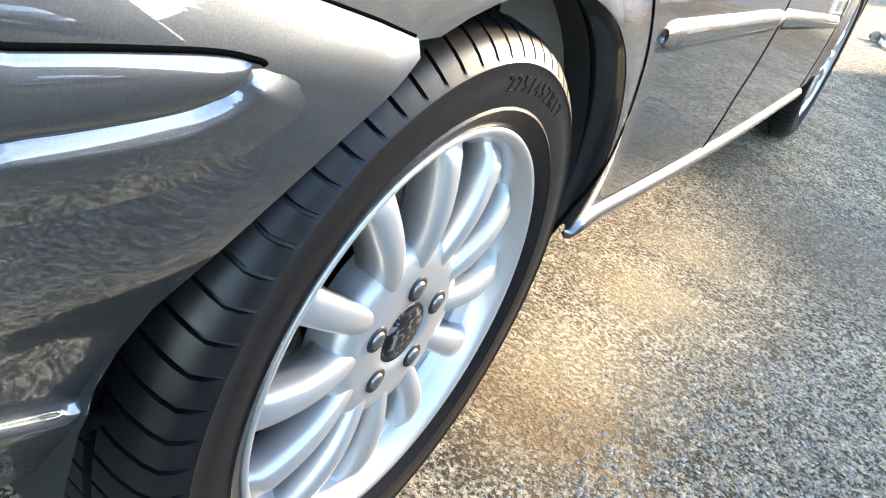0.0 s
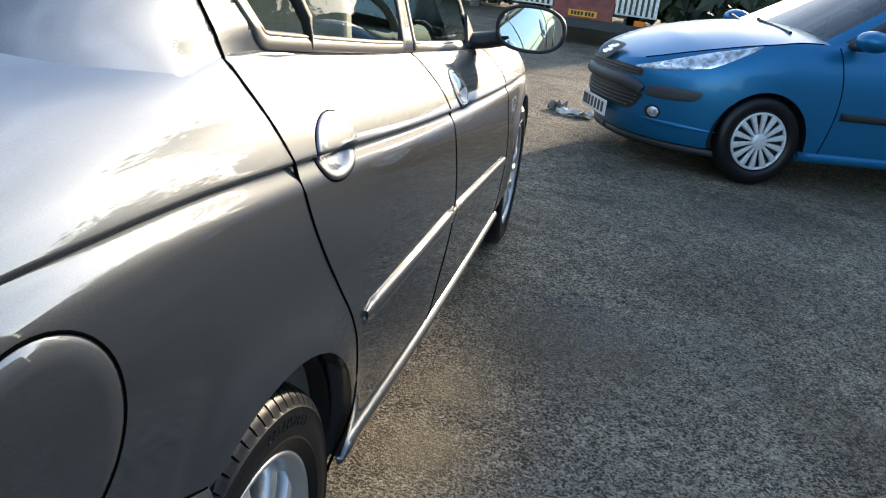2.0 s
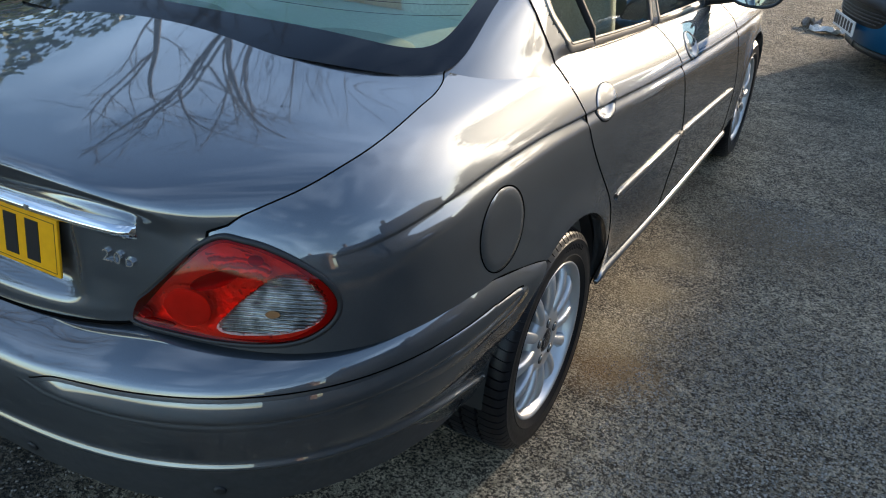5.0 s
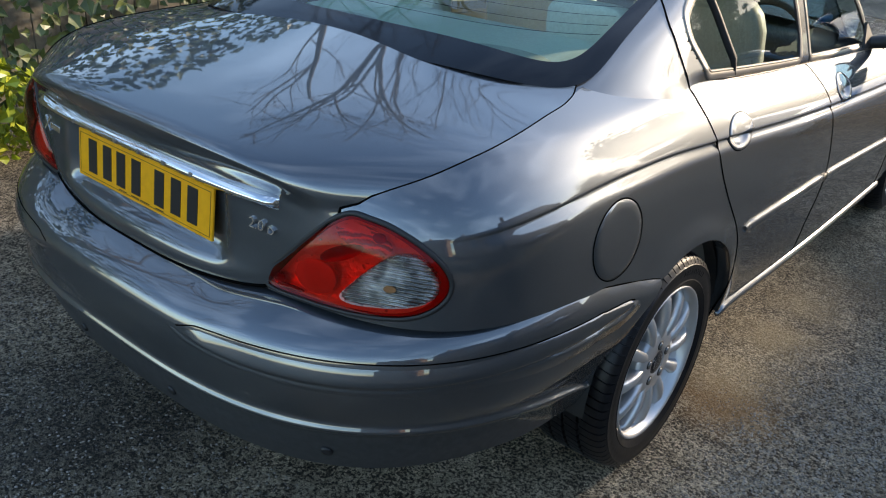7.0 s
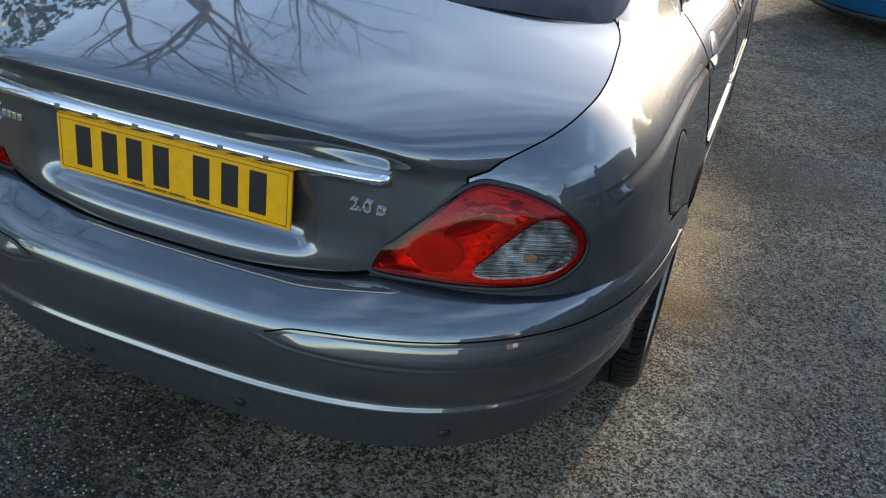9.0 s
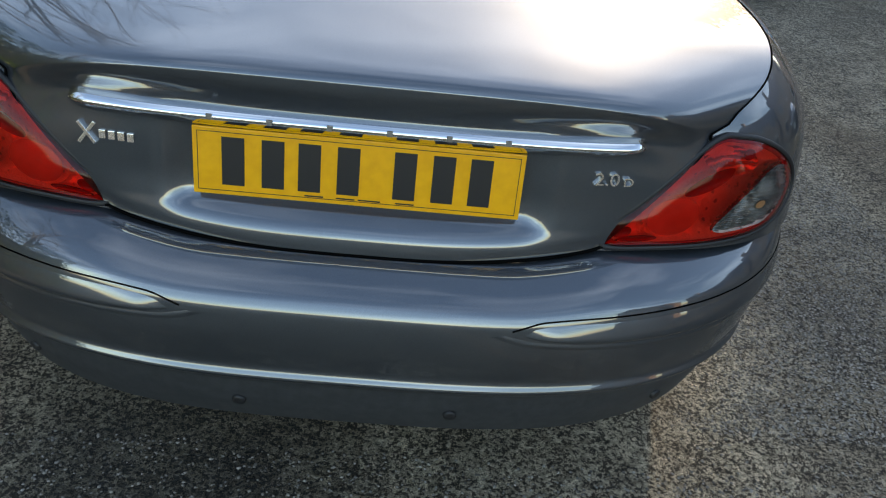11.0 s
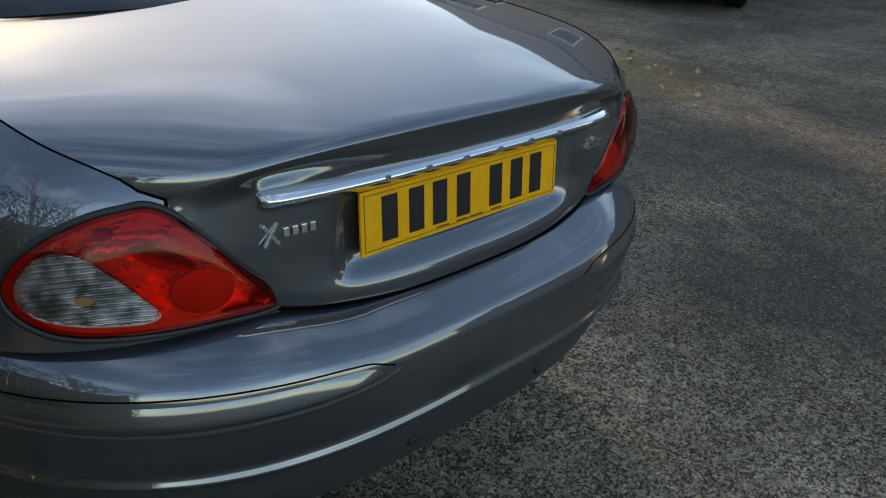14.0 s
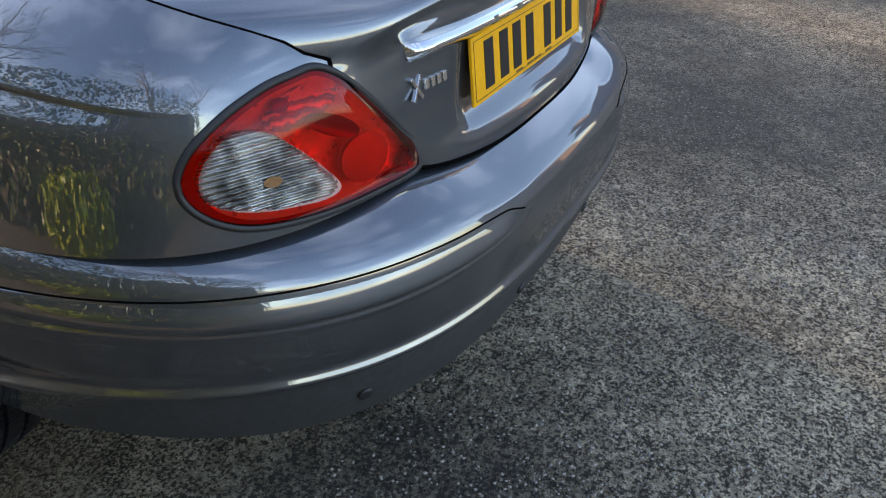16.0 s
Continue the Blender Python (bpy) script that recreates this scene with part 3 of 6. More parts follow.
    ys = np.linspace(0.405, 2.30, 40)
    for y in ys:
        k = min(1.0, 0.35 + (y - 0.405) / 0.03, 0.35 + (2.30 - y) / 0.03)
        x0, z0 = flank(1 + y - YC, float(sill_z(y)) + 0.006)[0] - 0.004, float(sill_z(y)) - 0.002
        V += [(s * (x0 + dx * k), y, z0 - 0.02 + (dz + 0.02) * k) for dx, dz in ((-0.030, 0.006), (-0.006, 0.004), (0.005, -0.003), (0.010, -0.008), (0.013, -0.015), (0.012, -0.023), (0.004, -0.034), (-0.020, -0.044))]
    link_mesh("sill", V, grid_faces(40, 8) + [tuple(range(8)), tuple(range(312, 320))[::-1]], PAINT, car, "bright grey metallic sill")
    V = [(s * x, y, z) for y in np.linspace(0.42, 2.28, 12) for x, z in ((0.825, float(sill_z(y)) - 0.035), (0.74, float(sill_z(y)) - 0.12))]
    link_mesh("sill_under", V, grid_faces(12, 2), BLACK, car)
    # door mouldings
    mz = curve_through([(0.40, 0.598), (1.1, 0.578), (1.6, 0.545), (2.2, 0.50)])
    for y0, y1 in ((0.405, 1.125), (1.165, 2.16)):
        ys = np.linspace(y0, y1, 24)
        pts = [(s * (flank(1 + y - YC, float(mz(y)))[0] + 0.002), y, float(mz(y))) for y in ys]
        tube("door_moulding", pts, 0.015, PAINT, car, sides=12, squash=(0.0095, 0.019), taper=np.clip(np.minimum(ys - y0, y1 - ys) / 0.012 + 0.5, 0.5, 1))
    pts = [(s * (flank(1 + y - YC, float(mz(y)))[0] + 0.001), y, float(mz(y))) for y in np.linspace(1.12, 1.17, 4)]
    tube("moulding_gap", pts, 0.012, BLACK, car, squash=(0.006, 0.016))
    # door handles: a round dished cup with a grip across it
    for yh, zh in HANDLES:
        c = np.array(flank(1 + yh - YC, zh))
        a = np.array(flank(1 + yh - YC + 0.03, zh)) - c
        b = np.array(flank(1 + yh - YC, zh + 0.03)) - c
        a, b = a / np.linalg.norm(a), b / np.linalg.norm(b)
        n = np.cross(a, b)
        n = n if n[0] > 0 else -n
        ra, rb = 0.086, 0.046

        def spot(r, t, h):
            q = flank(1 + yh + r * ra * math.cos(t) - YC, zh + r * rb * math.sin(t)) + h * n
            return (s * q[0], q[1], q[2])
        rr = [(1.0, 0.0005), (0.985, 0.0022), (0.95, 0.0030), (0.88, 0.0028), (0.80, 0.0016), (0.74, 0.0002), (0.66, -0.0040), (0.5, -0.0100), (0.25, -0.0145), (0.0, -0.0155)]
        V = [spot(r, t, h) for t in np.linspace(0, 2 * math.pi, 60, endpoint=False) for r, h in rr]
        h = link_mesh("door_handle", V, grid_faces(60, 10, True), PAINT, car, "round body-coloured door handle")
        V, rs = [], np.r_[np.linspace(0.965, 0.8, 5), np.linspace(0.7, 0.0, 8)]
        ts = np.linspace(-0.06, math.pi + 0.06, 45)
        for t in ts:
            V += [spot(r, t, 0.0028 + 0.0062 * (1 - (r / 0.965) ** 2) ** 0.75) for r in rs]
        k, m = len(V), len(rs)
        lip = [V[j] for j in range(m)] + [V[44 * m + j] for j in range(m - 2, -1, -1)]
        dx, dn = -0.0035 * b, -0.0155 * n
        V += lip + [(p[0] + s * (dx + dn)[0] * w, p[1] + (dx + dn)[1] * w, p[2] + (dx + dn)[2] * w) for p, w in zip(lip, np.sin(np.linspace(0.02, math.pi - 0.02, len(lip))))]
        L = len(lip)
        link_mesh("grip", V, grid_faces(45, m) + [(k + j, k + j + 1, k + L + j + 1, k + L + j) for j in range(L - 1)], PAINT, h, "flap-shaped pull grip")
        tube("handle_ring", [spot(1.02, t, 0.0003) for t in np.linspace(0, 2 * math.pi, 60, endpoint=False)], 0.0009, SHUT, h, closed=True)
    # fuel flap, on one flank only
    if not mirror:
        c0 = (-0.372, 0.806)
        rim, inner = [], []
        V = []
        for r in (0.0, 0.25, 0.5, 0.75, 0.94, 1.0):
            for t in np.linspace(0, 2 * math.pi, 48, endpoint=False):
                y, z = c0[0] + 0.102 * r * math.cos(t), c0[1] + 0.086 * r * math.sin(t)
                q = flank_at(y, z)
                V.append((q[0] + (0.003 if r < 1 else 0.0), q[1], q[2]))
        Vg = np.array(V).reshape(6, 48, 3).transpose(1, 0, 2)
        link_mesh("fuel_flap", Vg.reshape(-1, 3), grid_faces(48, 6, True), PAINT, car, "round grey fuel filler flap")
        ring = []
        for t in np.linspace(0, 2 * math.pi, 48, endpoint=False):
            y, z = c0[0] + 0.1045 * math.cos(t), c0[1] + 0.0885 * math.sin(t)
            ring.append(flank_at(y, z))
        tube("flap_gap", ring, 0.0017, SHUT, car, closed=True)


def flank_at(y, z):
    """The flank at a place y along the car, also on the round tail."""
    if y > YC:
        return flank(1 + y - YC, z)
    yr = float(tail_y(z))
    c = min(max((YC - y) / (YC - yr), 0), 1)
    return flank(math.acos(c ** 2.2) / (math.pi / 2), z)


def build_bumper(car):
    near = [math.acos(((YC - y) / (YC + 1.085)) ** 1.55) / (math.pi / 2) for y in (-0.37, -0.362, -0.3585, -0.3575, -0.356, -0.352, -0.345, -0.335, -0.32, -0.30)]
    ps = sorted(list(np.linspace(0, 1, 60)) + near) + [1 + d for d in (0.01, 0.02, 0.028, 0.035, 0.04)]
    P = []
    for p in ps:
        y0 = bumper(p, 0.6)[1]
        zt = float(gap_z(y0)) - 0.003
        x0 = bumper(p, 0.6)[0]
        zt = min(zt, 0.744) - ledge_dip(x0)
        zb = 0.37 - 0.02 * smoothstep(-0.8, -0.5, y0)
        if y0 > ARCH_DY - 0.3719:
            zb = min(max(zb, arch_z(y0, 0.0) or 0), zt - 0.001)
        zl = float(lip_z(y0))
        zs = np.r_[np.linspace(min(zb, zl - 0.04), zl - 0.03, 8), zl + np.linspace(-0.026, 0.030, 15), np.linspace(zl + 0.036, 0.645, 14), np.linspace(0.650, max(zt, 0.66), 26)]
        zs = np.clip(zs, zb, zt) + 1e-5 * np.arange(len(zs))
        P.append([bumper(p, z) for z in zs])
    P = np.array(P)
    P[0, :, 0] = 0

    def panel_of(x, y, z):
        if z < lip_z(y) - 0.014 - 0.07 * smoothstep(-0.70, -0.45, y):
            return ("valance", VALANCE, "dark painted lower valance")
        return ("bumper_skin", PAINT, "grey metallic rear bumper")

    N, e = np.zeros_like(P), 0.002
    for i, p in enumerate(ps):
        for j, z in enumerate(P[i, :, 2]):
            n = np.cross(bumper(p + e, z) - bumper(max(p - e, 0.0), z), bumper(p, z + e) - bumper(p, z - e))
            N[i, j] = n / max(np.linalg.norm(n), 1e-9)
    N[0, :, 0] = 0
    full = np.concatenate([(P * (-1, 1, 1))[::-1], P[1:]])
    split_panels(full, panel_of, False, car, np.concatenate([(N * (-1, 1, 1))[::-1], N[1:]]))
    # rub strips set into each side of the bumper: flat along the top, the fold below sweeping up round the end
    def p_at(y, z):
        return math.acos(min((YC - y) / (YC - float(bumper_y(z))), 1) ** 1.55) / (math.pi / 2)

    def run(p0, long, end):
        """A line in (p, z): heights spread evenly along the tail, then the points of the end on the flank."""
        q = [(p_at(y, z), z) for y, z in end]
        f = curve_through(list(zip(np.linspace(0, 1, len(long)) ** 1.8, long)) + [(1.0001, q[0][1])])
        line = [(p0 + (q[0][0] - p0) * u, float(f(u))) for u in np.linspace(0, 1, 130)[:-1]]
        return np.array(line + [tuple(k) for k in smooth_curve([(k[0], k[1]) for k in q], 50)])

    p0 = math.asin((0.262 / 0.870) ** 1.55) / (math.pi / 2)
    upper = run(p0, (0.637, 0.653, 0.661, 0.665, 0.667, 0.667, 0.665), ((-0.43, 0.6625), (-0.39, 0.659), (-0.35, 0.6545), (-0.33, 0.6515), (-0.318, 0.6490)))
    lower = run(p0, (0.632, 0.622, 0.616, 0.615, 0.617, 0.621, 0.625), ((-0.43, 0.627), (-0.39, 0.6260), (-0.350, 0.6270), (-0.331, 0.6300), (-0.321, 0.634), (-0.3160, 0.6400), (-0.3160, 0.6480)))
    outer = run(p0 - 0.012, (0.629, 0.614, 0.607, 0.605, 0.607, 0.611, 0.615), ((-0.43, 0.617), (-0.39, 0.6145), (-0.350, 0.6145), (-0.328, 0.619), (-0.312, 0.6255), (-0.303, 0.6335), (-0.3005, 0.6440)))
    for s in (1, -1):
        def skin(q, out):
            k = bumper(q[0], q[1], out)
            return (s * k[0], k[1], k[2])
        n = len(upper)
        V = []
        for i in range(n):
            h = 0.0085 * smoothstep(0, 8, i)
            back = 1 - float(smoothstep(-0.85, -0.50, bumper(*lower[i])[1]))
            V += [skin(upper[i] + (lower[i] - upper[i]) * (0.5 - 0.5 * math.cos(math.pi * v)), -0.0015 + h * math.sin(math.pi * v ** (1.25 + 1.0 * back)) ** (0.6 + 0.35 * back)) for v in np.linspace(0, 1, 15)]
        link_mesh("rub_strip", V, [f[::s] for f in grid_faces(n, 15)], PAINT, car, "body-coloured bumper rub strip")
        V = []
        for i in range(n):
            across = outer[i] - lower[i]
            away = across * (2.6, 1)
            away = away / max(np.linalg.norm(away), 1e-6) / (2.6, 1)
            k = (0.30 + 0.70 * smoothstep(-0.75, -0.45, bumper(*lower[i])[1])) * smoothstep(n - 1, n - 12, i)
            V += [skin(lower[i] + across * v, -0.0014 + o * k) for v, o in ((-0.12, -0.0004), (0.0, 0.0002), (0.2, 0.0018), (0.4, 0.0036), (0.6, 0.0053), (0.8, 0.0067), (0.92, 0.0073), (1.0, 0.0075))]
            V += [skin(outer[i] + away * d, -0.0014 + o * k) for d, o in ((0.003, 0.0073), (0.010, 0.0062), (0.018, 0.0046), (0.027, 0.0026), (0.036, 0.0006))]
        link_mesh("strip_fold", V, [f[::s] for f in grid_faces(n, 13)], PAINT, car, "bright fold beneath the rub strip")
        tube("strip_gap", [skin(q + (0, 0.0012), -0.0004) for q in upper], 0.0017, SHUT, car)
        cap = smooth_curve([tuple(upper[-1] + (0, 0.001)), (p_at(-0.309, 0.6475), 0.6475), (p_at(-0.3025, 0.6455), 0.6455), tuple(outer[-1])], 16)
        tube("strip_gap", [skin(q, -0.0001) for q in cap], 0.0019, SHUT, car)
    # gap between bumper and wings
    for s in (1, -1):
        pts = []
        for p in np.r_[np.linspace(0.46, 1, 40), [1.015, 1.03, 1.037]]:
            y0 = bumper(p, 0.7)[1]
            z = min(float(gap_z(y0)) - 0.002, 0.743)
            q = bumper(p, z)
            pts.append((s * (q[0] - 0.001), q[1], q[2]))
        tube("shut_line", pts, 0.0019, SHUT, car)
        tube("bumper_edge", [(q[0] + s * 0.0004, q[1], q[2] - 0.0042) for q in pts], 0.0022, PAINT, car, sides=8)
    # parking sensors
    for x in (-0.575, -0.185, 0.185, 0.575):
        z = 0.425
        p = math.asin((abs(x) / float(bumper_w(z))) ** 1.55) / (math.pi / 2)
        q, q2 = bumper(p, z), bumper(p + 0.02, z)
        a = np.array(q2 - q)
        a /= np.linalg.norm(a)
        n = np.array([-a[1], a[0], 0])
        n = n if n[1] < 0 else -n
        up = np.array([0, -0.25, 1.0])
        up /= np.linalg.norm(up)
        V = [q + r * (math.cos(t) * a + math.sin(t) * up) + h * n for t in np.linspace(0, 2 * math.pi, 16, endpoint=False) for r, h in ((0.0125, 0.001), (0.0115, 0.006), (0.006, 0.0065), (0.0, 0.0065))]
        link_mesh("parking_sensor", [(math.copysign(v[0], x), v[1], v[2]) for v in V], grid_faces(16, 4, True), BLACK, car, "round black parking sensor")
    # closing panel beneath
    V = []
    for p in np.linspace(0, 1, 24):
        q = bumper(p, 0.372)
        V += [q, (q[0] * 0.8, q[1] * 0.5, 0.30)]
    V2 = [(-v[0], v[1], v[2]) for v in V]
    link_mesh("under_tray", V + V2, grid_faces(24, 2) + [tuple(i + 48 for i in f) for f in grid_faces(24, 2)], BLACK, car)


lid_plain = curve_through([(0.70, -0.996), (0.715, -1.000), (0.74, -0.997), (0.77, -0.986), (0.82, -0.978), (0.90, -0.978), (0.935, -0.983), (0.955, -0.987), (0.98, -0.994), (1.0, -0.999), (1.01, -1.0)])
lid_recess = curve_through([(0.70, 0), (0.735, 0.0), (0.755, 0.006), (0.772, 0.022), (0.787, 0.028), (0.90, 0.020), (0.925, 0.009), (0.94, 0.002), (0.95, 0), (1.01, 0)])
deck_c = curve_through([(0, 1.003), (0.02, 1.012), (0.06, 1.020), (0.3, 1.054), (0.6, 1.088), (1.0, 1.132)])


def build_boot(car):
    # edge of the lid: along the lamps, then the top of the rear wing
    a_s = np.sin(np.linspace(-1, 1, 81) * math.pi / 2 * 0.92) / math.sin(math.pi / 2 * 0.92)
    edge = []
    for y0 in np.r_[np.linspace(-0.905, -0.36, 34), np.linspace(-0.35, -0.255, 10)]:
        q = flank_at(y0, float(top_z(y0)))
        edge.append(q)
    edge = np.array(edge)
    top_corner = edge[0]
    P = []
    for a in a_s:
        col = []
        aa = abs(a)
        z0 = 0.710 + 0.034 * aa ** 4
        z1 = 1.003 - (1.003 - top_corner[2]) * aa ** 5
        y1 = -1.0 + (1.0 + top_corner[1]) * aa ** 5
        for r in np.r_[np.linspace(0, 0.9, 40), np.linspace(0.91, 1, 8)]:
            z = z0 + (z1 - z0) * r
            xl = 0.409 + (z - 0.742) / 0.191 * 0.159 if z > 0.742 else 0.409 - 0.06 * ((0.742 - z) / 0.03) ** 2
            xl = min(xl, top_corner[0])
            x = a * xl
            ye = flank(p_of_x(xl, z), z)[1] - 0.006
            zz = 0.712 + (1.003 - 0.712) * r
            yc = float(lid_plain(zz)) + float(lid_recess(zz)) * smoothstep(0.322, 0.268, abs(x))
            k = aa ** 3
            y = yc * (1 - k) + ye * k
            y = y * (1 - smoothstep(0.8, 1, r)) + y1 * smoothstep(0.8, 1, r) if r > 0.8 else y
            col.append((x, y, z))
        for j, e in enumerate(edge[1:]):
            b = (j + 1) / (len(edge) - 1)
            ex = 2.3 + 2.7 * math.exp(-b / 0.10)
            cz, cy = float(deck_c(b)), -1.0 + 0.66 * b
            k = aa ** ex
            col.append((a * e[0], cy + (e[1] - cy) * k, cz + (e[2] - 0.001 - cz) * k))
        P.append(col)
    P = np.array(P)
    link_mesh("boot_lid", P.reshape(-1, 3), grid_faces(P.shape[0], P.shape[1]), PAINT, car, "grey metallic boot lid")
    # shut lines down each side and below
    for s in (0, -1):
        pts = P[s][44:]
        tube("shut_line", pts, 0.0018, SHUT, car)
    # added black filler hides the open sliver where lid, lamp and wing meet
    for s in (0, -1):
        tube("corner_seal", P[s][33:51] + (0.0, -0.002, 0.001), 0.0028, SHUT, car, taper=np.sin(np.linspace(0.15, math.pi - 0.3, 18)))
    low = P[:, 0]
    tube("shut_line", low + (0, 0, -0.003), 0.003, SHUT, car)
    # chrome bar

    def lid_y(x, z):
        col = P[:, :48]
        j = int(np.argmin(abs(col[40, :, 2] - z)))
        return float(np.interp(x, col[:, j, 0], col[:, j, 1]))
    V = []
    xs = np.linspace(-1, 1, 61)
    bow = np.polyfit(np.linspace(0, 0.43, 20) ** 2, [lid_y(x, 0.925) for x in np.linspace(0, 0.43, 20)], 2)
    for u in xs:
        x = 0.442 * u
        h = 1.18 * (0.72 + 0.28 * (1 - abs(u) ** 24) ** 0.5)
        y0 = float(np.polyval(bow, x * x)) + 0.008
        for dy, dz in ((0.0, -0.021), (-0.006, -0.0185), (-0.014, -0.012), (-0.0235, -0.003), (-0.0255, 0.000), (-0.0235, 0.004), (-0.012, 0.0125), (0.006, 0.0165)):
            V.append((x, y0 + dy * h, 0.925 + dz * h))
    bar = link_mesh("boot_chrome_bar", V, grid_faces(61, 8) + [tuple(range(8)), tuple(range(480, 488))[::-1]], CHROME, car, "polished chrome bar above the plate")
    # number plate
    tilt = math.degrees(math.atan2(0.013, 0.11))
    pm = pose(0, -0.968, 0.843, 90 - tilt, 0, 0)
    plate = part("number_plate", box(bmesh.new(), -0.26, -0.0555, -0.003, 0.26, 0.0555, 0.003, bevel=0.002, m=pm), YELLOW, car, "yellow number plate with black characters")
    for x in (-0.197, -0.135, -0.078, -0.017, 0.072, 0.133, 0.192):
        part("plate_bar", box(bmesh.new(), x - 0.0175, -0.038, 0.003, x + 0.0175, 0.041, 0.0042, m=pm), INK, plate)
    for x0, y0, x1, y1 in ((-0.252, -0.0485, 0.252, -0.0475), (-0.252, 0.0475, 0.252, 0.0485), (-0.2525, -0.0485, -0.2515, 0.0485), (0.2515, -0.0485, 0.2525, 0.0485)):
        part("plate_border", box(bmesh.new(), x0, y0, 0.003, x1, y1, 0.0036, m=pm), INK, plate)
    return lid_y


def badge_marks(car, lid_y):
    # small chrome marks on the bar and the lid; worn lettering as plain bars
    bar = [o for o in car.children if o.name.startswith("boot_chrome_bar")][0]
    for x in (-0.225, -0.135, -0.045, 0.045, 0.135, 0.225):
        part("bar_mark", one_box(x - 0.0045, lid_y(x, 0.925) - 0.0240, 0.9225, x + 0.0045, lid_y(x, 0.925) - 0.0205, 0.9315, bevel=0.0008), TRIM, bar)
    for turn in (38, -38):
        part("lid_mark", box(bmesh.new(), -0.003, -0.003, -0.021, 0.003, 0.003, 0.021, bevel=0.001, m=pose(-0.424, lid_y(-0.424, 0.868) - 0.002, 0.868, -8, turn, 0)), BADGE, car)
    for x in (-0.399, -0.384, -0.369, -0.354):
        part("lid_mark", box(bmesh.new(), -0.0052, -0.003, -0.007, 0.0052, 0.002, 0.007, bevel=0.001, m=pose(x, lid_y(x, 0.868) - 0.001, 0.868, -8, 0, 0)), BADGE, car)
    text_mesh("engine_badge", "2.0", 0.030, 0.003, pose(0.392, lid_y(0.392, 0.868) - 0.003, 0.868, 82, 0, 5), BADGE, car, "chrome engine size badge", wide=1.15)
    text_mesh("engine_badge", "D", 0.020, 0.003, pose(0.428, lid_y(0.428, 0.864) - 0.003, 0.864, 82, 0, 8), BADGE, car, "chrome engine size badge", wide=1.2)
    for x, w in ((-0.02, 0.03), (0.018, 0.036), (-0.07, 0.03), (0.075, 0.03)):
        part("dealer_bar", box(bmesh.new(), x - w / 2, -0.0462, 0.003, x + w / 2, -0.0440, 0.0038, m=pose(0, -0.968, 0.843, 83.3, 0, 0)), INK, [o for o in car.children if o.name.startswith("number_plate")][0])


# ---- rear lamps ----
LAMP = [(0.410, 0.742), (0.412, 0.780), (0.450, 0.815), (0.500, 0.866), (0.545, 0.912), (0.580, 0.933), (0.615, 0.931), (0.655, 0.922), (0.700, 0.900), (0.736, 0.868), (0.754, 0.832), (0.752, 0.798), (0.730, 0.770), (0.690, 0.754), (0.610, 0.746), (0.510, 0.742)]
DROP = [(0.588, 0.784), (0.610, 0.816), (0.640, 0.850), (0.670, 0.876), (0.700, 0.879), (0.722, 0.862), (0.737, 0.835), (0.738, 0.808), (0.722, 0.790), (0.690, 0.780), (0.650, 0.775), (0.605, 0.772)]
LAMP_MID, DROP_MID = np.array((0.61, 0.835)), np.array((0.672, 0.824))


def star(outline, centre, n=400):
    """The reach of an outline from a point within it, by direction."""
    o = smooth_curve(outline, n, True) - centre
    t, r = np.arctan2(o[:, 1], o[:, 0]), np.hypot(o[:, 0], o[:, 1])
    k = np.argsort(t)
    t, r = t[k], r[k]
    t, r = np.r_[t[-1] - 2 * math.pi, t, t[0] + 2 * math.pi], np.r_[r[-1], r, r[0]]
    return lambda a: float(np.interp(math.atan2(math.sin(a), math.cos(a)), t, r))


lamp_reach, drop_reach = star(LAMP, LAMP_MID), star(DROP, DROP_MID)


def lamp_rim(x, z):
    """0 in the middle of the lamp, 1 at its edge."""
    d = np.array((x, z)) - LAMP_MID
    return min(math.hypot(*d) / lamp_reach(math.atan2(d[1], d[0])), 1.0)


def lamp_place(x, z, out):
    q = flank(p_of_x(x, z), z)
    q2, q3 = flank(p_of_x(x + 0.004, z), z), flank(p_of_x(x, z + 0.004), z + 0.004)
    n = np.cross(q2 - q, q3 - q)
    n /= np.linalg.norm(n)
    n = n if n[1] < 0 else -n
    return q + n * out


def cover_out(x, z):
    return 0.004 + 0.016 * (1 - lamp_rim(x, z) ** 4)


def lamp_patch(outline, centre, s, out, rings=10, n=72):
    """A patch within an outline; out(x, z, r) is its height over the body skin."""
    o = smooth_curve(outline, n, True)
    V = []
    for x, z in o:
        for r in np.linspace(1, 0, rings):
            xx, zz = centre[0] + (x - centre[0]) * r, centre[1] + (z - centre[1]) * r
            q = lamp_place(xx, zz, out(xx, zz, r))
            V.append((s * q[0], q[1], q[2]))
    return V, grid_faces(n, rings, True)


def oval(cx, cz, rx, rz, turn, n=28):
    c, sn = math.cos(radians(turn)), math.sin(radians(turn))
    return [(cx + rx * math.cos(t) * c - rz * math.sin(t) * sn, cz + rx * math.cos(t) * sn + rz * math.sin(t) * c) for t in np.linspace(0, 2 * math.pi, n, endpoint=False)]


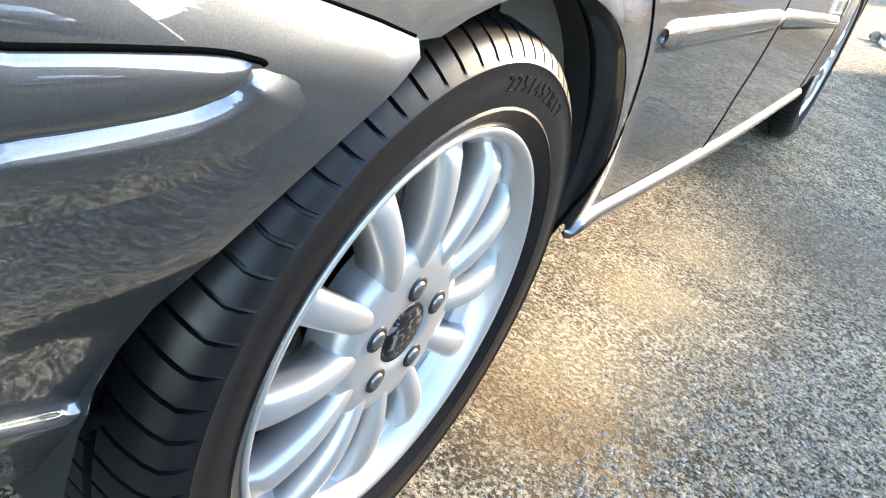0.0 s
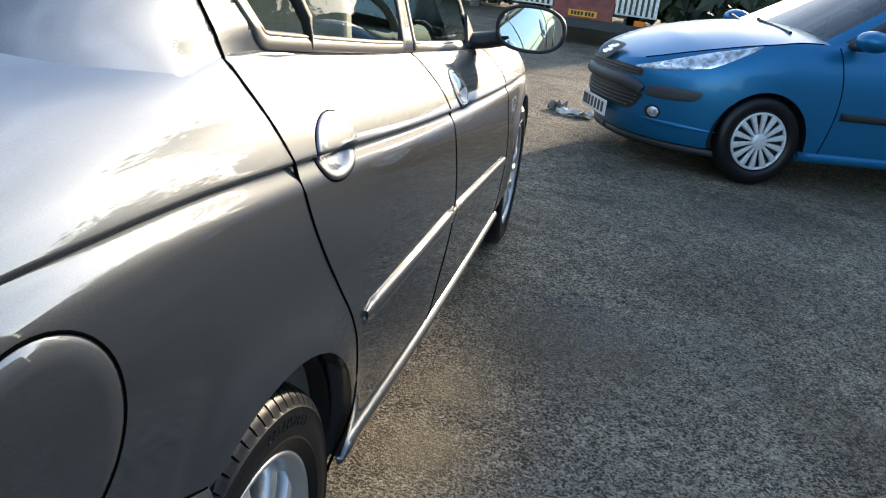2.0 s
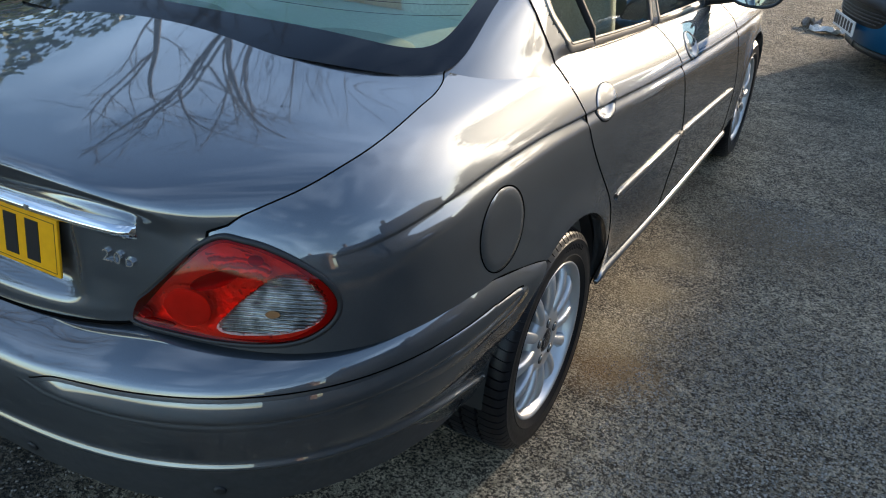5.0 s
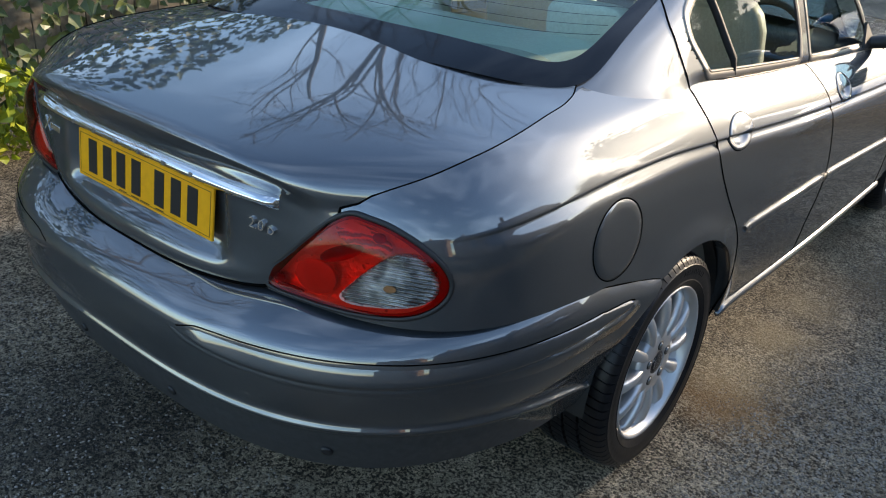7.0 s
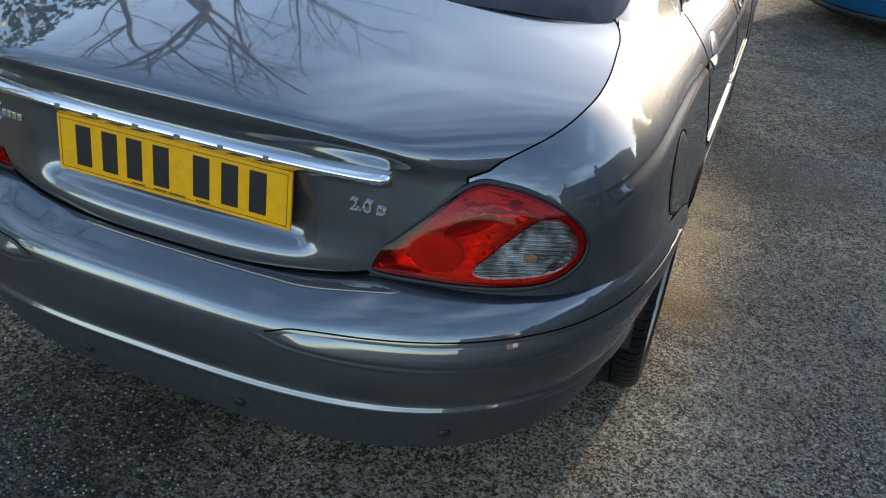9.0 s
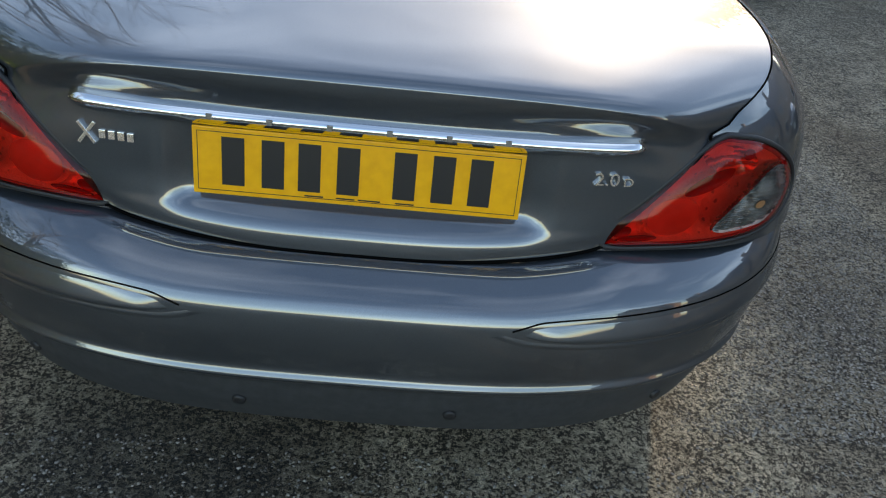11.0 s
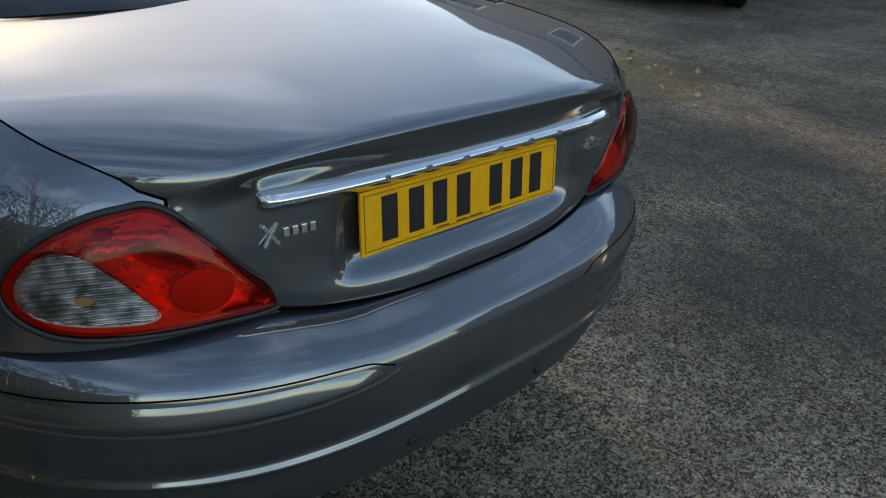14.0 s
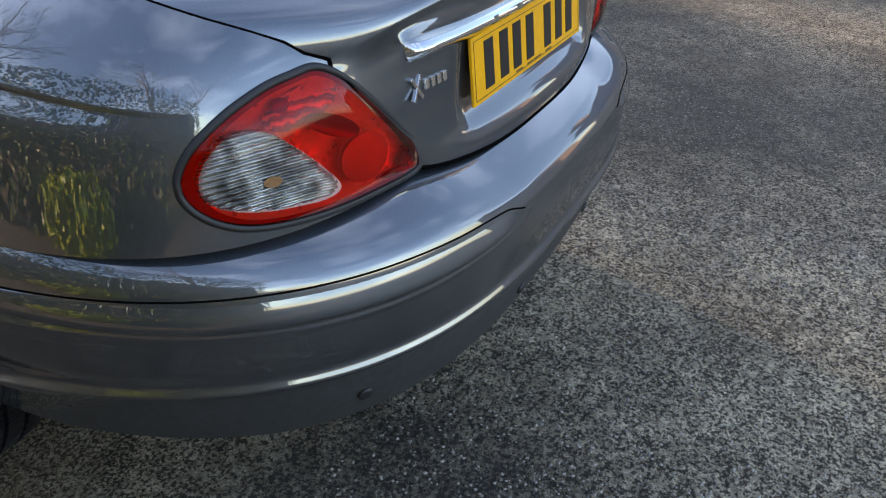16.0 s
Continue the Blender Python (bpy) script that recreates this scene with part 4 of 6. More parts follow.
def build_lamp(car, s):
    """A red cover with a clear teardrop, over a silvered housing with its bowls."""
    inner = [tuple(LAMP_MID + (np.array(q) - LAMP_MID) * 0.93) for q in LAMP]
    V, F = lamp_patch(inner, LAMP_MID, s, lambda x, z, r: 0.001 - 0.034 * (1 - r ** 3) + 0.0025 * math.sin(70 * x + 40 * z) * (1 - r), 16)
    lamp = link_mesh("rear_lamp", V, F, SILVERED, car, "red rear lamp with clear indicator lens")
    o = smooth_curve(LAMP, 96, True)
    tube("lamp_seal", [tuple(np.array((s, 1, 1)) * lamp_place(x, z, 0.003)) for x, z in o], 0.0055, BLACK, lamp, closed=True)
    # red cover, a ring round the teardrop
    V = []
    for x, z in o:
        d = np.array((x, z)) - DROP_MID
        r0, a = math.hypot(*d), math.atan2(d[1], d[0])
        r1 = drop_reach(a)
        for r in np.linspace(r0, min(r1, r0 * 0.97), 12):
            xx, zz = DROP_MID + r * np.array((math.cos(a), math.sin(a)))
            q = lamp_place(xx, zz, cover_out(xx, zz))
            V.append((s * q[0], q[1], q[2]))
    link_mesh("red_cover", V, grid_faces(96, 12, True), REDGLASS, lamp, "glossy red plastic cover")
    # dark red rim beneath the cover's edge
    V = []
    for x, z in o:
        for r, h in ((1.0, 0.0015), (0.96, 0.0018), (0.92, 0.0018), (0.90, 0.0006)):
            xx, zz = LAMP_MID + (np.array((x, z)) - LAMP_MID) * r
            q = lamp_place(xx, zz, h)
            V.append((s * q[0], q[1], q[2]))
    link_mesh("lens_rim", V, grid_faces(96, 4, True), RIM_RED, lamp)
    # clear teardrop: smooth outside, ribbed plate behind
    V, F = lamp_patch(DROP, DROP_MID, s, lambda x, z, r: cover_out(x, z) + 0.0005, 8)
    lens = link_mesh("indicator_lens", V, F, CLEAR, lamp, "clear indicator lens")
    xs, zs = np.linspace(0.575, 0.745, 52), np.linspace(0.765, 0.885, 121)
    poly = [tuple(q) for q in DROP_MID + (smooth_curve(DROP, 60, True) - DROP_MID) * 1.03]
    V = []
    for x in xs:
        for z in zs:
            w = z + 0.010 * ((x - 0.66) / 0.08) ** 2 + 0.05 * (x - 0.66)
            out = cover_out(x, z) - 0.010 + 0.0034 * abs(math.sin(w * math.pi / 0.0078)) + 0.0005 * math.sin(x * 260 + 3 * math.sin(z * 90))
            q = lamp_place(x, z, out)
            V.append((s * q[0], q[1], q[2]))
    F = [f for f in grid_faces(52, 121) if inside(poly, xs[f[0] // 121], zs[f[0] % 121])]
    link_mesh("ribbed_plate", V, F, LENS, lens, "clear ribbed plate")
    V, F = lamp_patch(oval(0.672, 0.815, 0.010, 0.007, 0), (0.672, 0.815), s, lambda x, z, r: cover_out(x, z) - 0.0045, 4, 20)
    link_mesh("orange_bulb", V, F, BULB, lens)

    def bowl(outline, mid, mat, base, depth, name="reflector", power=2.0):
        V, F = lamp_patch(outline, mid, s, lambda x, z, r: base - depth * (1 - r ** power), 9, 48)
        return link_mesh(name, V, F, mat, lamp)
    # stop lamp: a plain round lens in a bright ring; tail lamp bowl above it, painted shade between
    bowl(oval(0.520, 0.797, 0.052, 0.040, 10), (0.520, 0.797), SILVERED, -0.006, 0.010)
    bowl(oval(0.524, 0.797, 0.046, 0.035, 10), (0.524, 0.797), DISC, -0.001, -0.004, "stop_lens", 4.0)
    bowl(oval(0.610, 0.893, 0.056, 0.024, -14), (0.610, 0.893), RIBBED, -0.006, 0.016)
    bowl(oval(0.640, 0.900, 0.012, 0.009, -10), (0.640, 0.900), DEEP_RED, -0.002, 0.002, "lamp_bulb")
    # dark red patches paint in the shade around and between the bowls
    bowl(oval(0.575, 0.858, 0.046, 0.014, 26), (0.575, 0.858), DEEP_RED, 0.000, 0.003, "bowl_shade")
    bowl(oval(0.440, 0.768, 0.016, 0.010, 20), (0.440, 0.768), DEEP_RED, 0.002, 0.002, "bowl_shade")
    bowl(oval(0.468, 0.757, 0.034, 0.006, 4), (0.468, 0.757), DEEP_RED, 0.002, 0.002, "bowl_shade")


# ---- cabin ----
cab_w = curve_through([(0.95, 0.800), (1.0, 0.788), (1.03, 0.762), (1.06, 0.740), (1.10, 0.722), (1.2, 0.682), (1.28, 0.642), (1.33, 0.595), (1.36, 0.535)])
cab_y = curve_through([(0.95, -0.70), (1.07, -0.52), (1.14, -0.345), (1.25, 0.04), (1.33, 0.34), (1.36, 0.47)])
cab_f = curve_through([(0.85, 2.50), (1.0, 2.20), (1.33, 1.42), (1.36, 1.32)])
CAB_C, CAB_F = 0.45, 1.2


def cabin(p, z):
    """The cabin's skin; p as for the flank, from 0 (tail) by 1 (straight side) on to 2 + ... 3 (front)."""
    if z > 1.36:
        t = (z - 1.36) / 0.035
        k = math.sqrt(max(1 - t * t, 0))
        q = cabin(p, 1.36)
        c = np.array([0, 0.9, 0])
        return np.array([q[0] * k, 0.9 + (q[1] - 0.9) * k, z])
    if p <= 1:
        ph, n = p * math.pi / 2, 3.6
        w, yr = float(cab_w(z)), float(cab_y(z))
        y = CAB_C - (CAB_C - yr) * max(math.cos(ph), 0) ** (2 / n)
        w += (min(w, 0.738) - w) * float(smoothstep(-0.02, 0.22, y))
        return np.array([w * math.sin(ph) ** (2 / n), y, z])
    if p <= 2:
        y = CAB_C + (CAB_F - CAB_C) * (p - 1)
        return side_cab(y, z)
    ph, n = (3 - p) * math.pi / 2, 3.0
    yf = float(cab_f(z))
    y = CAB_F + (yf - CAB_F) * max(math.cos(ph), 0) ** (2 / n)
    w = side_cab(y, z)[0]
    return np.array([w * math.sin(ph) ** (2 / n), y, z])


def side_cab(y, z):
    sh = float(rake(y)) * min(max((1.25 - z) / 0.25, 0), 1.2) if y > CAB_C else 0.0
    if y < CAB_C:
        yr = float(cab_y(z))
        c = min(max((CAB_C - y) / (CAB_C - yr), 0), 1)
        return cabin(math.acos(c ** 1.8) / (math.pi / 2), z)
    k = smoothstep(0.45, 0.9, y)
    return np.array([min(float(cab_w(z - sh * k)), 0.738), y, z])


REAR_GLASS = [(0.235, 1.038), (0.5, 1.014), (0.8, 0.988), (1.02, 0.972), (1.03, 1.06), (0.985, 1.2), (0.945, 1.292), (0.7, 1.300), (0.42, 1.285), (0.245, 1.25), (0.162, 1.195), (0.162, 1.138), (0.205, 1.082)]
FRONT_GLASS = [(1.115, 0.966), (1.5, 0.940), (1.93, 0.915), (1.98, 0.93), (1.8, 1.07), (1.6, 1.20), (1.40, 1.295), (1.2, 1.303), (1.03, 1.298), (1.06, 1.2), (1.10, 1.06)]


def rounded(poly, r, steps=7):
    """A closed outline of straight runs with rounded corners, finely stepped."""
    P = np.array(poly, float)
    out = []
    for i in range(len(P)):
        a, b, c = P[i - 1], P[i], P[(i + 1) % len(P)]
        la, lc = np.linalg.norm(a - b), np.linalg.norm(c - b)
        p, q = b + (a - b) * min(r, la * 0.45) / la, b + (c - b) * min(r, lc * 0.45) / lc
        arc = [p * (1 - t) ** 2 + 2 * b * t * (1 - t) + q * t * t for t in np.linspace(0, 1, steps)]
        if out:
            gap = np.linalg.norm(arc[0] - out[-1])
            k = int(gap / 0.025)
            last = out[-1]
            out += [last + (arc[0] - last) * j / (k + 1) for j in range(1, k + 1)]
        out += arc
    return np.array(out)


def back_outline(px, zt, zb, round_r):
    """A rounded frame of the back window in (p, z)."""
    pts = []
    for t in np.linspace(0, 2 * math.pi, 6000, endpoint=False):
        c, s = math.cos(t), math.sin(t)
        e = 2 / round_r
        u, v = math.copysign(abs(c) ** e, c), math.copysign(abs(s) ** e, s)
        pts.append((u * px * (1 + 0.05 * v), (zt + zb) / 2 + v * (zt - zb) / 2 - 0.048 * abs(u) ** 2.5 * max(-v, 0)))
    # even steps along the outline
    q = np.array(pts + pts[:1])
    far = np.r_[0, np.cumsum(np.hypot(np.diff(q[:, 0]), 2.5 * np.diff(q[:, 1])))]
    at = np.linspace(0, far[-1], 160, endpoint=False)
    return list(zip(np.interp(at, far, q[:, 0]), np.interp(at, far, q[:, 1])))


def cab_signed(p, z):
    q = cabin(abs(p), z)
    return np.array([math.copysign(q[0], p), q[1], q[2]])


def build_cabin(car):
    ps = np.r_[np.linspace(0, 1, 56), np.linspace(1, 2, 40)[1:], np.linspace(2, 3, 46)[1:]]
    zs = np.r_[np.linspace(0.90, 1.36, 44), 1.36 + 0.035 * np.sin(np.linspace(0, math.pi / 2, 9)[1:])]
    P = np.array([[cabin(p, z) for z in zs] for p in ps])
    outer = back_outline(0.662, 1.352, 1.098, 7)
    inner = back_outline(0.578, 1.318, 1.139, 6)
    under = [(0.7 * a + 0.3 * c, 0.7 * b + 0.3 * d) for (a, b), (c, d) in zip(outer, inner)]
    for s in (1, -1):
        Q = P * (s, 1, 1)
        faces = []
        for f in grid_faces(len(ps), len(zs)):
            c = Q.reshape(-1, 3)[list(f)].mean(0)
            i, j = f[0] // len(zs), f[0] % len(zs)
            pm, zm = (ps[i] + ps[min(i + 1, len(ps) - 1)]) / 2, c[2]
            if pm < 0.66 and zm < 1.345 and inside(under, pm, zm):
                continue
            if pm < 2.62 and (inside(REAR_GLASS, c[1], zm) or inside(FRONT_GLASS, c[1], zm)):
                continue
            if pm > 2.35 and zm < 1.31 and zm > 0.95:
                continue
            faces.append(f)
        link_mesh("cabin_shell", Q.reshape(-1, 3), faces, PAINT, car, "grey metallic roof and pillars")
        for poly in (REAR_GLASS, FRONT_GLASS):
            o = rounded(poly, 0.03)
            n = len(o)
            t = np.roll(o, -1, 0) - np.roll(o, 1, 0)
            t /= np.linalg.norm(t, axis=1, keepdims=True)
            inward = np.stack([-t[:, 1], t[:, 0]], 1)
            V = []
            for (y, z), (ny, nz) in zip(o, inward):
                for d, h in ((-0.006, -0.004), (-0.0055, 0.0018), (-0.003, 0.003), (0.009, 0.0025), (0.0135, 0.0005)):
                    q = side_cab(y + ny * d, z + nz * d)
                    V.append((s * (q[0] + h), q[1], q[2]))
            link_mesh("window_trim", V, grid_faces(n, 5, True), TRIM, car, "dull grey-brown window trim")
            V = []
            for (y, z), (ny, nz) in zip(o, inward):
                for d, h in ((0.0138, 0.0008), (0.018, 0.0015), (0.021, -0.004)):
                    q = side_cab(y + ny * d, z + nz * d)
                    V.append((s * (q[0] + h), q[1], q[2]))
            link_mesh("window_rubber", V, grid_faces(n, 3, True), BLACK, car)
            cy, cz = o.mean(0)
            V = []
            for y, z in o:
                for r in np.linspace(1, 0, 9):
                    q = side_cab(cy + (y - cy) * r, cz + (z - cz) * r)
                    V.append((s * (q[0] - 0.004), q[1], q[2]))
            link_mesh("side_window", V, grid_faces(n, 9, True), SIDEGLASS, car, "tinted side window")
        # division bar and door frame edge
        tube("division_bar", [(s * (side_cab(y, z)[0] - 0.002), y, z) for y, z in zip(np.linspace(0.43, 0.30, 12), np.linspace(1.02, 1.27, 12))], 0.011, BLACK, car, squash=(0.006, 0.012))
        edge = smooth_curve([(0.118, 1.030), (0.113, 1.050), (0.106, 1.08), (0.096, 1.138), (0.10, 1.195), (0.17, 1.262), (0.30, 1.31), (0.45, 1.332)], 40)
        tube("shut_line", [(s * (side_cab(y, z)[0]), side_cab(y, z)[1], z) for y, z in edge], 0.0028, SHUT, car)
        # belt trim below the glass
        tube("belt_trim", [(s * (side_cab(y, z)[0] + 0.004), y, z) for y, z in ((y, float(curve_through([(0.2, 1.024), (0.5, 0.997), (1.02, 0.958), (1.95, 0.901)])(y))) for y in np.linspace(0.27, 1.95, 40))], 0.006, TRIM, car, sides=8, taper=np.clip(np.linspace(0.1, 12, 40), 0, 1))
    # back window: border and pane
    V = []
    for (p0, z0), (p1, z1) in zip(outer, inner):
        for t in np.linspace(0, 1, 9):
            q = cab_signed(p0 + (p1 - p0) * t, z0 + (z1 - z0) * t)
            V.append(q + np.array([q[0] * 0.006, -0.004, 0.0045]))
    link_mesh("window_border", V, grid_faces(160, 9, True), FRIT, car, "black glass border of the back window")
    V = []
    for p0, z0 in inner:
        for r in np.linspace(1, 0, 10):
            q = cab_signed(p0 * r, 1.235 + (z0 - 1.235) * r)
            V.append(q + np.array([0, -0.002, 0.002]))
    pane = link_mesh("back_window", V, grid_faces(160, 10, True), GLASS, car, "green tinted back window with heater lines")
    for z in np.linspace(1.165, 1.31, 10):
        pm = 0.55
        tube("heater_line", [cab_signed(p, z) + np.array([0, -0.0005, 0.0005]) for p in np.linspace(-pm, pm, 40)], 0.0007, BLACK, pane, sides=4)
    V = [cab_signed(p, z) + np.array([0, 0.0, 0.0]) for p in np.linspace(2.35, 3.0, 20) for z in np.linspace(0.93, 1.32, 14)]
    for s in (1, -1):
        link_mesh("windscreen", [(s * v[0], v[1], v[2]) for v in V], grid_faces(20, 14), GLASS, car, "windscreen glass")


def cushion(name, x, y, z, w, d, h, mat, parent, lean=0.0, label=""):
    """A padded block with rounded edges."""
    V = []
    for i in range(21):
        for j in range(11):
            t, q = 2 * math.pi * i / 20, math.pi * (j / 10 - 0.5)
            e = 0.42
            f = lambda c: math.copysign(abs(c) ** e, c)
            px, py, pz = f(math.cos(t)) * f(math.cos(q)), f(math.sin(t)) * f(math.cos(q)), f(math.sin(q))
            V.append((x + px * w / 2, y + py * d / 2 + lean * (pz + 1) * h / 2, z + pz * h / 2))
    return link_mesh(name, V, grid_faces(21, 11), mat, parent, label)


def build_interior(car):
    V = [(x, y, 1.05 + 0.02 * smoothstep(-0.25, 0.1, y)) for x in np.linspace(-0.53, 0.53, 8) for y in np.linspace(-0.35, 0.24, 8)]
    link_mesh("parcel_shelf", V, grid_faces(8, 8), CREAM, car, "cream parcel shelf")
    for x in (-0.30, 0.30):
        V, F = lathe([(0.0, 0.007), (0.6, 0.0065), (0.92, 0.005), (1.0, 0.0)], 40)
        link_mesh("speaker_grille", [(x + 0.165 * v[1], -0.10 + 0.095 * v[2], 1.060 + v[0]) for v in np.asarray(V)], F, SPEAKER, car, "oval fabric speaker grille")
    for x in (-0.34, 0.34):
        cushion("rear_headrest", x, 0.30, 1.09, 0.26, 0.12, 0.16, CREAM, car, -0.1, "cream rear headrest")
        cushion("front_seat_back", x, 1.18, 0.85, 0.50, 0.16, 0.62, CREAM, car, -0.25, "cream front seat back")
        cushion("front_headrest", x, 1.00, 1.19, 0.26, 0.10, 0.18, CREAM, car, -0.1)
        cushion("front_seat", x, 1.45, 0.52, 0.50, 0.52, 0.18, CREAM, car)
    cushion("rear_seat_back", 0, 0.42, 0.80, 1.30, 0.20, 0.50, CREAM, car, -0.25, "cream rear bench back")
    cushion("rear_seat", 0, 0.72, 0.50, 1.30, 0.50, 0.18, CREAM, car)
    cushion("dashboard", 0, 2.05, 0.80, 1.42, 0.55, 0.26, DARKCLOTH, car, 0, "dark dashboard")
    rim = [(0.36 + 0.185 * math.cos(t), 1.70 + 0.06 * math.sin(t), 0.88 + 0.175 * math.sin(t)) for t in np.linspace(0, 2 * math.pi, 32, endpoint=False)]
    tube("steering_wheel", rim, 0.014, DARKCLOTH, car, closed=True, sides=8)
    part("cabin_floor", one_box(-0.74, 0.42, 0.20, 0.74, 2.3, 0.25), BLACK, car)
    part("rear_underbody", one_box(-0.5, -0.75, 0.34, 0.5, 0.44, 0.38), BLACK, car)
    part("front_underbody", one_box(-0.5, 2.28, 0.24, 0.5, 3.3, 0.30), BLACK, car)
    part("boot_floor", one_box(-0.5, -0.85, 0.45, 0.5, -0.3, 0.48), BLACK, car)
    for s in (1, -1):
        V = [(s * (0.80 if z < 0.8 else 0.80 - (z - 0.8) * 0.35), y, z - 0.0 + float(rake(y)) * (1 if z > 0.6 else 0)) for y in np.linspace(0.1, 2.0, 14) for z in (0.28, 0.6, 0.8, 0.99)]
        link_mesh("door_card", V, grid_faces(14, 4), CARD, car, "grey inner door lining")


def build_mirror(car, s):
    c = np.array((s * 0.93, 1.90, 1.0))
    V, Vg = [], []
    for t in np.linspace(0, 2 * math.pi, 36, endpoint=False):
        ex, ez = 0.112 * math.copysign(abs(math.cos(t)) ** 0.8, math.cos(t)), 0.072 * math.copysign(abs(math.sin(t)) ** 0.85, math.sin(t))
        for r, d in ((0.90, -0.004), (1.0, -0.010), (1.03, 0.006), (0.98, 0.045), (0.80, 0.085), (0.4, 0.108), (0.0, 0.112)):
            V.append(c + (ex * r, d, ez * r))
        for r in (0.92, 0.5, 0.0):
            Vg.append(c + (ex * r, -0.003, ez * r))
    m = link_mesh("door_mirror", V, grid_faces(36, 7, True), PAINT, car, "grey door mirror with black rim")
    link_mesh("mirror_glass", Vg, grid_faces(36, 3, True), MIRROR, m)
    tube("mirror_rim", [c + (0.112 * 0.97 * math.copysign(abs(math.cos(t)) ** 0.8, math.cos(t)), -0.008, 0.072 * 0.97 * math.copysign(abs(math.sin(t)) ** 0.85, math.sin(t))) for t in np.linspace(0, 2 * math.pi, 36, endpoint=False)], 0.006, BLACK, m, closed=True)
    tube("mirror_arm", [(s * 0.735, 1.93, 0.935), (s * 0.79, 1.935, 0.945), (s * 0.86, 1.94, 0.965)], 0.03, BLACK, m, sides=12, squash=(0.045, 0.028))
    V = [(s * (side_cab(y, z)[0] + o), y, z) for o in (0.004, 0.014) for y, z in ((1.80, 0.925), (2.0, 0.915), (1.86, 1.02))]
    link_mesh("mirror_sail", V, [(0, 1, 2), (3, 4, 5), (0, 1, 4, 3), (1, 2, 5, 4), (2, 0, 3, 5)], BLACK, m, smooth=False)


def build_front(car):
    """Bonnet and nose, closed between the front wings."""
    P = []
    ys = np.r_[np.linspace(2.0, 3.4, 30), np.linspace(3.42, 3.574, 10)]
    for y in ys:
        e = flank(1 + y - YC, float(top_z(y)))
        row = []
        for a in np.linspace(-1, 1, 31):
            crown = 0.07 * (1 - abs(a) ** 2.4)
            row.append((a * e[0], y, e[2] + crown * (1 if y < 3.3 else max(0.1, 1 - (y - 3.3) / 0.3))))
        P.append(row)
    P = np.array(P)
    link_mesh("bonnet", P.reshape(-1, 3), grid_faces(*P.shape[:2]), PAINT, car, "grey metallic bonnet")
    part("nose", one_box(-0.5, 3.45, 0.28, 0.5, 3.56, 0.68, bevel=0.04), PAINT, car)


# ---- wheels ----
SPOKES = 12


def spoke_mesh():
    """One rounded spoke, pointing along +y, its face to +x."""
    V, F = [], []
    rs = np.linspace(0.080, 0.2185, 17)
    for r in rs:
        u = (r - 0.080) / 0.1385
        hw = 0.0135 + 0.0062 * u ** 0.9 + 0.009 * smoothstep(0.86, 1.0, u)
        top = -0.012 + 0.017 * math.sin(math.pi * min(u * 0.72 + 0.18, 1)) - 0.007 * smoothstep(0.86, 1.0, u)
        for v in np.linspace(-1, 1, 13):
            V.append((top - 0.0060 * abs(v) ** 2.4 - 0.006 * smoothstep(0.85, 1, abs(v)), r, hw * v))
        V.append((top - 0.042, r, hw * 0.86))
        V.append((top - 0.042, r, -hw * 0.86))
    for i in range(16):
        for j in range(15):
            a, b = i * 15 + j, i * 15 + (j + 1) % 15
            F.append((a, b, b + 15, a + 15))
    me = bpy.data.meshes.new("spoke")
    me.from_pydata(V, [], F)
    me.materials.append(ALLOY)
    me.polygons.foreach_set("use_smooth", [True] * len(me.polygons))
    return me


SPOKE = spoke_mesh()


def curved_words(words, radius, centre_deg, size, out, at, parent):
    """Raised letters on a tyre wall, read round the wheel."""
    step = size * 0.74 / radius
    for i, ch in enumerate(words):
        if ch == " ":
            continue
        t = radians(centre_deg) - (i - (len(words) - 1) / 2) * step
        m = at @ Matrix.Translation((out, radius * math.cos(t), radius * math.sin(t))) @ Matrix.Rotation(t - math.pi / 2, 4, "X") @ Matrix(((0, 0, 1, 0), (1, 0, 0, 0), (0, 1, 0, 0), (0, 0, 0, 1)))
        text_mesh("size_marking", ch, size, 0.0006, m, TYRE, parent)


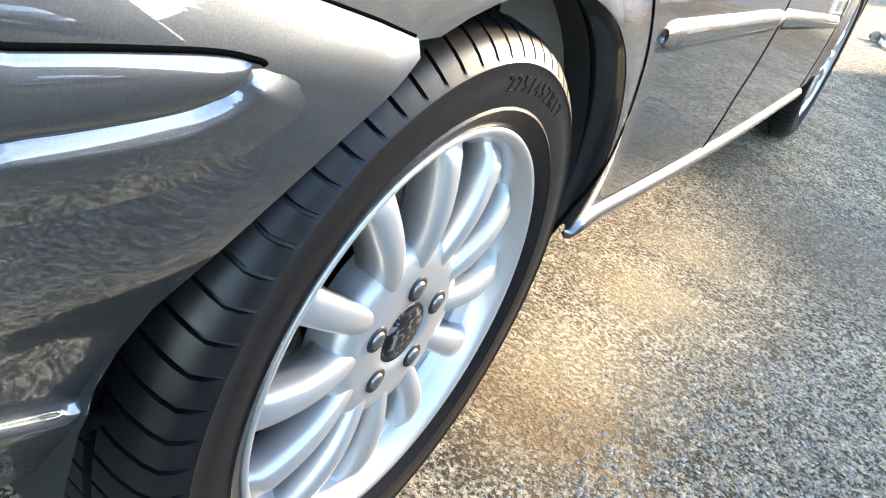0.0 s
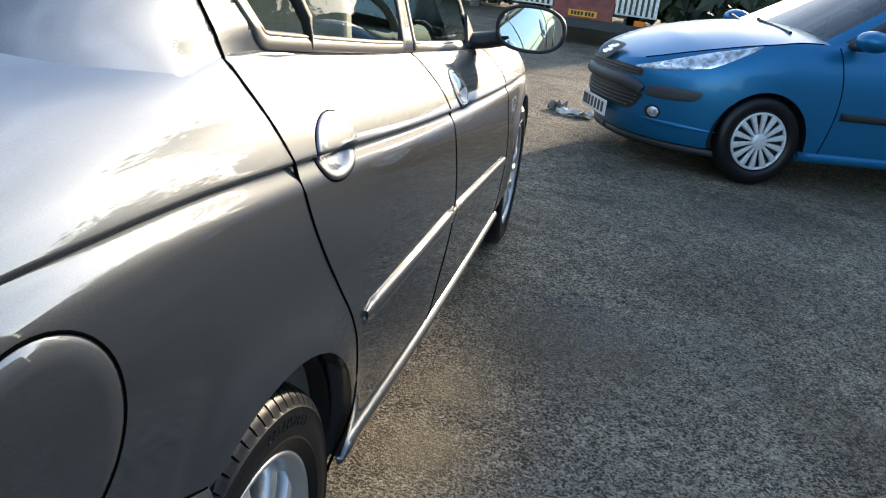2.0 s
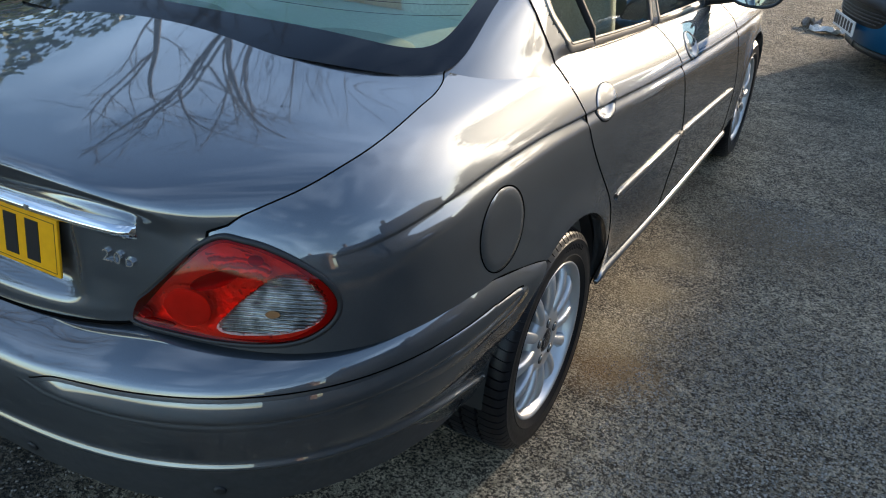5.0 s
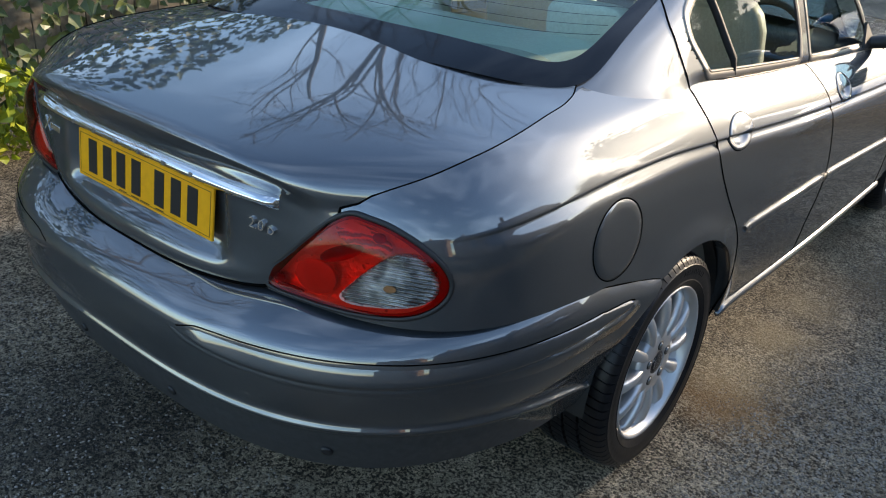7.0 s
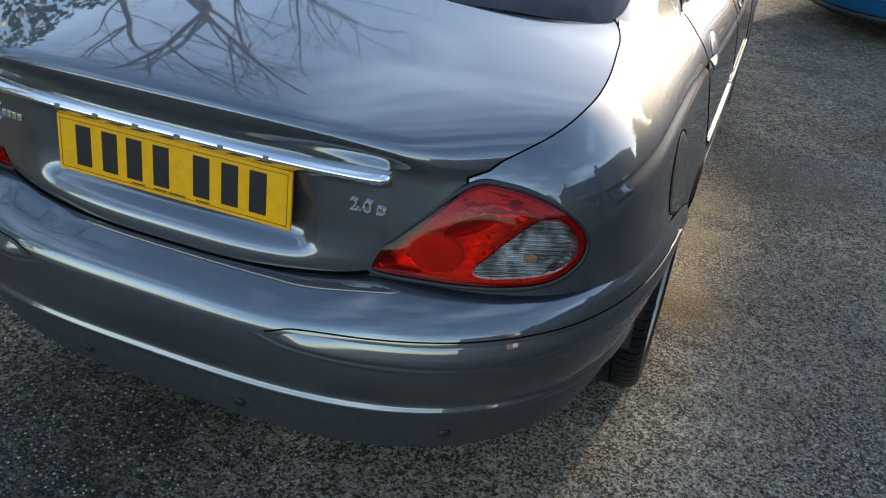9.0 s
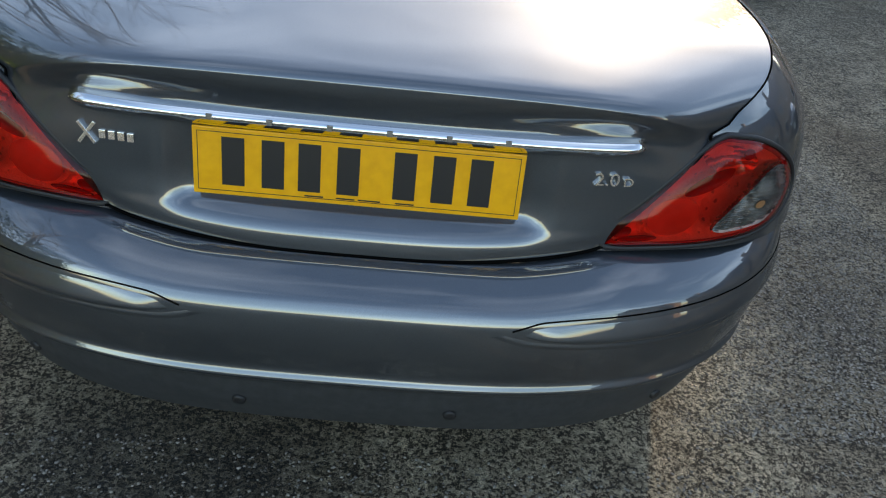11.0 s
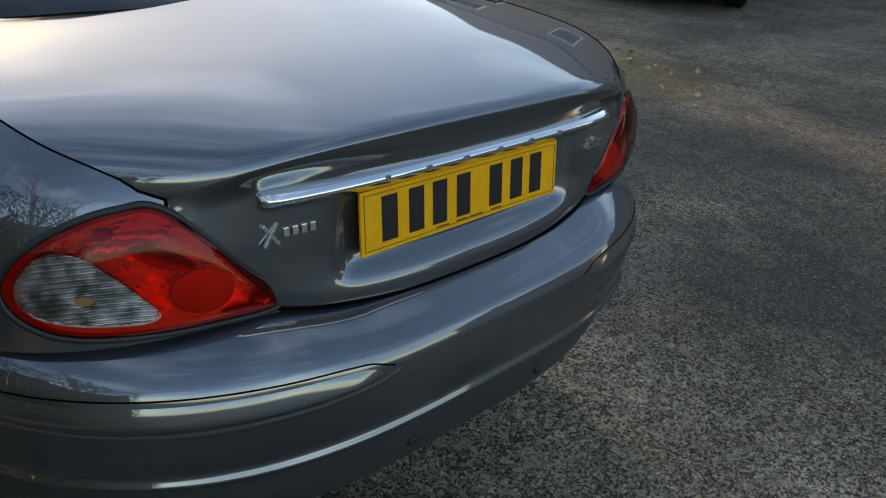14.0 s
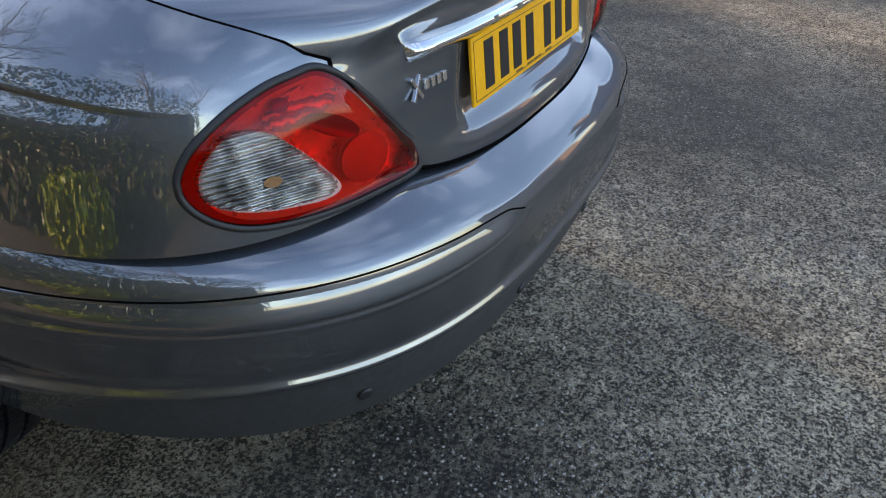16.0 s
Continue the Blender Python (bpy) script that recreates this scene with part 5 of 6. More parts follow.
def build_wheel(car, x, y, side):
    """An alloy wheel with its tyre; the outer face looks along side * x."""
    def place(V):
        return [(x + side * v[0], y + v[1], HUB_Z + v[2]) for v in np.asarray(V)]
    prof = [(0.196, -0.035), (0.205, -0.018), (0.215, -0.010), (0.2215, -0.002), (0.2245, 0.004), (0.2225, 0.008), (0.217, 0.0065), (0.2105, -0.001), (0.2055, -0.015), (0.199, -0.032), (0.192, -0.06)]
    V, F = lathe(prof, 96)
    V, F = list(map(tuple, V)), list(F)
    # hub
    V2, F2 = lathe([(0.098, -0.05), (0.101, -0.022), (0.098, -0.010), (0.090, -0.0045), (0.075, -0.0025), (0.050, -0.002), (0.037, -0.002), (0.034, -0.006), (0.0, -0.008)], 48)
    F += [tuple(i + len(V) for i in f) for f in F2]
    V += list(map(tuple, V2))
    w = link_mesh("wheel", place(V), F, ALLOY, car, "silver twelve-spoke alloy wheel")
    V, F = lathe([(0.224, -0.18), (0.20, -0.15), (0.1945, -0.062), (0.1925, -0.0585)], 48)
    link_mesh("rim_barrel", place(V), F, BARREL, w, "dark inner rim behind the spokes")
    hub = Matrix.Translation((x, y, HUB_Z)) @ Matrix.Diagonal((side, 1, 1, 1))
    for k in range(SPOKES):
        sp = new("spoke", SPOKE)
        sp.parent = w
        sp.matrix_basis = hub @ Matrix.Rotation(radians(30 * k - 1), 4, "X") @ Matrix.Diagonal((1, 0.956, 0.93, 1))
    # tyre: ribs and shoulder blocks
    prof = [(0.222, -0.19), (0.250, -0.212), (0.290, -0.212), (0.306, -0.200), (0.314, -0.185)]
    for g in (-0.145, -0.10, -0.055):
        prof += [(0.3165, g - 0.016), (0.3168, g - 0.005), (0.309, g - 0.003), (0.309, g + 0.003), (0.3168, g + 0.005)]
    prof += [(0.3165, -0.032), (0.3150, -0.022), (0.312, -0.010), (0.3065, 0.001), (0.299, 0.008), (0.290, 0.0125), (0.2875, 0.0150), (0.284, 0.0135), (0.272, 0.0150), (0.258, 0.0150), (0.2465, 0.0135), (0.2440, 0.0150), (0.2400, 0.0125), (0.231, 0.0095), (0.2235, 0.004)]
    first = len(prof) - 15
    blocks, steps = 74, (0.0, 0.03, 0.14, 0.17, 0.58)
    nseg = blocks * len(steps)
    V = np.zeros((nseg, len(prof), 3))
    for i in range(nseg):
        b, k = divmod(i, len(steps))
        for j, (r, along) in enumerate(prof):
            # the cuts run slanting over the tread and bend into the shoulder
            slant = 0.9 * (along + 0.1) / 0.1 if j < first + 4 else 0.99 - 0.12 * (j - first - 3)
            t = 2 * math.pi * (b + steps[k] + max(slant, -0.9)) / blocks
            cut = k in (1, 2)
            if cut and (first - 2 <= j <= first + 4 or j in (3, 4, 5)):
                r -= 0.0065 if j < first + 3 else 0.0035
                along -= 0.005 if j > first + 1 else 0.0
            elif cut and 6 <= j < first - 2:
                r -= 0.003
            V[i, j] = along, r * math.cos(t), r * math.sin(t)
    F = grid_faces(nseg, len(prof), True)
    ty = link_mesh("tyre", place(V.reshape(-1, 3)), F, TYRE, w, "black road tyre with block tread")
    walls = [True] * len(F)
    ty.data.polygons.foreach_set("use_smooth", walls)
    ty.data.set_sharp_from_angle(angle=radians(38))
    if side > 0 and y < 1:
        curved_words("225/45ZR17", 0.268, 70, 0.021, 0.0152, hub, w)
    V, F = lathe([(0.0, 0.0010), (0.022, 0.0005), (0.028, -0.001), (0.0305, -0.0045), (0.0335, -0.003), (0.0345, -0.0065)], 32)
    cap = link_mesh("centre_cap", place(V), F, CAP, w, "dark centre cap with worn silver emblem")
    for k in range(5):
        t = radians(18 + 72 * k)
        V, F = lathe([(0.0, 0.0030), (0.006, 0.0026), (0.0088, 0.0010), (0.0095, -0.001), (0.0095, -0.01)], 12)
        V = np.array(V) + (0, 0.054 * math.cos(t), 0.054 * math.sin(t))
        link_mesh("wheel_nut", place(V), F, NUT, w)
        # flat black ring paints in the shade of the nut's recess
        V, F = lathe([(0.0085, -0.0006), (0.0135, -0.0002), (0.0145, -0.003)], 16)
        V = np.array(V) + (0, 0.054 * math.cos(t), 0.054 * math.sin(t))
        link_mesh("nut_well", place(V), F, BLACK, w)
    V, F = lathe([(0.06, -0.085), (0.148, -0.085), (0.150, -0.10)], 40)
    link_mesh("brake_disc", place(V), F, RUST, w)
    V, F = lathe([(0.0, -0.13), (0.19, -0.135), (0.198, -0.19)], 32)
    link_mesh("back_plate", place(V), F, BLACK, w)
    return w


CARD = add_noise(principled("grey_door_lining", (0.16, 0.15, 0.13), 0.7), 150, bump=0.1, dist=0.001)
LENS = add_noise(principled("ribbed_clear_lens", (0.62, 0.62, 0.60), 0.14, 0.75), 35, ((0.11, 0.107, 0.10), (0.46, 0.45, 0.42)), detail=2, lo=0.36, hi=0.66)


def ribbed(m, scale, dark, light):
    nd = m.node_tree.nodes
    co, wv = nd.new("ShaderNodeTexCoord"), nd.new("ShaderNodeTexWave")
    wv.bands_direction = "Z"
    wv.inputs["Scale"].default_value, wv.inputs["Distortion"].default_value, wv.inputs["Detail"].default_value = scale, 3.2, 3
    wv.inputs["Detail Scale"].default_value = 2.5
    link(m, co.outputs["Object"], wv.inputs["Vector"])
    r = nd.new("ShaderNodeValToRGB")
    r.color_ramp.elements[0].color, r.color_ramp.elements[1].color = (*dark, 1), (*light, 1)
    r.color_ramp.elements[0].position, r.color_ramp.elements[1].position = 0.3, 0.9
    link(m, wv.outputs[0], r.inputs[0])
    link(m, r.outputs[0], nd["Principled BSDF"].inputs["Base Color"])
    bp = nd.new("ShaderNodeBump")
    bp.inputs["Strength"].default_value, bp.inputs["Distance"].default_value = 0.9, 0.004
    link(m, wv.outputs[0], bp.inputs["Height"])
    link(m, bp.outputs[0], nd["Principled BSDF"].inputs["Normal"])


ribbed(RIBBED, 30, (0.35, 0.33, 0.30), (0.95, 0.92, 0.88))
BULB = principled("orange_bulb_glass", (0.34, 0.16, 0.07), 0.3)
NUT = principled("dull_steel_nut", (0.25, 0.25, 0.25), 0.35, 0.9)
CAP = add_noise(principled("centre_cap_metal", (0.08, 0.08, 0.085), 0.35, 0.7), 130, ((0.03, 0.03, 0.035), (0.35, 0.36, 0.37)), lo=0.52, hi=0.62)


def build_saloon():
    car = tagged(new("saloon_car"), "grey metallic four-door saloon car parked on the asphalt", "car")
    build_flank(car, False)
    build_flank(car, True)
    build_bumper(car)
    lid_y = build_boot(car)
    for s in (1, -1):
        build_lamp(car, s)
        build_mirror(car, s)
    badge_marks(car, lid_y)
    build_cabin(car)
    build_interior(car)
    build_front(car)
    for y, x in ((0.0, 0.853), (2.71, 0.857)):
        for s in (1, -1):
            build_wheel(car, s * x, y, s)
    return car


saloon = build_saloon()


def face_outward(ob, middle):
    """Turns a pane's faces away from the middle of its thing."""
    me = ob.data
    way = sum((f.normal.dot(ob.matrix_world @ f.center - Vector(middle)) for f in me.polygons), 0.0)
    if way < 0:
        me.flip_normals()
    return ob


bpy.context.view_layer.update()
for pane in saloon.children_recursive:
    kind = pane.name.split(".")[0]
    if kind in ("side_window", "back_window", "windscreen"):
        face_outward(pane, (0, 0.8, 0.8)).visible_shadow = False
    if kind in ("red_cover", "indicator_lens"):
        face_outward(pane, (0, -0.3, 0.8)).visible_shadow = False

# ---- parked hatchbacks ----
GREYPLASTIC = add_noise(principled("grey_bumper_plastic", (0.035, 0.036, 0.04), 0.55), 220, bump=0.08, dist=0.001, rough=(0.45, 0.65))
HEADLAMP = add_noise(principled("headlamp_lens", (0.62, 0.65, 0.68), 0.08, 0.5, Coat_Weight=1.0, Coat_Roughness=0.02), 22, ((0.25, 0.27, 0.3), (0.8, 0.82, 0.85)), bump=0.3, dist=0.01, detail=2)
# high index: mirrors more than the other glass
SCREEN_GLASS = tinted_glass("reflective_screen_glass", (0.70, 0.82, 0.80), 1.9)
DARK_GLASS = principled("dark_window_glass", (0.012, 0.014, 0.016), 0.03)
HUBCAP = add_noise(principled("silver_wheel_cover", (0.6, 0.61, 0.62), 0.38, 0.3), 60, ((0.5, 0.51, 0.52), (0.66, 0.67, 0.68)))
SILVER = add_noise(principled("silver_paint", (0.5, 0.51, 0.52), 0.35, 0.6, Coat_Weight=1.0, Coat_Roughness=0.05), 700, ((0.46, 0.47, 0.48), (0.54, 0.55, 0.56)))
DARKPAINT = add_noise(principled("dark_paint", (0.02, 0.022, 0.026), 0.3, 0.3, Coat_Weight=1.0, Coat_Roughness=0.04), 700, ((0.016, 0.018, 0.022), (0.026, 0.028, 0.032)))


def cover_spoke_mesh():
    V, F = [], []
    for r, hw in ((0.048, 0.0095), (0.10, 0.0145), (0.15, 0.0195), (0.184, 0.0225)):
        V += [(dx - 0.004 * (r > 0.17), r, hw * v) for v, dx in ((-1, 0.076), (-0.95, 0.090), (-0.6, 0.097), (0.6, 0.097), (0.95, 0.090), (1, 0.076))]
    for i in range(3):
        F += [(i * 6 + j, i * 6 + j + 1, i * 6 + j + 7, i * 6 + j + 6) for j in range(5)]
    me = bpy.data.meshes.new("cover_spoke")
    me.from_pydata(V, [], F)
    me.materials.append(HUBCAP)
    return me


COVER_SPOKE = cover_spoke_mesh()


class Hatch:
    """Surfaces of a small hatchback: l back from the nose, w to its left, z up."""
    W = staticmethod(curve_through([(0.16, 0.80), (0.24, 0.835), (0.40, 0.855), (0.55, 0.865), (0.70, 0.858), (0.82, 0.835), (0.92, 0.795), (0.99, 0.735), (1.04, 0.67)]))
    nose = staticmethod(curve_through([(0.16, 0.10), (0.25, 0.045), (0.40, 0.005), (0.55, 0.0), (0.64, 0.012), (0.70, 0.04), (0.76, 0.10), (0.82, 0.21), (0.9, 0.45), (1.0, 0.7)]))
    top = staticmethod(curve_through([(0.0, 0.675), (0.15, 0.735), (0.30, 0.79), (0.55, 0.86), (0.80, 0.915), (1.1, 0.958), (1.4, 0.965), (2.2, 0.985), (3.2, 1.02), (3.7, 1.04), (3.98, 0.98)]))
    HUBS = (0.86, 3.40)
    LC = 0.95

    def __init__(self, m, paint, label, plate_z=0.325):
        self.m, self.paint, self.plate_z = m, paint, plate_z
        self.car = tagged(new("hatchback"), label, "car")

    def at(self, p, z, out=0.0):
        s, p = (1 if p >= 0 else -1), abs(p)
        ph, n = min(p, 1) * math.pi / 2, 2.5
        w, l0 = float(self.W(z)), float(self.nose(z))
        l = self.LC - (self.LC - l0) * max(math.cos(ph), 0) ** (2 / n)
        x = w * math.sin(ph) ** (2 / n)
        if p > 1:
            l = self.LC + p - 1
            if l > 3.2:
                x *= (1 - min((l - 3.2) / 0.82, 1) ** 3) ** (1 / 3)
        k = math.sin(ph) ** 2
        return np.array([l - out * (1 - k), s * (x + out * k), z])

    def world(self, V):
        return [tuple(self.m @ Vector((v[0], v[1], v[2]))) for v in V]

    def mesh(self, name, V, F, mat, label="", parent=None):
        return link_mesh(name, self.world(V), F, mat, parent or self.car, label)

    def bar(self, name, pts, r, mat, **k):
        parent = k.pop("parent", self.car)
        return tube(name, self.world(pts), r, mat, parent, **k)

    def patch(self, name, outline, out, mat, label="", dome=0.0, rings=7, n=64, parent=None):
        o = smooth_curve(outline, n, True)
        c = o.mean(0)
        V = []
        for q in o:
            for r in np.linspace(1, 0, rings):
                V.append(self.at(*(c + (q - c) * r), out + dome * (1 - r ** 3)))
        return self.mesh(name, V, grid_faces(n, rings, True), mat, label, parent)

    def arch(self, l):
        for h in self.HUBS:
            q = abs(l - h) / 0.332
            if q < 1:
                return 0.295 + 0.332 * math.sqrt(1 - q * q)
        return 0.205

    def body(self):
        ps = np.r_[np.linspace(0, 1, 40), [1 + l - self.LC for l in sorted(np.r_[np.linspace(0.97, 4.0, 90), [h + d for h in self.HUBS for d in (-0.3315, -0.327, -0.317, 0.317, 0.327, 0.3315)]]) if l > self.LC]]
        P = []
        for p in ps:
            zt = 0.8
            for _ in range(14):
                zt = 0.5 * zt + 0.5 * float(self.top(self.at(p, zt)[0]))
            l0 = self.at(p, 0.5)[0]
            zb = self.arch(l0)
            P.append([self.at(p, z) for z in np.linspace(zb, zt, 34)])
        P = np.array(P)
        edge = P[:, -1]
        for s in (1, -1):
            self.mesh("body_side", (P * (1, s, 1)).reshape(-1, 3), grid_faces(*P.shape[:2]), self.paint, "painted side and bumper skin")
        # bonnet
        rows = []
        for e in edge:
            if e[0] > 1.25:
                break
            rows.append([(e[0] - 0.05 * (1 - abs(a) ** 2) * 0, a * e[1], e[2] + 0.075 * (1 - abs(a) ** 2.2) * min(1, e[0] / 0.5 + 0.15)) for a in np.linspace(-1, 1, 25)])
        rows = np.array(rows)
        self.mesh("bonnet", rows.reshape(-1, 3), grid_faces(*rows.shape[:2]), self.paint, "painted bonnet")
        self.edge = edge
        for s in (1, -1):
            self.bar("shut_line", [e * (1, s, 1) + (0, 0, 0.001) for e in edge if 0.12 < e[0] < 1.2], 0.004, SHUT)
            self.bar("shut_line", [self.at(s * (1 + l - self.LC), z) for l, z in zip(1.30 + 0.05 * np.sin(np.linspace(0, 3, 20)), np.linspace(0.24, 0.95, 20))], 0.004, SHUT)
            self.bar("shut_line", [self.at(s * (1 + l - self.LC), z) for l, z in zip(np.full(20, 2.42), np.linspace(0.24, 0.98, 20))], 0.004, SHUT)
            self.bar("side_moulding", [self.at(s * (1 + l - self.LC), 0.52, 0.004) for l in np.linspace(1.38, 2.38, 20)], 0.02, BLACK, squash=(0.012, 0.026), sides=10)
            self.bar("sill", [self.at(s * (1 + l - self.LC), 0.225, 0.004) for l in np.linspace(1.16, 2.96, 20)], 0.03, self.paint, squash=(0.02, 0.035), sides=10)
            for h in self.HUBS:
                self.mesh("arch_liner", [(h + 0.339 * math.cos(t), s * w, 0.29 + 0.337 * math.sin(t)) for t in np.linspace(-0.2, math.pi + 0.2, 24) for w in (0.84, 0.5)], grid_faces(24, 2), BLACK)
        part("floor_pan", box(bmesh.new(), 0.62, -0.66, 0.155, 3.75, 0.66, 0.30, m=self.m), BLACK, self.car)

    def cabin(self):
        cw = curve_through([(0.93, 0.775), (1.0, 0.745), (1.2, 0.665), (1.35, 0.585), (1.41, 0.52)])
        cf = curve_through([(0.93, 0.95), (1.0, 1.08), (1.41, 1.82)])
        cb = curve_through([(0.93, 3.9), (1.2, 3.75), (1.41, 3.45)])

        def at(u, z):
            if z > 1.41:
                k = math.sqrt(max(1 - ((z - 1.41) / 0.055) ** 2, 0))
                q = at(u, 1.41)
                return np.array([2.6 + (q[0] - 2.6) * k, q[1] * k, z])
            w, f, b = float(cw(z)), float(cf(z)), float(cb(z))
            if u <= 1:
                ph = u * math.pi / 2
                return np.array([f + 0.55 - 0.55 * max(math.cos(ph), 0) ** 0.7, w * math.sin(ph) ** 0.7, z])
            if u <= 2:
                return np.array([f + 0.55 + (b - 0.5 - f - 0.55) * (u - 1), w, z])
            ph = (3 - u) * math.pi / 2
            return np.array([b - 0.5 + 0.5 * max(math.cos(ph), 0) ** 0.7, w * math.sin(ph) ** 0.7, z])
        us, zs = np.r_[np.linspace(0, 1, 30), np.linspace(1, 2, 40)[1:], np.linspace(2, 3, 16)[1:]], np.r_[np.linspace(0.93, 1.41, 26), 1.41 + 0.055 * np.sin(np.linspace(0, math.pi / 2, 7)[1:])]
        P = np.array([[at(u, z) for z in zs] for u in us])
        shell, screen, side = [], [], []
        for f in grid_faces(len(us), len(zs)):
            i, j = f[0] // len(zs), f[0] % len(zs)
            u, z = (us[i] + us[i + 1]) / 2, (zs[j] + zs[j + 1]) / 2
            l = P[i, j, 0]
            if u < 0.66 and z < 1.385:
                screen.append(f)
            elif 0.985 < z < 1.36 and 0.80 < u < 2.3 and not abs(l - 2.42 + (z - 1) * 0.1) < 0.07 and z < 0.99 + (l - 1.15) * 0.75:
                side.append(f)
            else:
                shell.append(f)
        for s in (1, -1):
            for name, faces, mat, lab in (("roof_shell", shell, self.paint, "painted roof and pillars"), ("windscreen", screen, SCREEN_GLASS, "windscreen glass bright with sky"), ("side_window", side, DARK_GLASS, "dark side window")):
                self.mesh(name, (P * (1, s, 1)).reshape(-1, 3), faces, mat, lab)
        for w0, w1 in ((0.55, -0.05), (0.02, -0.55)):
            self.bar("wiper", [(1.03 + 0.10 * t + 0.06 * abs(w0 + (w1 - w0) * t), w0 + (w1 - w0) * t, 1.0 + 0.05 * t) for t in np.linspace(0, 1, 10)], 0.012, BLACK)
        for x in (-0.36, 0.36):
            c = cushion("seat_back", 0, 0, 0, 0.48, 0.16, 0.62, DARKCLOTH, self.car)
            c.matrix_world = self.m @ Matrix.Translation((2.1, x, 0.9)) @ pose(0, 0, 0, 0, 0, 90)
        c = cushion("dashboard", 0, 0, 0, 1.3, 0.5, 0.2, DARKCLOTH, self.car)
        c.matrix_world = self.m @ Matrix.Translation((1.5, 0, 0.88)) @ pose(0, 0, 0, 0, 0, 90)

    def face(self):
        """Grille, lamps, plate and bumper trim."""
        self.patch("upper_grille", [(-0.30, 0.60), (-0.33, 0.63), (-0.29, 0.655), (0, 0.665), (0.29, 0.655), (0.33, 0.63), (0.30, 0.60), (0, 0.595)], 0.003, BLACK, "black upper grille")
        self.patch("lower_grille", [(-0.26, 0.37), (-0.34, 0.44), (-0.33, 0.50), (0, 0.51), (0.33, 0.50), (0.34, 0.44), (0.26, 0.37), (0, 0.365)], 0.003, BLACK, "black slatted lower grille")
        for z, k in ((0.395, 0.27), (0.42, 0.31), (0.445, 0.33), (0.47, 0.33), (0.62, 0.30), (0.64, 0.30)):
            self.bar("grille_slat", [self.at(p, z, 0.008) for p in np.linspace(-k, k, 24)], 0.005, GREYPLASTIC, sides=6)
        self.bar("bumper_beam", [self.at(p, 0.553 - 0.04 * abs(p / 0.36) ** 6, 0.012) for p in np.linspace(-0.36, 0.36, 36)], 0.04, GREYPLASTIC, squash=(0.03, 0.043), sides=12, taper=np.clip((0.40 - abs(np.linspace(-0.36, 0.36, 36))) / 0.06, 0.55, 1), label="dark grey bumper beam")
        for s in (1, -1):
            self.patch("bumper_strip", [(s * 0.385, 0.492), (s * 0.395, 0.545), (s * 0.45, 0.566), (s * 0.56, 0.574), (s * 0.66, 0.572), (s * 0.685, 0.555), (s * 0.665, 0.520), (s * 0.63, 0.500), (s * 0.52, 0.488)], 0.006, GREYPLASTIC, "dark grey bumper corner strip", dome=0.01)
            self.patch("headlamp", [(s * 0.26, 0.662), (s * 0.38, 0.712), (s * 0.50, 0.772), (s * 0.62, 0.836), (s * 0.74, 0.885), (s * 0.81, 0.905), (s * 0.80, 0.868), (s * 0.75, 0.795), (s * 0.68, 0.733), (s * 0.60, 0.703), (s * 0.50, 0.686), (s * 0.38, 0.665)], 0.004, HEADLAMP, "clear swept-back headlamp", dome=0.012)
            for p, z, r in ((0.44, 0.703, 0.034), (0.54, 0.736, 0.050), (0.65, 0.785, 0.055)):
                self.patch("reflector_bowl", [(s * (p + 0.035 * math.cos(t)), z + r * 0.7 * math.sin(t)) for t in np.linspace(0, 2 * math.pi, 12, endpoint=False)], 0.0165, CHROME, dome=-0.004, rings=5, n=24)
            fog = self.patch("fog_lamp_well", [(s * (0.44 + 0.05 * math.cos(t)), 0.39 + 0.045 * math.sin(t)) for t in np.linspace(0, 2 * math.pi, 12, endpoint=False)], 0.003, BLACK, dome=-0.0, rings=5, n=24)
            self.patch("fog_lamp", [(s * (0.445 + 0.034 * math.cos(t)), 0.39 + 0.033 * math.sin(t)) for t in np.linspace(0, 2 * math.pi, 12, endpoint=False)], 0.006, HEADLAMP, dome=0.01, rings=5, n=24, parent=fog)
            self.bar("bumper_crease", [self.at(s * p, 0.335 - 0.03 * (p - 0.4), 0.004) for p in np.linspace(0.36, 0.78, 16)], 0.012, self.paint, sides=10, squash=(0.006, 0.016), taper=np.sin(np.linspace(0.15, math.pi - 0.15, 16)))
            self.bar("lower_lip", [self.at(s * p, 0.175, 0.004) for p in np.linspace(0.0, 0.80, 24)], 0.02, BLACK, squash=(0.012, 0.026), sides=8)
            c = Vector((1.42, s * 0.93, 1.02))
            V = [c + Vector((0.10 * px, 0.105 * py, 0.07 * pz)) for px, py, pz in ((math.copysign(abs(math.cos(t)) ** 0.7, math.cos(t)) * math.cos(q), math.copysign(abs(math.sin(t)) ** 0.7, math.sin(t)) * math.cos(q), math.sin(q)) for t in np.linspace(0, 2 * math.pi, 20) for q in np.linspace(-1.57, 1.57, 9))]
            mir = self.mesh("door_mirror", V, grid_faces(20, 9), self.paint, "body-coloured door mirror")
            self.bar("mirror_arm", [(1.40, s * 0.74, 0.97), (1.41, s * 0.86, 0.975)], 0.03, BLACK, parent=mir)
        self.patch("badge_shield", [(-0.045, 0.675), (0.0, 0.660), (0.045, 0.675), (0.075, 0.74), (0.06, 0.775), (-0.06, 0.775), (-0.075, 0.74)], 0.035, BLACK, "dark badge shield with silver shapes", dome=0.006, n=30)
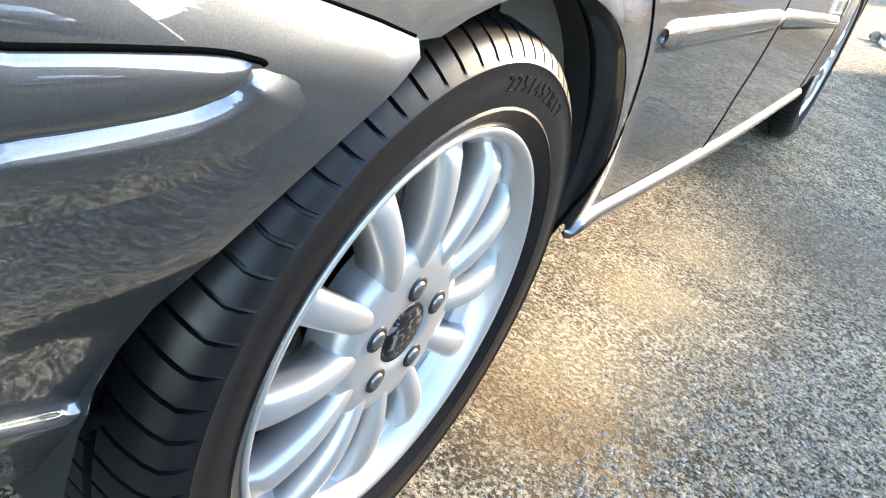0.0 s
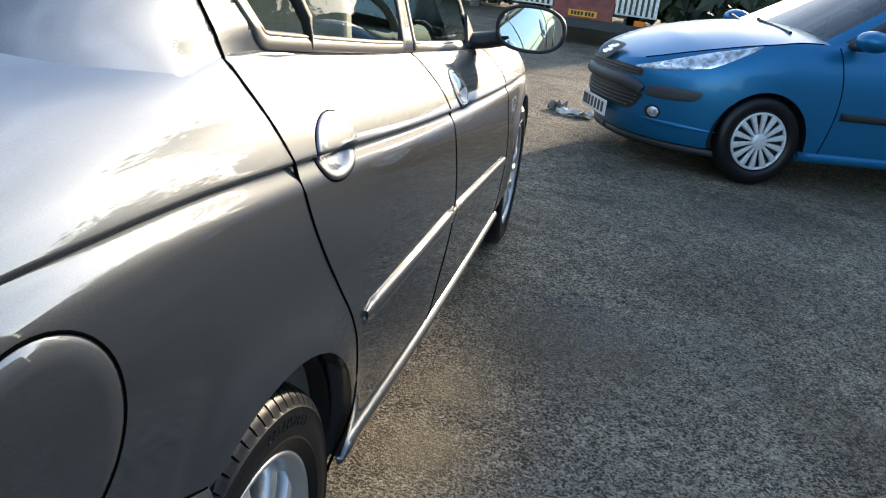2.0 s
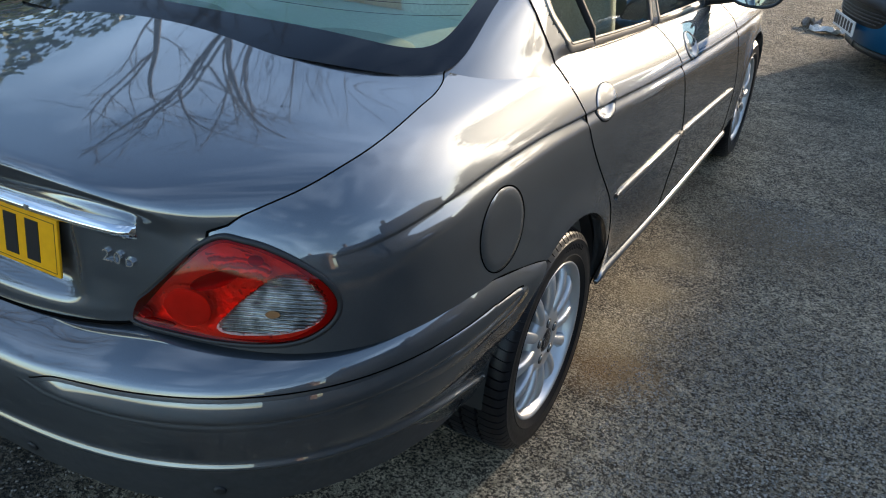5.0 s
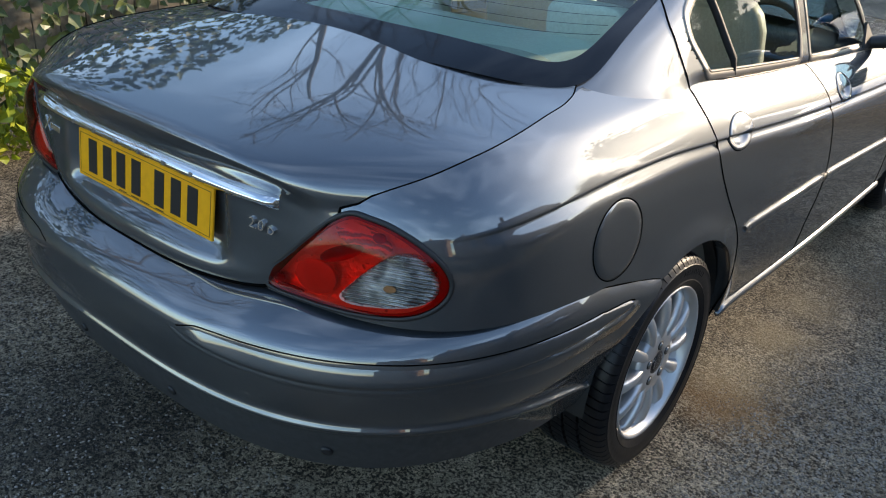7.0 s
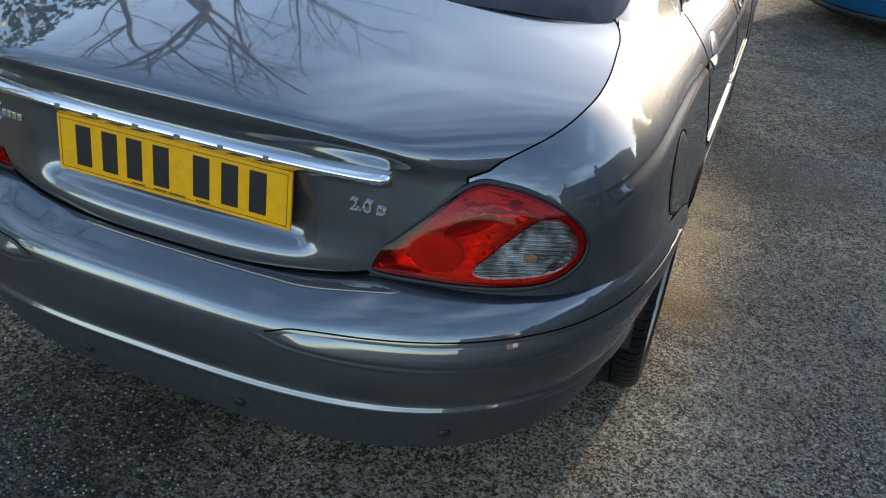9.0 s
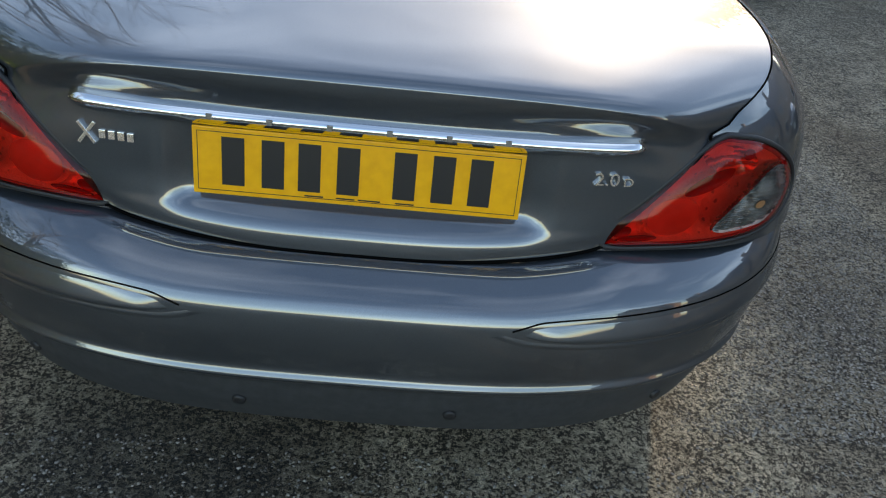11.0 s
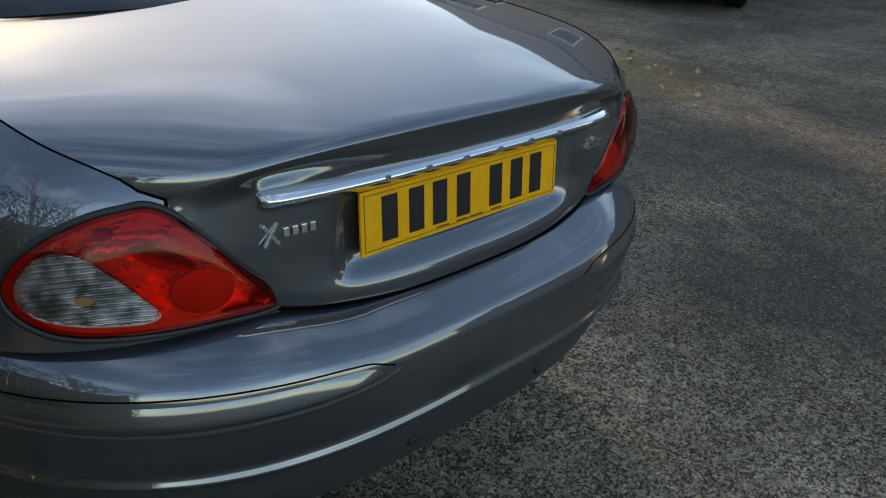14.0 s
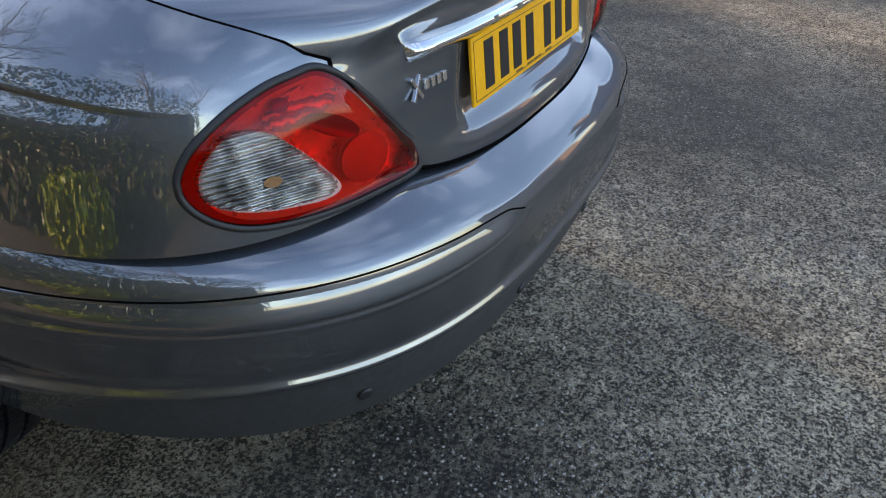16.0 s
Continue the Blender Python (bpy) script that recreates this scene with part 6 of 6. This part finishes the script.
        for w, z in ((-0.012, 0.70), (0.010, 0.72), (-0.006, 0.742), (0.018, 0.752)):
            self.patch("badge_mark", [(w + 0.022 * math.cos(t), z + 0.012 * math.sin(t)) for t in np.linspace(0, 2 * math.pi, 8, endpoint=False)], 0.043, CHROME, dome=0.004, rings=4, n=16)
        pm = self.m @ pose(-0.022, 0, self.plate_z, 90, 0, -90)
        plate = part("number_plate", box(bmesh.new(), -0.26, -0.055, -0.004, 0.26, 0.055, 0.004, bevel=0.002, m=pm), WHITE, self.car, "white number plate")
        for x in (-0.19, -0.115, -0.04, 0.035, 0.11, 0.17, 0.225):
            part("plate_bar", box(bmesh.new(), x - 0.024, -0.036, 0.004, x + 0.024, 0.038, 0.0052, m=pm), INK, plate)

    def wheels(self):
        for h in self.HUBS:
            for s in (1, -1):
                mm = self.m @ Matrix.Translation((h, s * 0.755, 0.30)) @ pose(0, 0, 0, 0, 0, 90 * s) @ pose(0, 0, 0, 13, 0, 0)
                put = lambda V: [tuple(mm @ Vector((v[0], v[1], v[2]))) for v in V]
                V, F = lathe([(0.20, -0.10), (0.25, -0.115), (0.285, -0.10), (0.298, -0.08), (0.30, 0.0), (0.298, 0.065), (0.287, 0.088), (0.265, 0.098), (0.235, 0.100), (0.212, 0.094), (0.200, 0.085), (0.19, 0.06)], 96)
                tyre = link_mesh("wheel", put(V), F, TYRE, self.car, "black tyre with silver plastic wheel cover")
                # black disc stands in for the shadow behind the cover's spokes
                V, F = lathe([(0.19, 0.05), (0.10, 0.045), (0.0, 0.045)], 32)
                link_mesh("wheel_shadow", put(V), F, BLACK, tyre)
                V, F = lathe([(0.196, 0.085), (0.193, 0.094), (0.186, 0.096), (0.178, 0.090), (0.176, 0.075)], 64)
                V, F = list(map(tuple, V)), list(F)
                V2, F2 = lathe([(0.058, 0.07), (0.056, 0.094), (0.045, 0.100), (0.02, 0.103), (0.0, 0.103)], 32)
                F += [tuple(i + len(V) for i in f) for f in F2]
                V += list(map(tuple, V2))
                link_mesh("wheel_cover", put(V), F, HUBCAP, tyre, "silver fourteen-spoke plastic wheel cover")
                for k in range(14):
                    sp = new("cover_spoke", COVER_SPOKE)
                    sp.parent = tyre
                    sp.matrix_basis = mm @ Matrix.Rotation(2 * math.pi * k / 14, 4, "X")

    def build(self):
        self.body()
        self.cabin()
        self.face()
        self.wheels()
        return self.car


def hatch_pose(x, y, yaw):
    """Nose at (x, y), heading along -x when yaw is 0; its left flank faces -y."""
    return Matrix(((math.cos(radians(yaw)), math.sin(radians(yaw)), 0, x), (math.sin(radians(yaw)), -math.cos(radians(yaw)), 0, y), (0, 0, 1, 0), (0, 0, 0, 1)))


blue_car = Hatch(hatch_pose(1.16, 5.36, 20), BLUE, "bright blue metallic hatchback parked across the asphalt yard").build()
silver_car = Hatch(hatch_pose(3.9, 11.6, 12), SILVER, "silver car parked beyond the blue hatchback").build()
dark_car = Hatch(hatch_pose(7.95, 3.2, 30) @ Matrix.Diagonal((1.3, 1.3, 1.3, 1)), DARKPAINT, "tall dark car in shade with a white number plate", plate_z=0.395).build()

# ---- yard edge, far vehicles and trees ----
BARK = add_noise(principled("grey_bark", (0.18, 0.16, 0.14), 0.9), 30, ((0.11, 0.10, 0.085), (0.25, 0.225, 0.195)), bump=0.5, dist=0.01)


def leaf_material(name, dark, light):
    m = principled(name, light, 0.42)
    nd = m.node_tree.nodes
    geo, r = nd.new("ShaderNodeNewGeometry"), nd.new("ShaderNodeValToRGB")
    r.color_ramp.elements[0].color, r.color_ramp.elements[1].color = (*dark, 1), (*light, 1)
    link(m, geo.outputs["Random Per Island"], r.inputs[0])
    link(m, r.outputs[0], nd["Principled BSDF"].inputs["Base Color"])
    return m


IVY = leaf_material("ivy_leaf", (0.035, 0.06, 0.015), (0.16, 0.19, 0.06))
YELLOWLEAF = leaf_material("yellow_green_leaf", (0.16, 0.22, 0.01), (0.42, 0.44, 0.03))
NEEDLE = leaf_material("dark_evergreen", (0.012, 0.025, 0.01), (0.04, 0.06, 0.02))


def leaf_cloud(name, count, place, size, material, label, category, seed, parent=None):
    """Many small pointed, folded leaves; place(rng) gives a spot and an outward normal."""
    rng = random.Random(seed)
    V, F = [], []
    for _ in range(count):
        c, n = place(rng)
        n = (Vector(n) + Vector((rng.gauss(0, 0.5), rng.gauss(0, 0.5), rng.gauss(0, 0.4)))).normalized()
        a = n.orthogonal().normalized()
        a.rotate(Matrix.Rotation(rng.uniform(0, 6.3), 3, n))
        b = n.cross(a)
        s = size * rng.uniform(0.6, 1.3)
        c = Vector(c)
        i = len(V)
        V += [c - a * s * 0.5, c + b * s * 0.42 - a * s * 0.12 + n * s * 0.10, c + a * s * 0.62, c - b * s * 0.42 - a * s * 0.12 + n * s * 0.10, c + a * s * 0.05 - n * s * 0.03]
        F += [(i, i + 1, i + 4), (i + 1, i + 2, i + 4), (i + 2, i + 3, i + 4), (i + 3, i, i + 4)]
    ob = link_mesh(name, V, F, material, parent, smooth=False)
    if parent is None:
        tagged(ob, label, category, kind="stuff")
    return ob


def bare_tree(x, y, height, seed, label):
    """A leafless tree: tapered trunk, limbs and twigs."""
    rng = random.Random(seed)
    tree = tagged(new("bare_tree"), label, "tree")
    tree.matrix_basis = Matrix.Translation((x, y, 0))
    V, F, L = [], [], []

    def limb(p, d, length, r, level, out):
        n = 7 if level < 3 else 5
        sides = (9, 7, 5, 4, 3, 3)[min(level, 5)]
        pts, q, dd = [p.copy()], p.copy(), d.copy()
        for _ in range(n):
            dd = (dd + Vector((rng.gauss(0, 0.13), rng.gauss(0, 0.13), rng.gauss(0.03, 0.10)))).normalized()
            q = q + dd * length / n
            pts.append(q.copy())
        vs, fs = out
        base = len(vs)
        for k, c in enumerate(pts):
            rr = r * (1 - 0.62 * k / n) * (1.35 if level == 0 and k == 0 else 1)
            t = (pts[min(k + 1, n)] - pts[max(k - 1, 0)]).normalized()
            a = t.orthogonal().normalized()
            b = t.cross(a)
            vs += [c + (a * math.cos(j * 2 * math.pi / sides) + b * math.sin(j * 2 * math.pi / sides)) * rr for j in range(sides)]
        for k in range(n):
            for j in range(sides):
                fs.append((base + k * sides + j, base + k * sides + (j + 1) % sides, base + (k + 1) * sides + (j + 1) % sides, base + (k + 1) * sides + j))
        if level >= 4:
            return
        for _ in range((6, 5, 5, 4)[level]):
            k = rng.randint(2 if level else 3, n)
            away = Vector((rng.gauss(0, 1), rng.gauss(0, 1), rng.gauss(0.25, 0.5))).normalized()
            limb(pts[k], (pts[k] - pts[k - 1]).normalized() * 0.7 + away * 0.75, length * rng.uniform(0.5, 0.72), r * (1 - 0.62 * k / n) * rng.uniform(0.5, 0.72), level + 1, crown)
    trunk, crown = ([], []), ([], [])
    limb(Vector((x, y, -0.05)), Vector((0, 0, 1)), height * 0.55, height * 0.018, 0, trunk)
    link_mesh("trunk", trunk[0], trunk[1], BARK, tree)
    link_mesh("crown", crown[0], crown[1], BARK, tree)
    return tree


def evergreen(x, y, height, width, seed, label, material=NEEDLE, count=2600, leaf=0.0):
    rng = random.Random(seed)
    tree = tagged(new("evergreen_tree"), label, "tree")
    tree.matrix_basis = Matrix.Translation((x, y, 0))
    pts = [Vector((x, y, z)) for z in np.linspace(-0.05, height * 0.92, 8)]
    tube("trunk", pts, 0.16, BARK, tree, sides=8, taper=np.linspace(1, 0.2, 8))
    clumps = []
    for _ in range(60):
        h = rng.uniform(0.12, 0.98)
        rr = width * (1.05 - h) ** 0.6 * rng.uniform(0.35, 1.0)
        t = rng.uniform(0, 6.3)
        clumps.append((x + rr * math.cos(t), y + rr * math.sin(t), height * h, width * rng.uniform(0.12, 0.3)))

    def place(r):
        cx, cy, cz, s = r.choice(clumps)
        v = Vector((r.gauss(0, 1), r.gauss(0, 1), r.gauss(0, 0.8)))
        return (cx + v.x * s, cy + v.y * s, max(cz + v.z * s, 0.3)), v.normalized()
    leaf_cloud("foliage", count, place, leaf or height * 0.05, material, "", "", seed + 1, parent=tree)
    return tree


# ivy-grown fence along the near side of the saloon's other flank
FENCE = add_noise(principled("weathered_fence_board", (0.23, 0.20, 0.16), 0.85), 14, ((0.15, 0.13, 0.10), (0.32, 0.28, 0.22)), bump=0.4, dist=0.004)
fence = tagged(new("fence"), "weathered board fence overgrown with ivy", "fence")
FX = -3.05
for i in range(60):
    y = -3.2 + i * 0.155
    part("board", one_box(FX - 0.012, y, 0.02, FX + 0.012, y + 0.148, 1.72 + 0.02 * math.sin(i * 2.3), bevel=0.003), FENCE, fence)
for i in range(6):
    part("post", one_box(FX - 0.10, -3.2 + i * 1.8, 0.0, FX - 0.012, -3.1 + i * 1.8, 1.85), FENCE, fence)


def on_fence(r):
    y, z = r.uniform(-3.3, 6.0), 2.5 * r.random() ** 0.8
    bulge = 0.10 + 0.16 * (noise.noise((y * 1.3, z * 1.3, 5.0)) + 0.5)
    return (FX + 0.03 + bulge * r.uniform(0.5, 1.1), y, z), (1, -0.2, 0.35)


leaf_cloud("ivy", 9500, on_fence, 0.075, IVY, "sunlit ivy leaves growing over the fence", "ivy", 11)


def in_bush(r):
    v = Vector((r.gauss(0, 1), r.gauss(0, 1), r.gauss(0, 1))).normalized() * r.uniform(0.6, 1.0)
    return (-2.62 + 0.30 * v.x, -0.35 + 0.55 * v.y, 0.26 + 0.26 * v.z), v


leaf_cloud("yellow_bush", 900, in_bush, 0.06, YELLOWLEAF, "low bright yellow-green bush at the fence", "bush", 12)

bare_tree(-6.0, 3.5, 9.0, 3, "tall leafless tree behind the ivy fence")
bare_tree(-7.5, 8.5, 10.0, 8, "tall leafless tree beyond the fence")
bare_tree(-5.5, -3.5, 8.5, 21, "leafless tree behind the fence")
bare_tree(-3.6, 20.5, 12.0, 14, "tall leafless tree beside the lorry")
evergreen(12.5, 15.5, 4.2, 2.2, 5, "dark evergreen tree at the yard's far edge")
evergreen(6.45, 13.35, 7.8, 1.7, 6, "tall dark evergreen tree beyond the parked cars", count=9000, leaf=0.22)
# added out of view, only to keep sun off the far right ground
evergreen(10.3, 13.2, 5.4, 1.9, 17, "unseen evergreen tree added to shade the yard's right side", count=6000, leaf=0.22)
evergreen(-3.0, 24.0, 6.0, 2.6, 7, "dark evergreen tree behind the lorry")



def in_hedge(r):
    x = r.uniform(4.6, 9.4)
    z = 3.15 * r.random() ** 0.7 + 0.15 * noise.noise((x * 2, 1.0, 0.0))
    return (x, 17.2 + r.uniform(-0.7, 0.5), max(z, 0.05)), (-0.2, -1, 0.3)


leaf_cloud("evergreen_hedge", 9000, in_hedge, 0.19, NEEDLE, "tall dark evergreen hedge beyond the parked cars", "hedge", 31)


def in_far_trees(r):
    x = r.uniform(-16.0, 20.0)
    z = (4.0 + 0.5 * noise.noise((x * 0.7, 4.0, 0.0))) * r.random() ** 0.6
    return (x, 27.5 + r.uniform(-0.8, 0.6), max(z, 0.1)), (0, -1, 0.3)


# added row that darkens what the bonnets and glass reflect
leaf_cloud("far_tree_row", 17000, in_far_trees, 0.5, NEEDLE, "dark tree row added beyond the lorry for reflections", "trees", 33)

# houses along the yard's far side
BRICKWALL = add_noise(principled("rendered_brick_wall", (0.26, 0.18, 0.13), 0.9), 9, ((0.2, 0.13, 0.09), (0.32, 0.23, 0.17)), bump=0.2, dist=0.01)
ROOFTILE = add_noise(principled("roof_tiles", (0.11, 0.085, 0.075), 0.8), 6, ((0.08, 0.06, 0.055), (0.14, 0.11, 0.1)), bump=0.3, dist=0.02)
UPVC = principled("white_window_frame", (0.7, 0.7, 0.7), 0.4)


def house(x, y, w, d, eaves, ridge, label):
    """A gabled house facing -x, w along y, d deep."""
    h = tagged(new("house"), label, "house")
    h.matrix_basis = Matrix.Translation((x, y, 0))
    part("wall", one_box(x, y, 0, x + d, y + w, eaves), BRICKWALL, h)
    V = [(x - 0.3, y - 0.2, eaves - 0.1), (x + d + 0.3, y - 0.2, eaves - 0.1), (x + d / 2, y - 0.2, ridge), (x - 0.3, y + w + 0.2, eaves - 0.1), (x + d + 0.3, y + w + 0.2, eaves - 0.1), (x + d / 2, y + w + 0.2, ridge)]
    link_mesh("roof", V, [(0, 1, 2), (3, 5, 4), (0, 2, 5, 3), (1, 4, 5, 2), (0, 3, 4, 1)], ROOFTILE, h, smooth=False)
    part("chimney", one_box(x + d / 2 - 0.4, y + 0.6, ridge - 0.8, x + d / 2 + 0.4, y + 1.3, ridge + 0.9), BRICKWALL, h)
    for k in range(3):
        for z in (0.9, 3.3, 5.9):
            if z + 1.2 > eaves:
                continue
            y0 = y + 0.9 + k * (w - 2.9) / 2
            win = part("window", one_box(x - 0.04, y0, z, x + 0.02, y0 + 1.2, z + 1.2), UPVC, h)
            part("pane", one_box(x - 0.05, y0 + 0.07, z + 0.07, x - 0.035, y0 + 1.13, z + 1.13), DARK_GLASS, win)
    return h


house(16.5, 22, 9.0, 8, 4.2, 6.6, "low brick house beyond the parked cars")
house(14.0, 2.0, 10.0, 7, 5.2, 7.9, "tall brick house across the yard")
house(16, -8.3, 9.8, 7, 4.6, 7.4, "brick house with a tiled roof across the yard")
house(17, -22, 8.5, 7, 4.6, 7.2, "brick house at the end of the yard")

# recovery lorry seen from behind
LORRYRED = add_noise(principled("faded_red_panel", (0.22, 0.05, 0.04), 0.6), 8, ((0.15, 0.035, 0.03), (0.28, 0.07, 0.055)))
ALU = add_noise(principled("worn_aluminium", (0.6, 0.6, 0.6), 0.4, 0.8), 20, ((0.45, 0.45, 0.45), (0.68, 0.68, 0.68)))
AMBER = principled("amber_lens", (0.8, 0.2, 0.02), 0.2)
lorry = tagged(new("recovery_lorry"), "recovery lorry with striped ramps, seen from behind", "lorry")
lorry.matrix_basis = Matrix.Translation((0.55, 15.0, 0))
LX, LY = 0.55, 15.0
part("bed", one_box(LX - 1.2, LY, 0.62, LX + 1.2, LY + 5.5, 0.82, bevel=0.02), LORRYRED, lorry)
part("tail_panel", one_box(LX - 0.55, LY - 0.06, 0.46, LX + 0.55, LY, 1.7, bevel=0.01), LORRYRED, lorry, "faded red tail panel")
for s in (-1, 1):
    ramp = part("ramp", one_box(LX + s * 0.95 - 0.38, LY - 0.09, 0.62, LX + s * 0.95 + 0.38, LY - 0.02, 2.0, bevel=0.01), ALU, lorry, "worn aluminium loading ramp")
    for k in range(7):
        x0 = LX + s * 0.95 - 0.33 + k * 0.1
        part("rib", one_box(x0, LY - 0.11, 0.65, x0 + 0.045, LY - 0.09, 1.97), GREYPLASTIC, ramp)
    part("tail_lamp", one_box(LX + s * 1.05 - 0.1, LY - 0.08, 0.46, LX + s * 1.05 + 0.1, LY, 0.56, bevel=0.01), AMBER, lorry)
    V, F = lathe([(0.0, -0.13), (0.29, -0.13), (0.315, -0.10), (0.315, 0.10), (0.29, 0.13), (0.0, 0.13)], 32)
    link_mesh("lorry_wheel", [(LX + s * 0.95 + v[0], LY + 1.2 + v[1], 0.315 + v[2]) for v in V], F, TYRE, lorry)
part("bumper_bar", one_box(LX - 1.2, LY - 0.05, 0.30, LX + 1.2, LY + 0.05, 0.46, bevel=0.01), GREYPLASTIC, lorry)
lp = part("number_plate", one_box(LX - 0.26, LY - 0.075, 0.505, LX + 0.26, LY - 0.06, 0.615), YELLOW, lorry, "yellow number plate")
for k in range(7):
    x0 = LX - 0.215 + k * 0.06 + (0.02 if k > 3 else 0)
    part("plate_bar", one_box(x0, LY - 0.079, 0.525, x0 + 0.045, LY - 0.075, 0.595), INK, lp)
part("cab", one_box(LX - 1.1, LY + 5.5, 0.35, LX + 1.1, LY + 7.2, 2.3, bevel=0.15), SILVER, lorry)

# litter beside the blue car
PAPER = add_noise(principled("crumpled_white_plastic", (0.6, 0.58, 0.54), 0.5), 40, ((0.45, 0.43, 0.4), (0.7, 0.68, 0.64)))


def scrap(x, y, sx, sy, h, seed, mat, label, name):
    V = [(x + (i / 7 - 0.5) * sx, y + (j / 5 - 0.5) * sy, 0.004 + h * abs(noise.noise((i * 0.9 + seed, j * 1.1, 0.3)))) for i in range(8) for j in range(6)]
    n = len(V)
    V += [(a, b, max(c - 0.006, 0.0)) for a, b, c in V]
    F = grid_faces(8, 6)
    F += [tuple(k + n for k in f[::-1]) for f in F]
    return tagged(link_mesh(name, V, F, mat, smooth=False), label, "litter")


CARTON = add_noise(principled("trodden_carton", (0.20, 0.17, 0.14), 0.8), 30, ((0.12, 0.10, 0.085), (0.28, 0.24, 0.20)))
scrap(0.98, 6.62, 0.34, 0.16, 0.12, 2, PAPER, "crumpled white plastic scrap on the asphalt", "plastic_scrap")
scrap(0.80, 6.84, 0.17, 0.17, 0.17, 4, CARTON, "crushed grey-brown carton lying on the asphalt", "crushed_carton")

DRYLEAF = leaf_material("dry_leaf", (0.08, 0.06, 0.02), (0.34, 0.28, 0.12))


def on_verge(r):
    return (4.4 + r.gauss(0, 0.55), 1.75 + r.gauss(0, 0.45), 0.012), (0, 0, 1)


leaf_cloud("fallen_leaves", 70, on_verge, 0.05, DRYLEAF, "scattered dry leaves on the shaded asphalt", "leaves", 41)
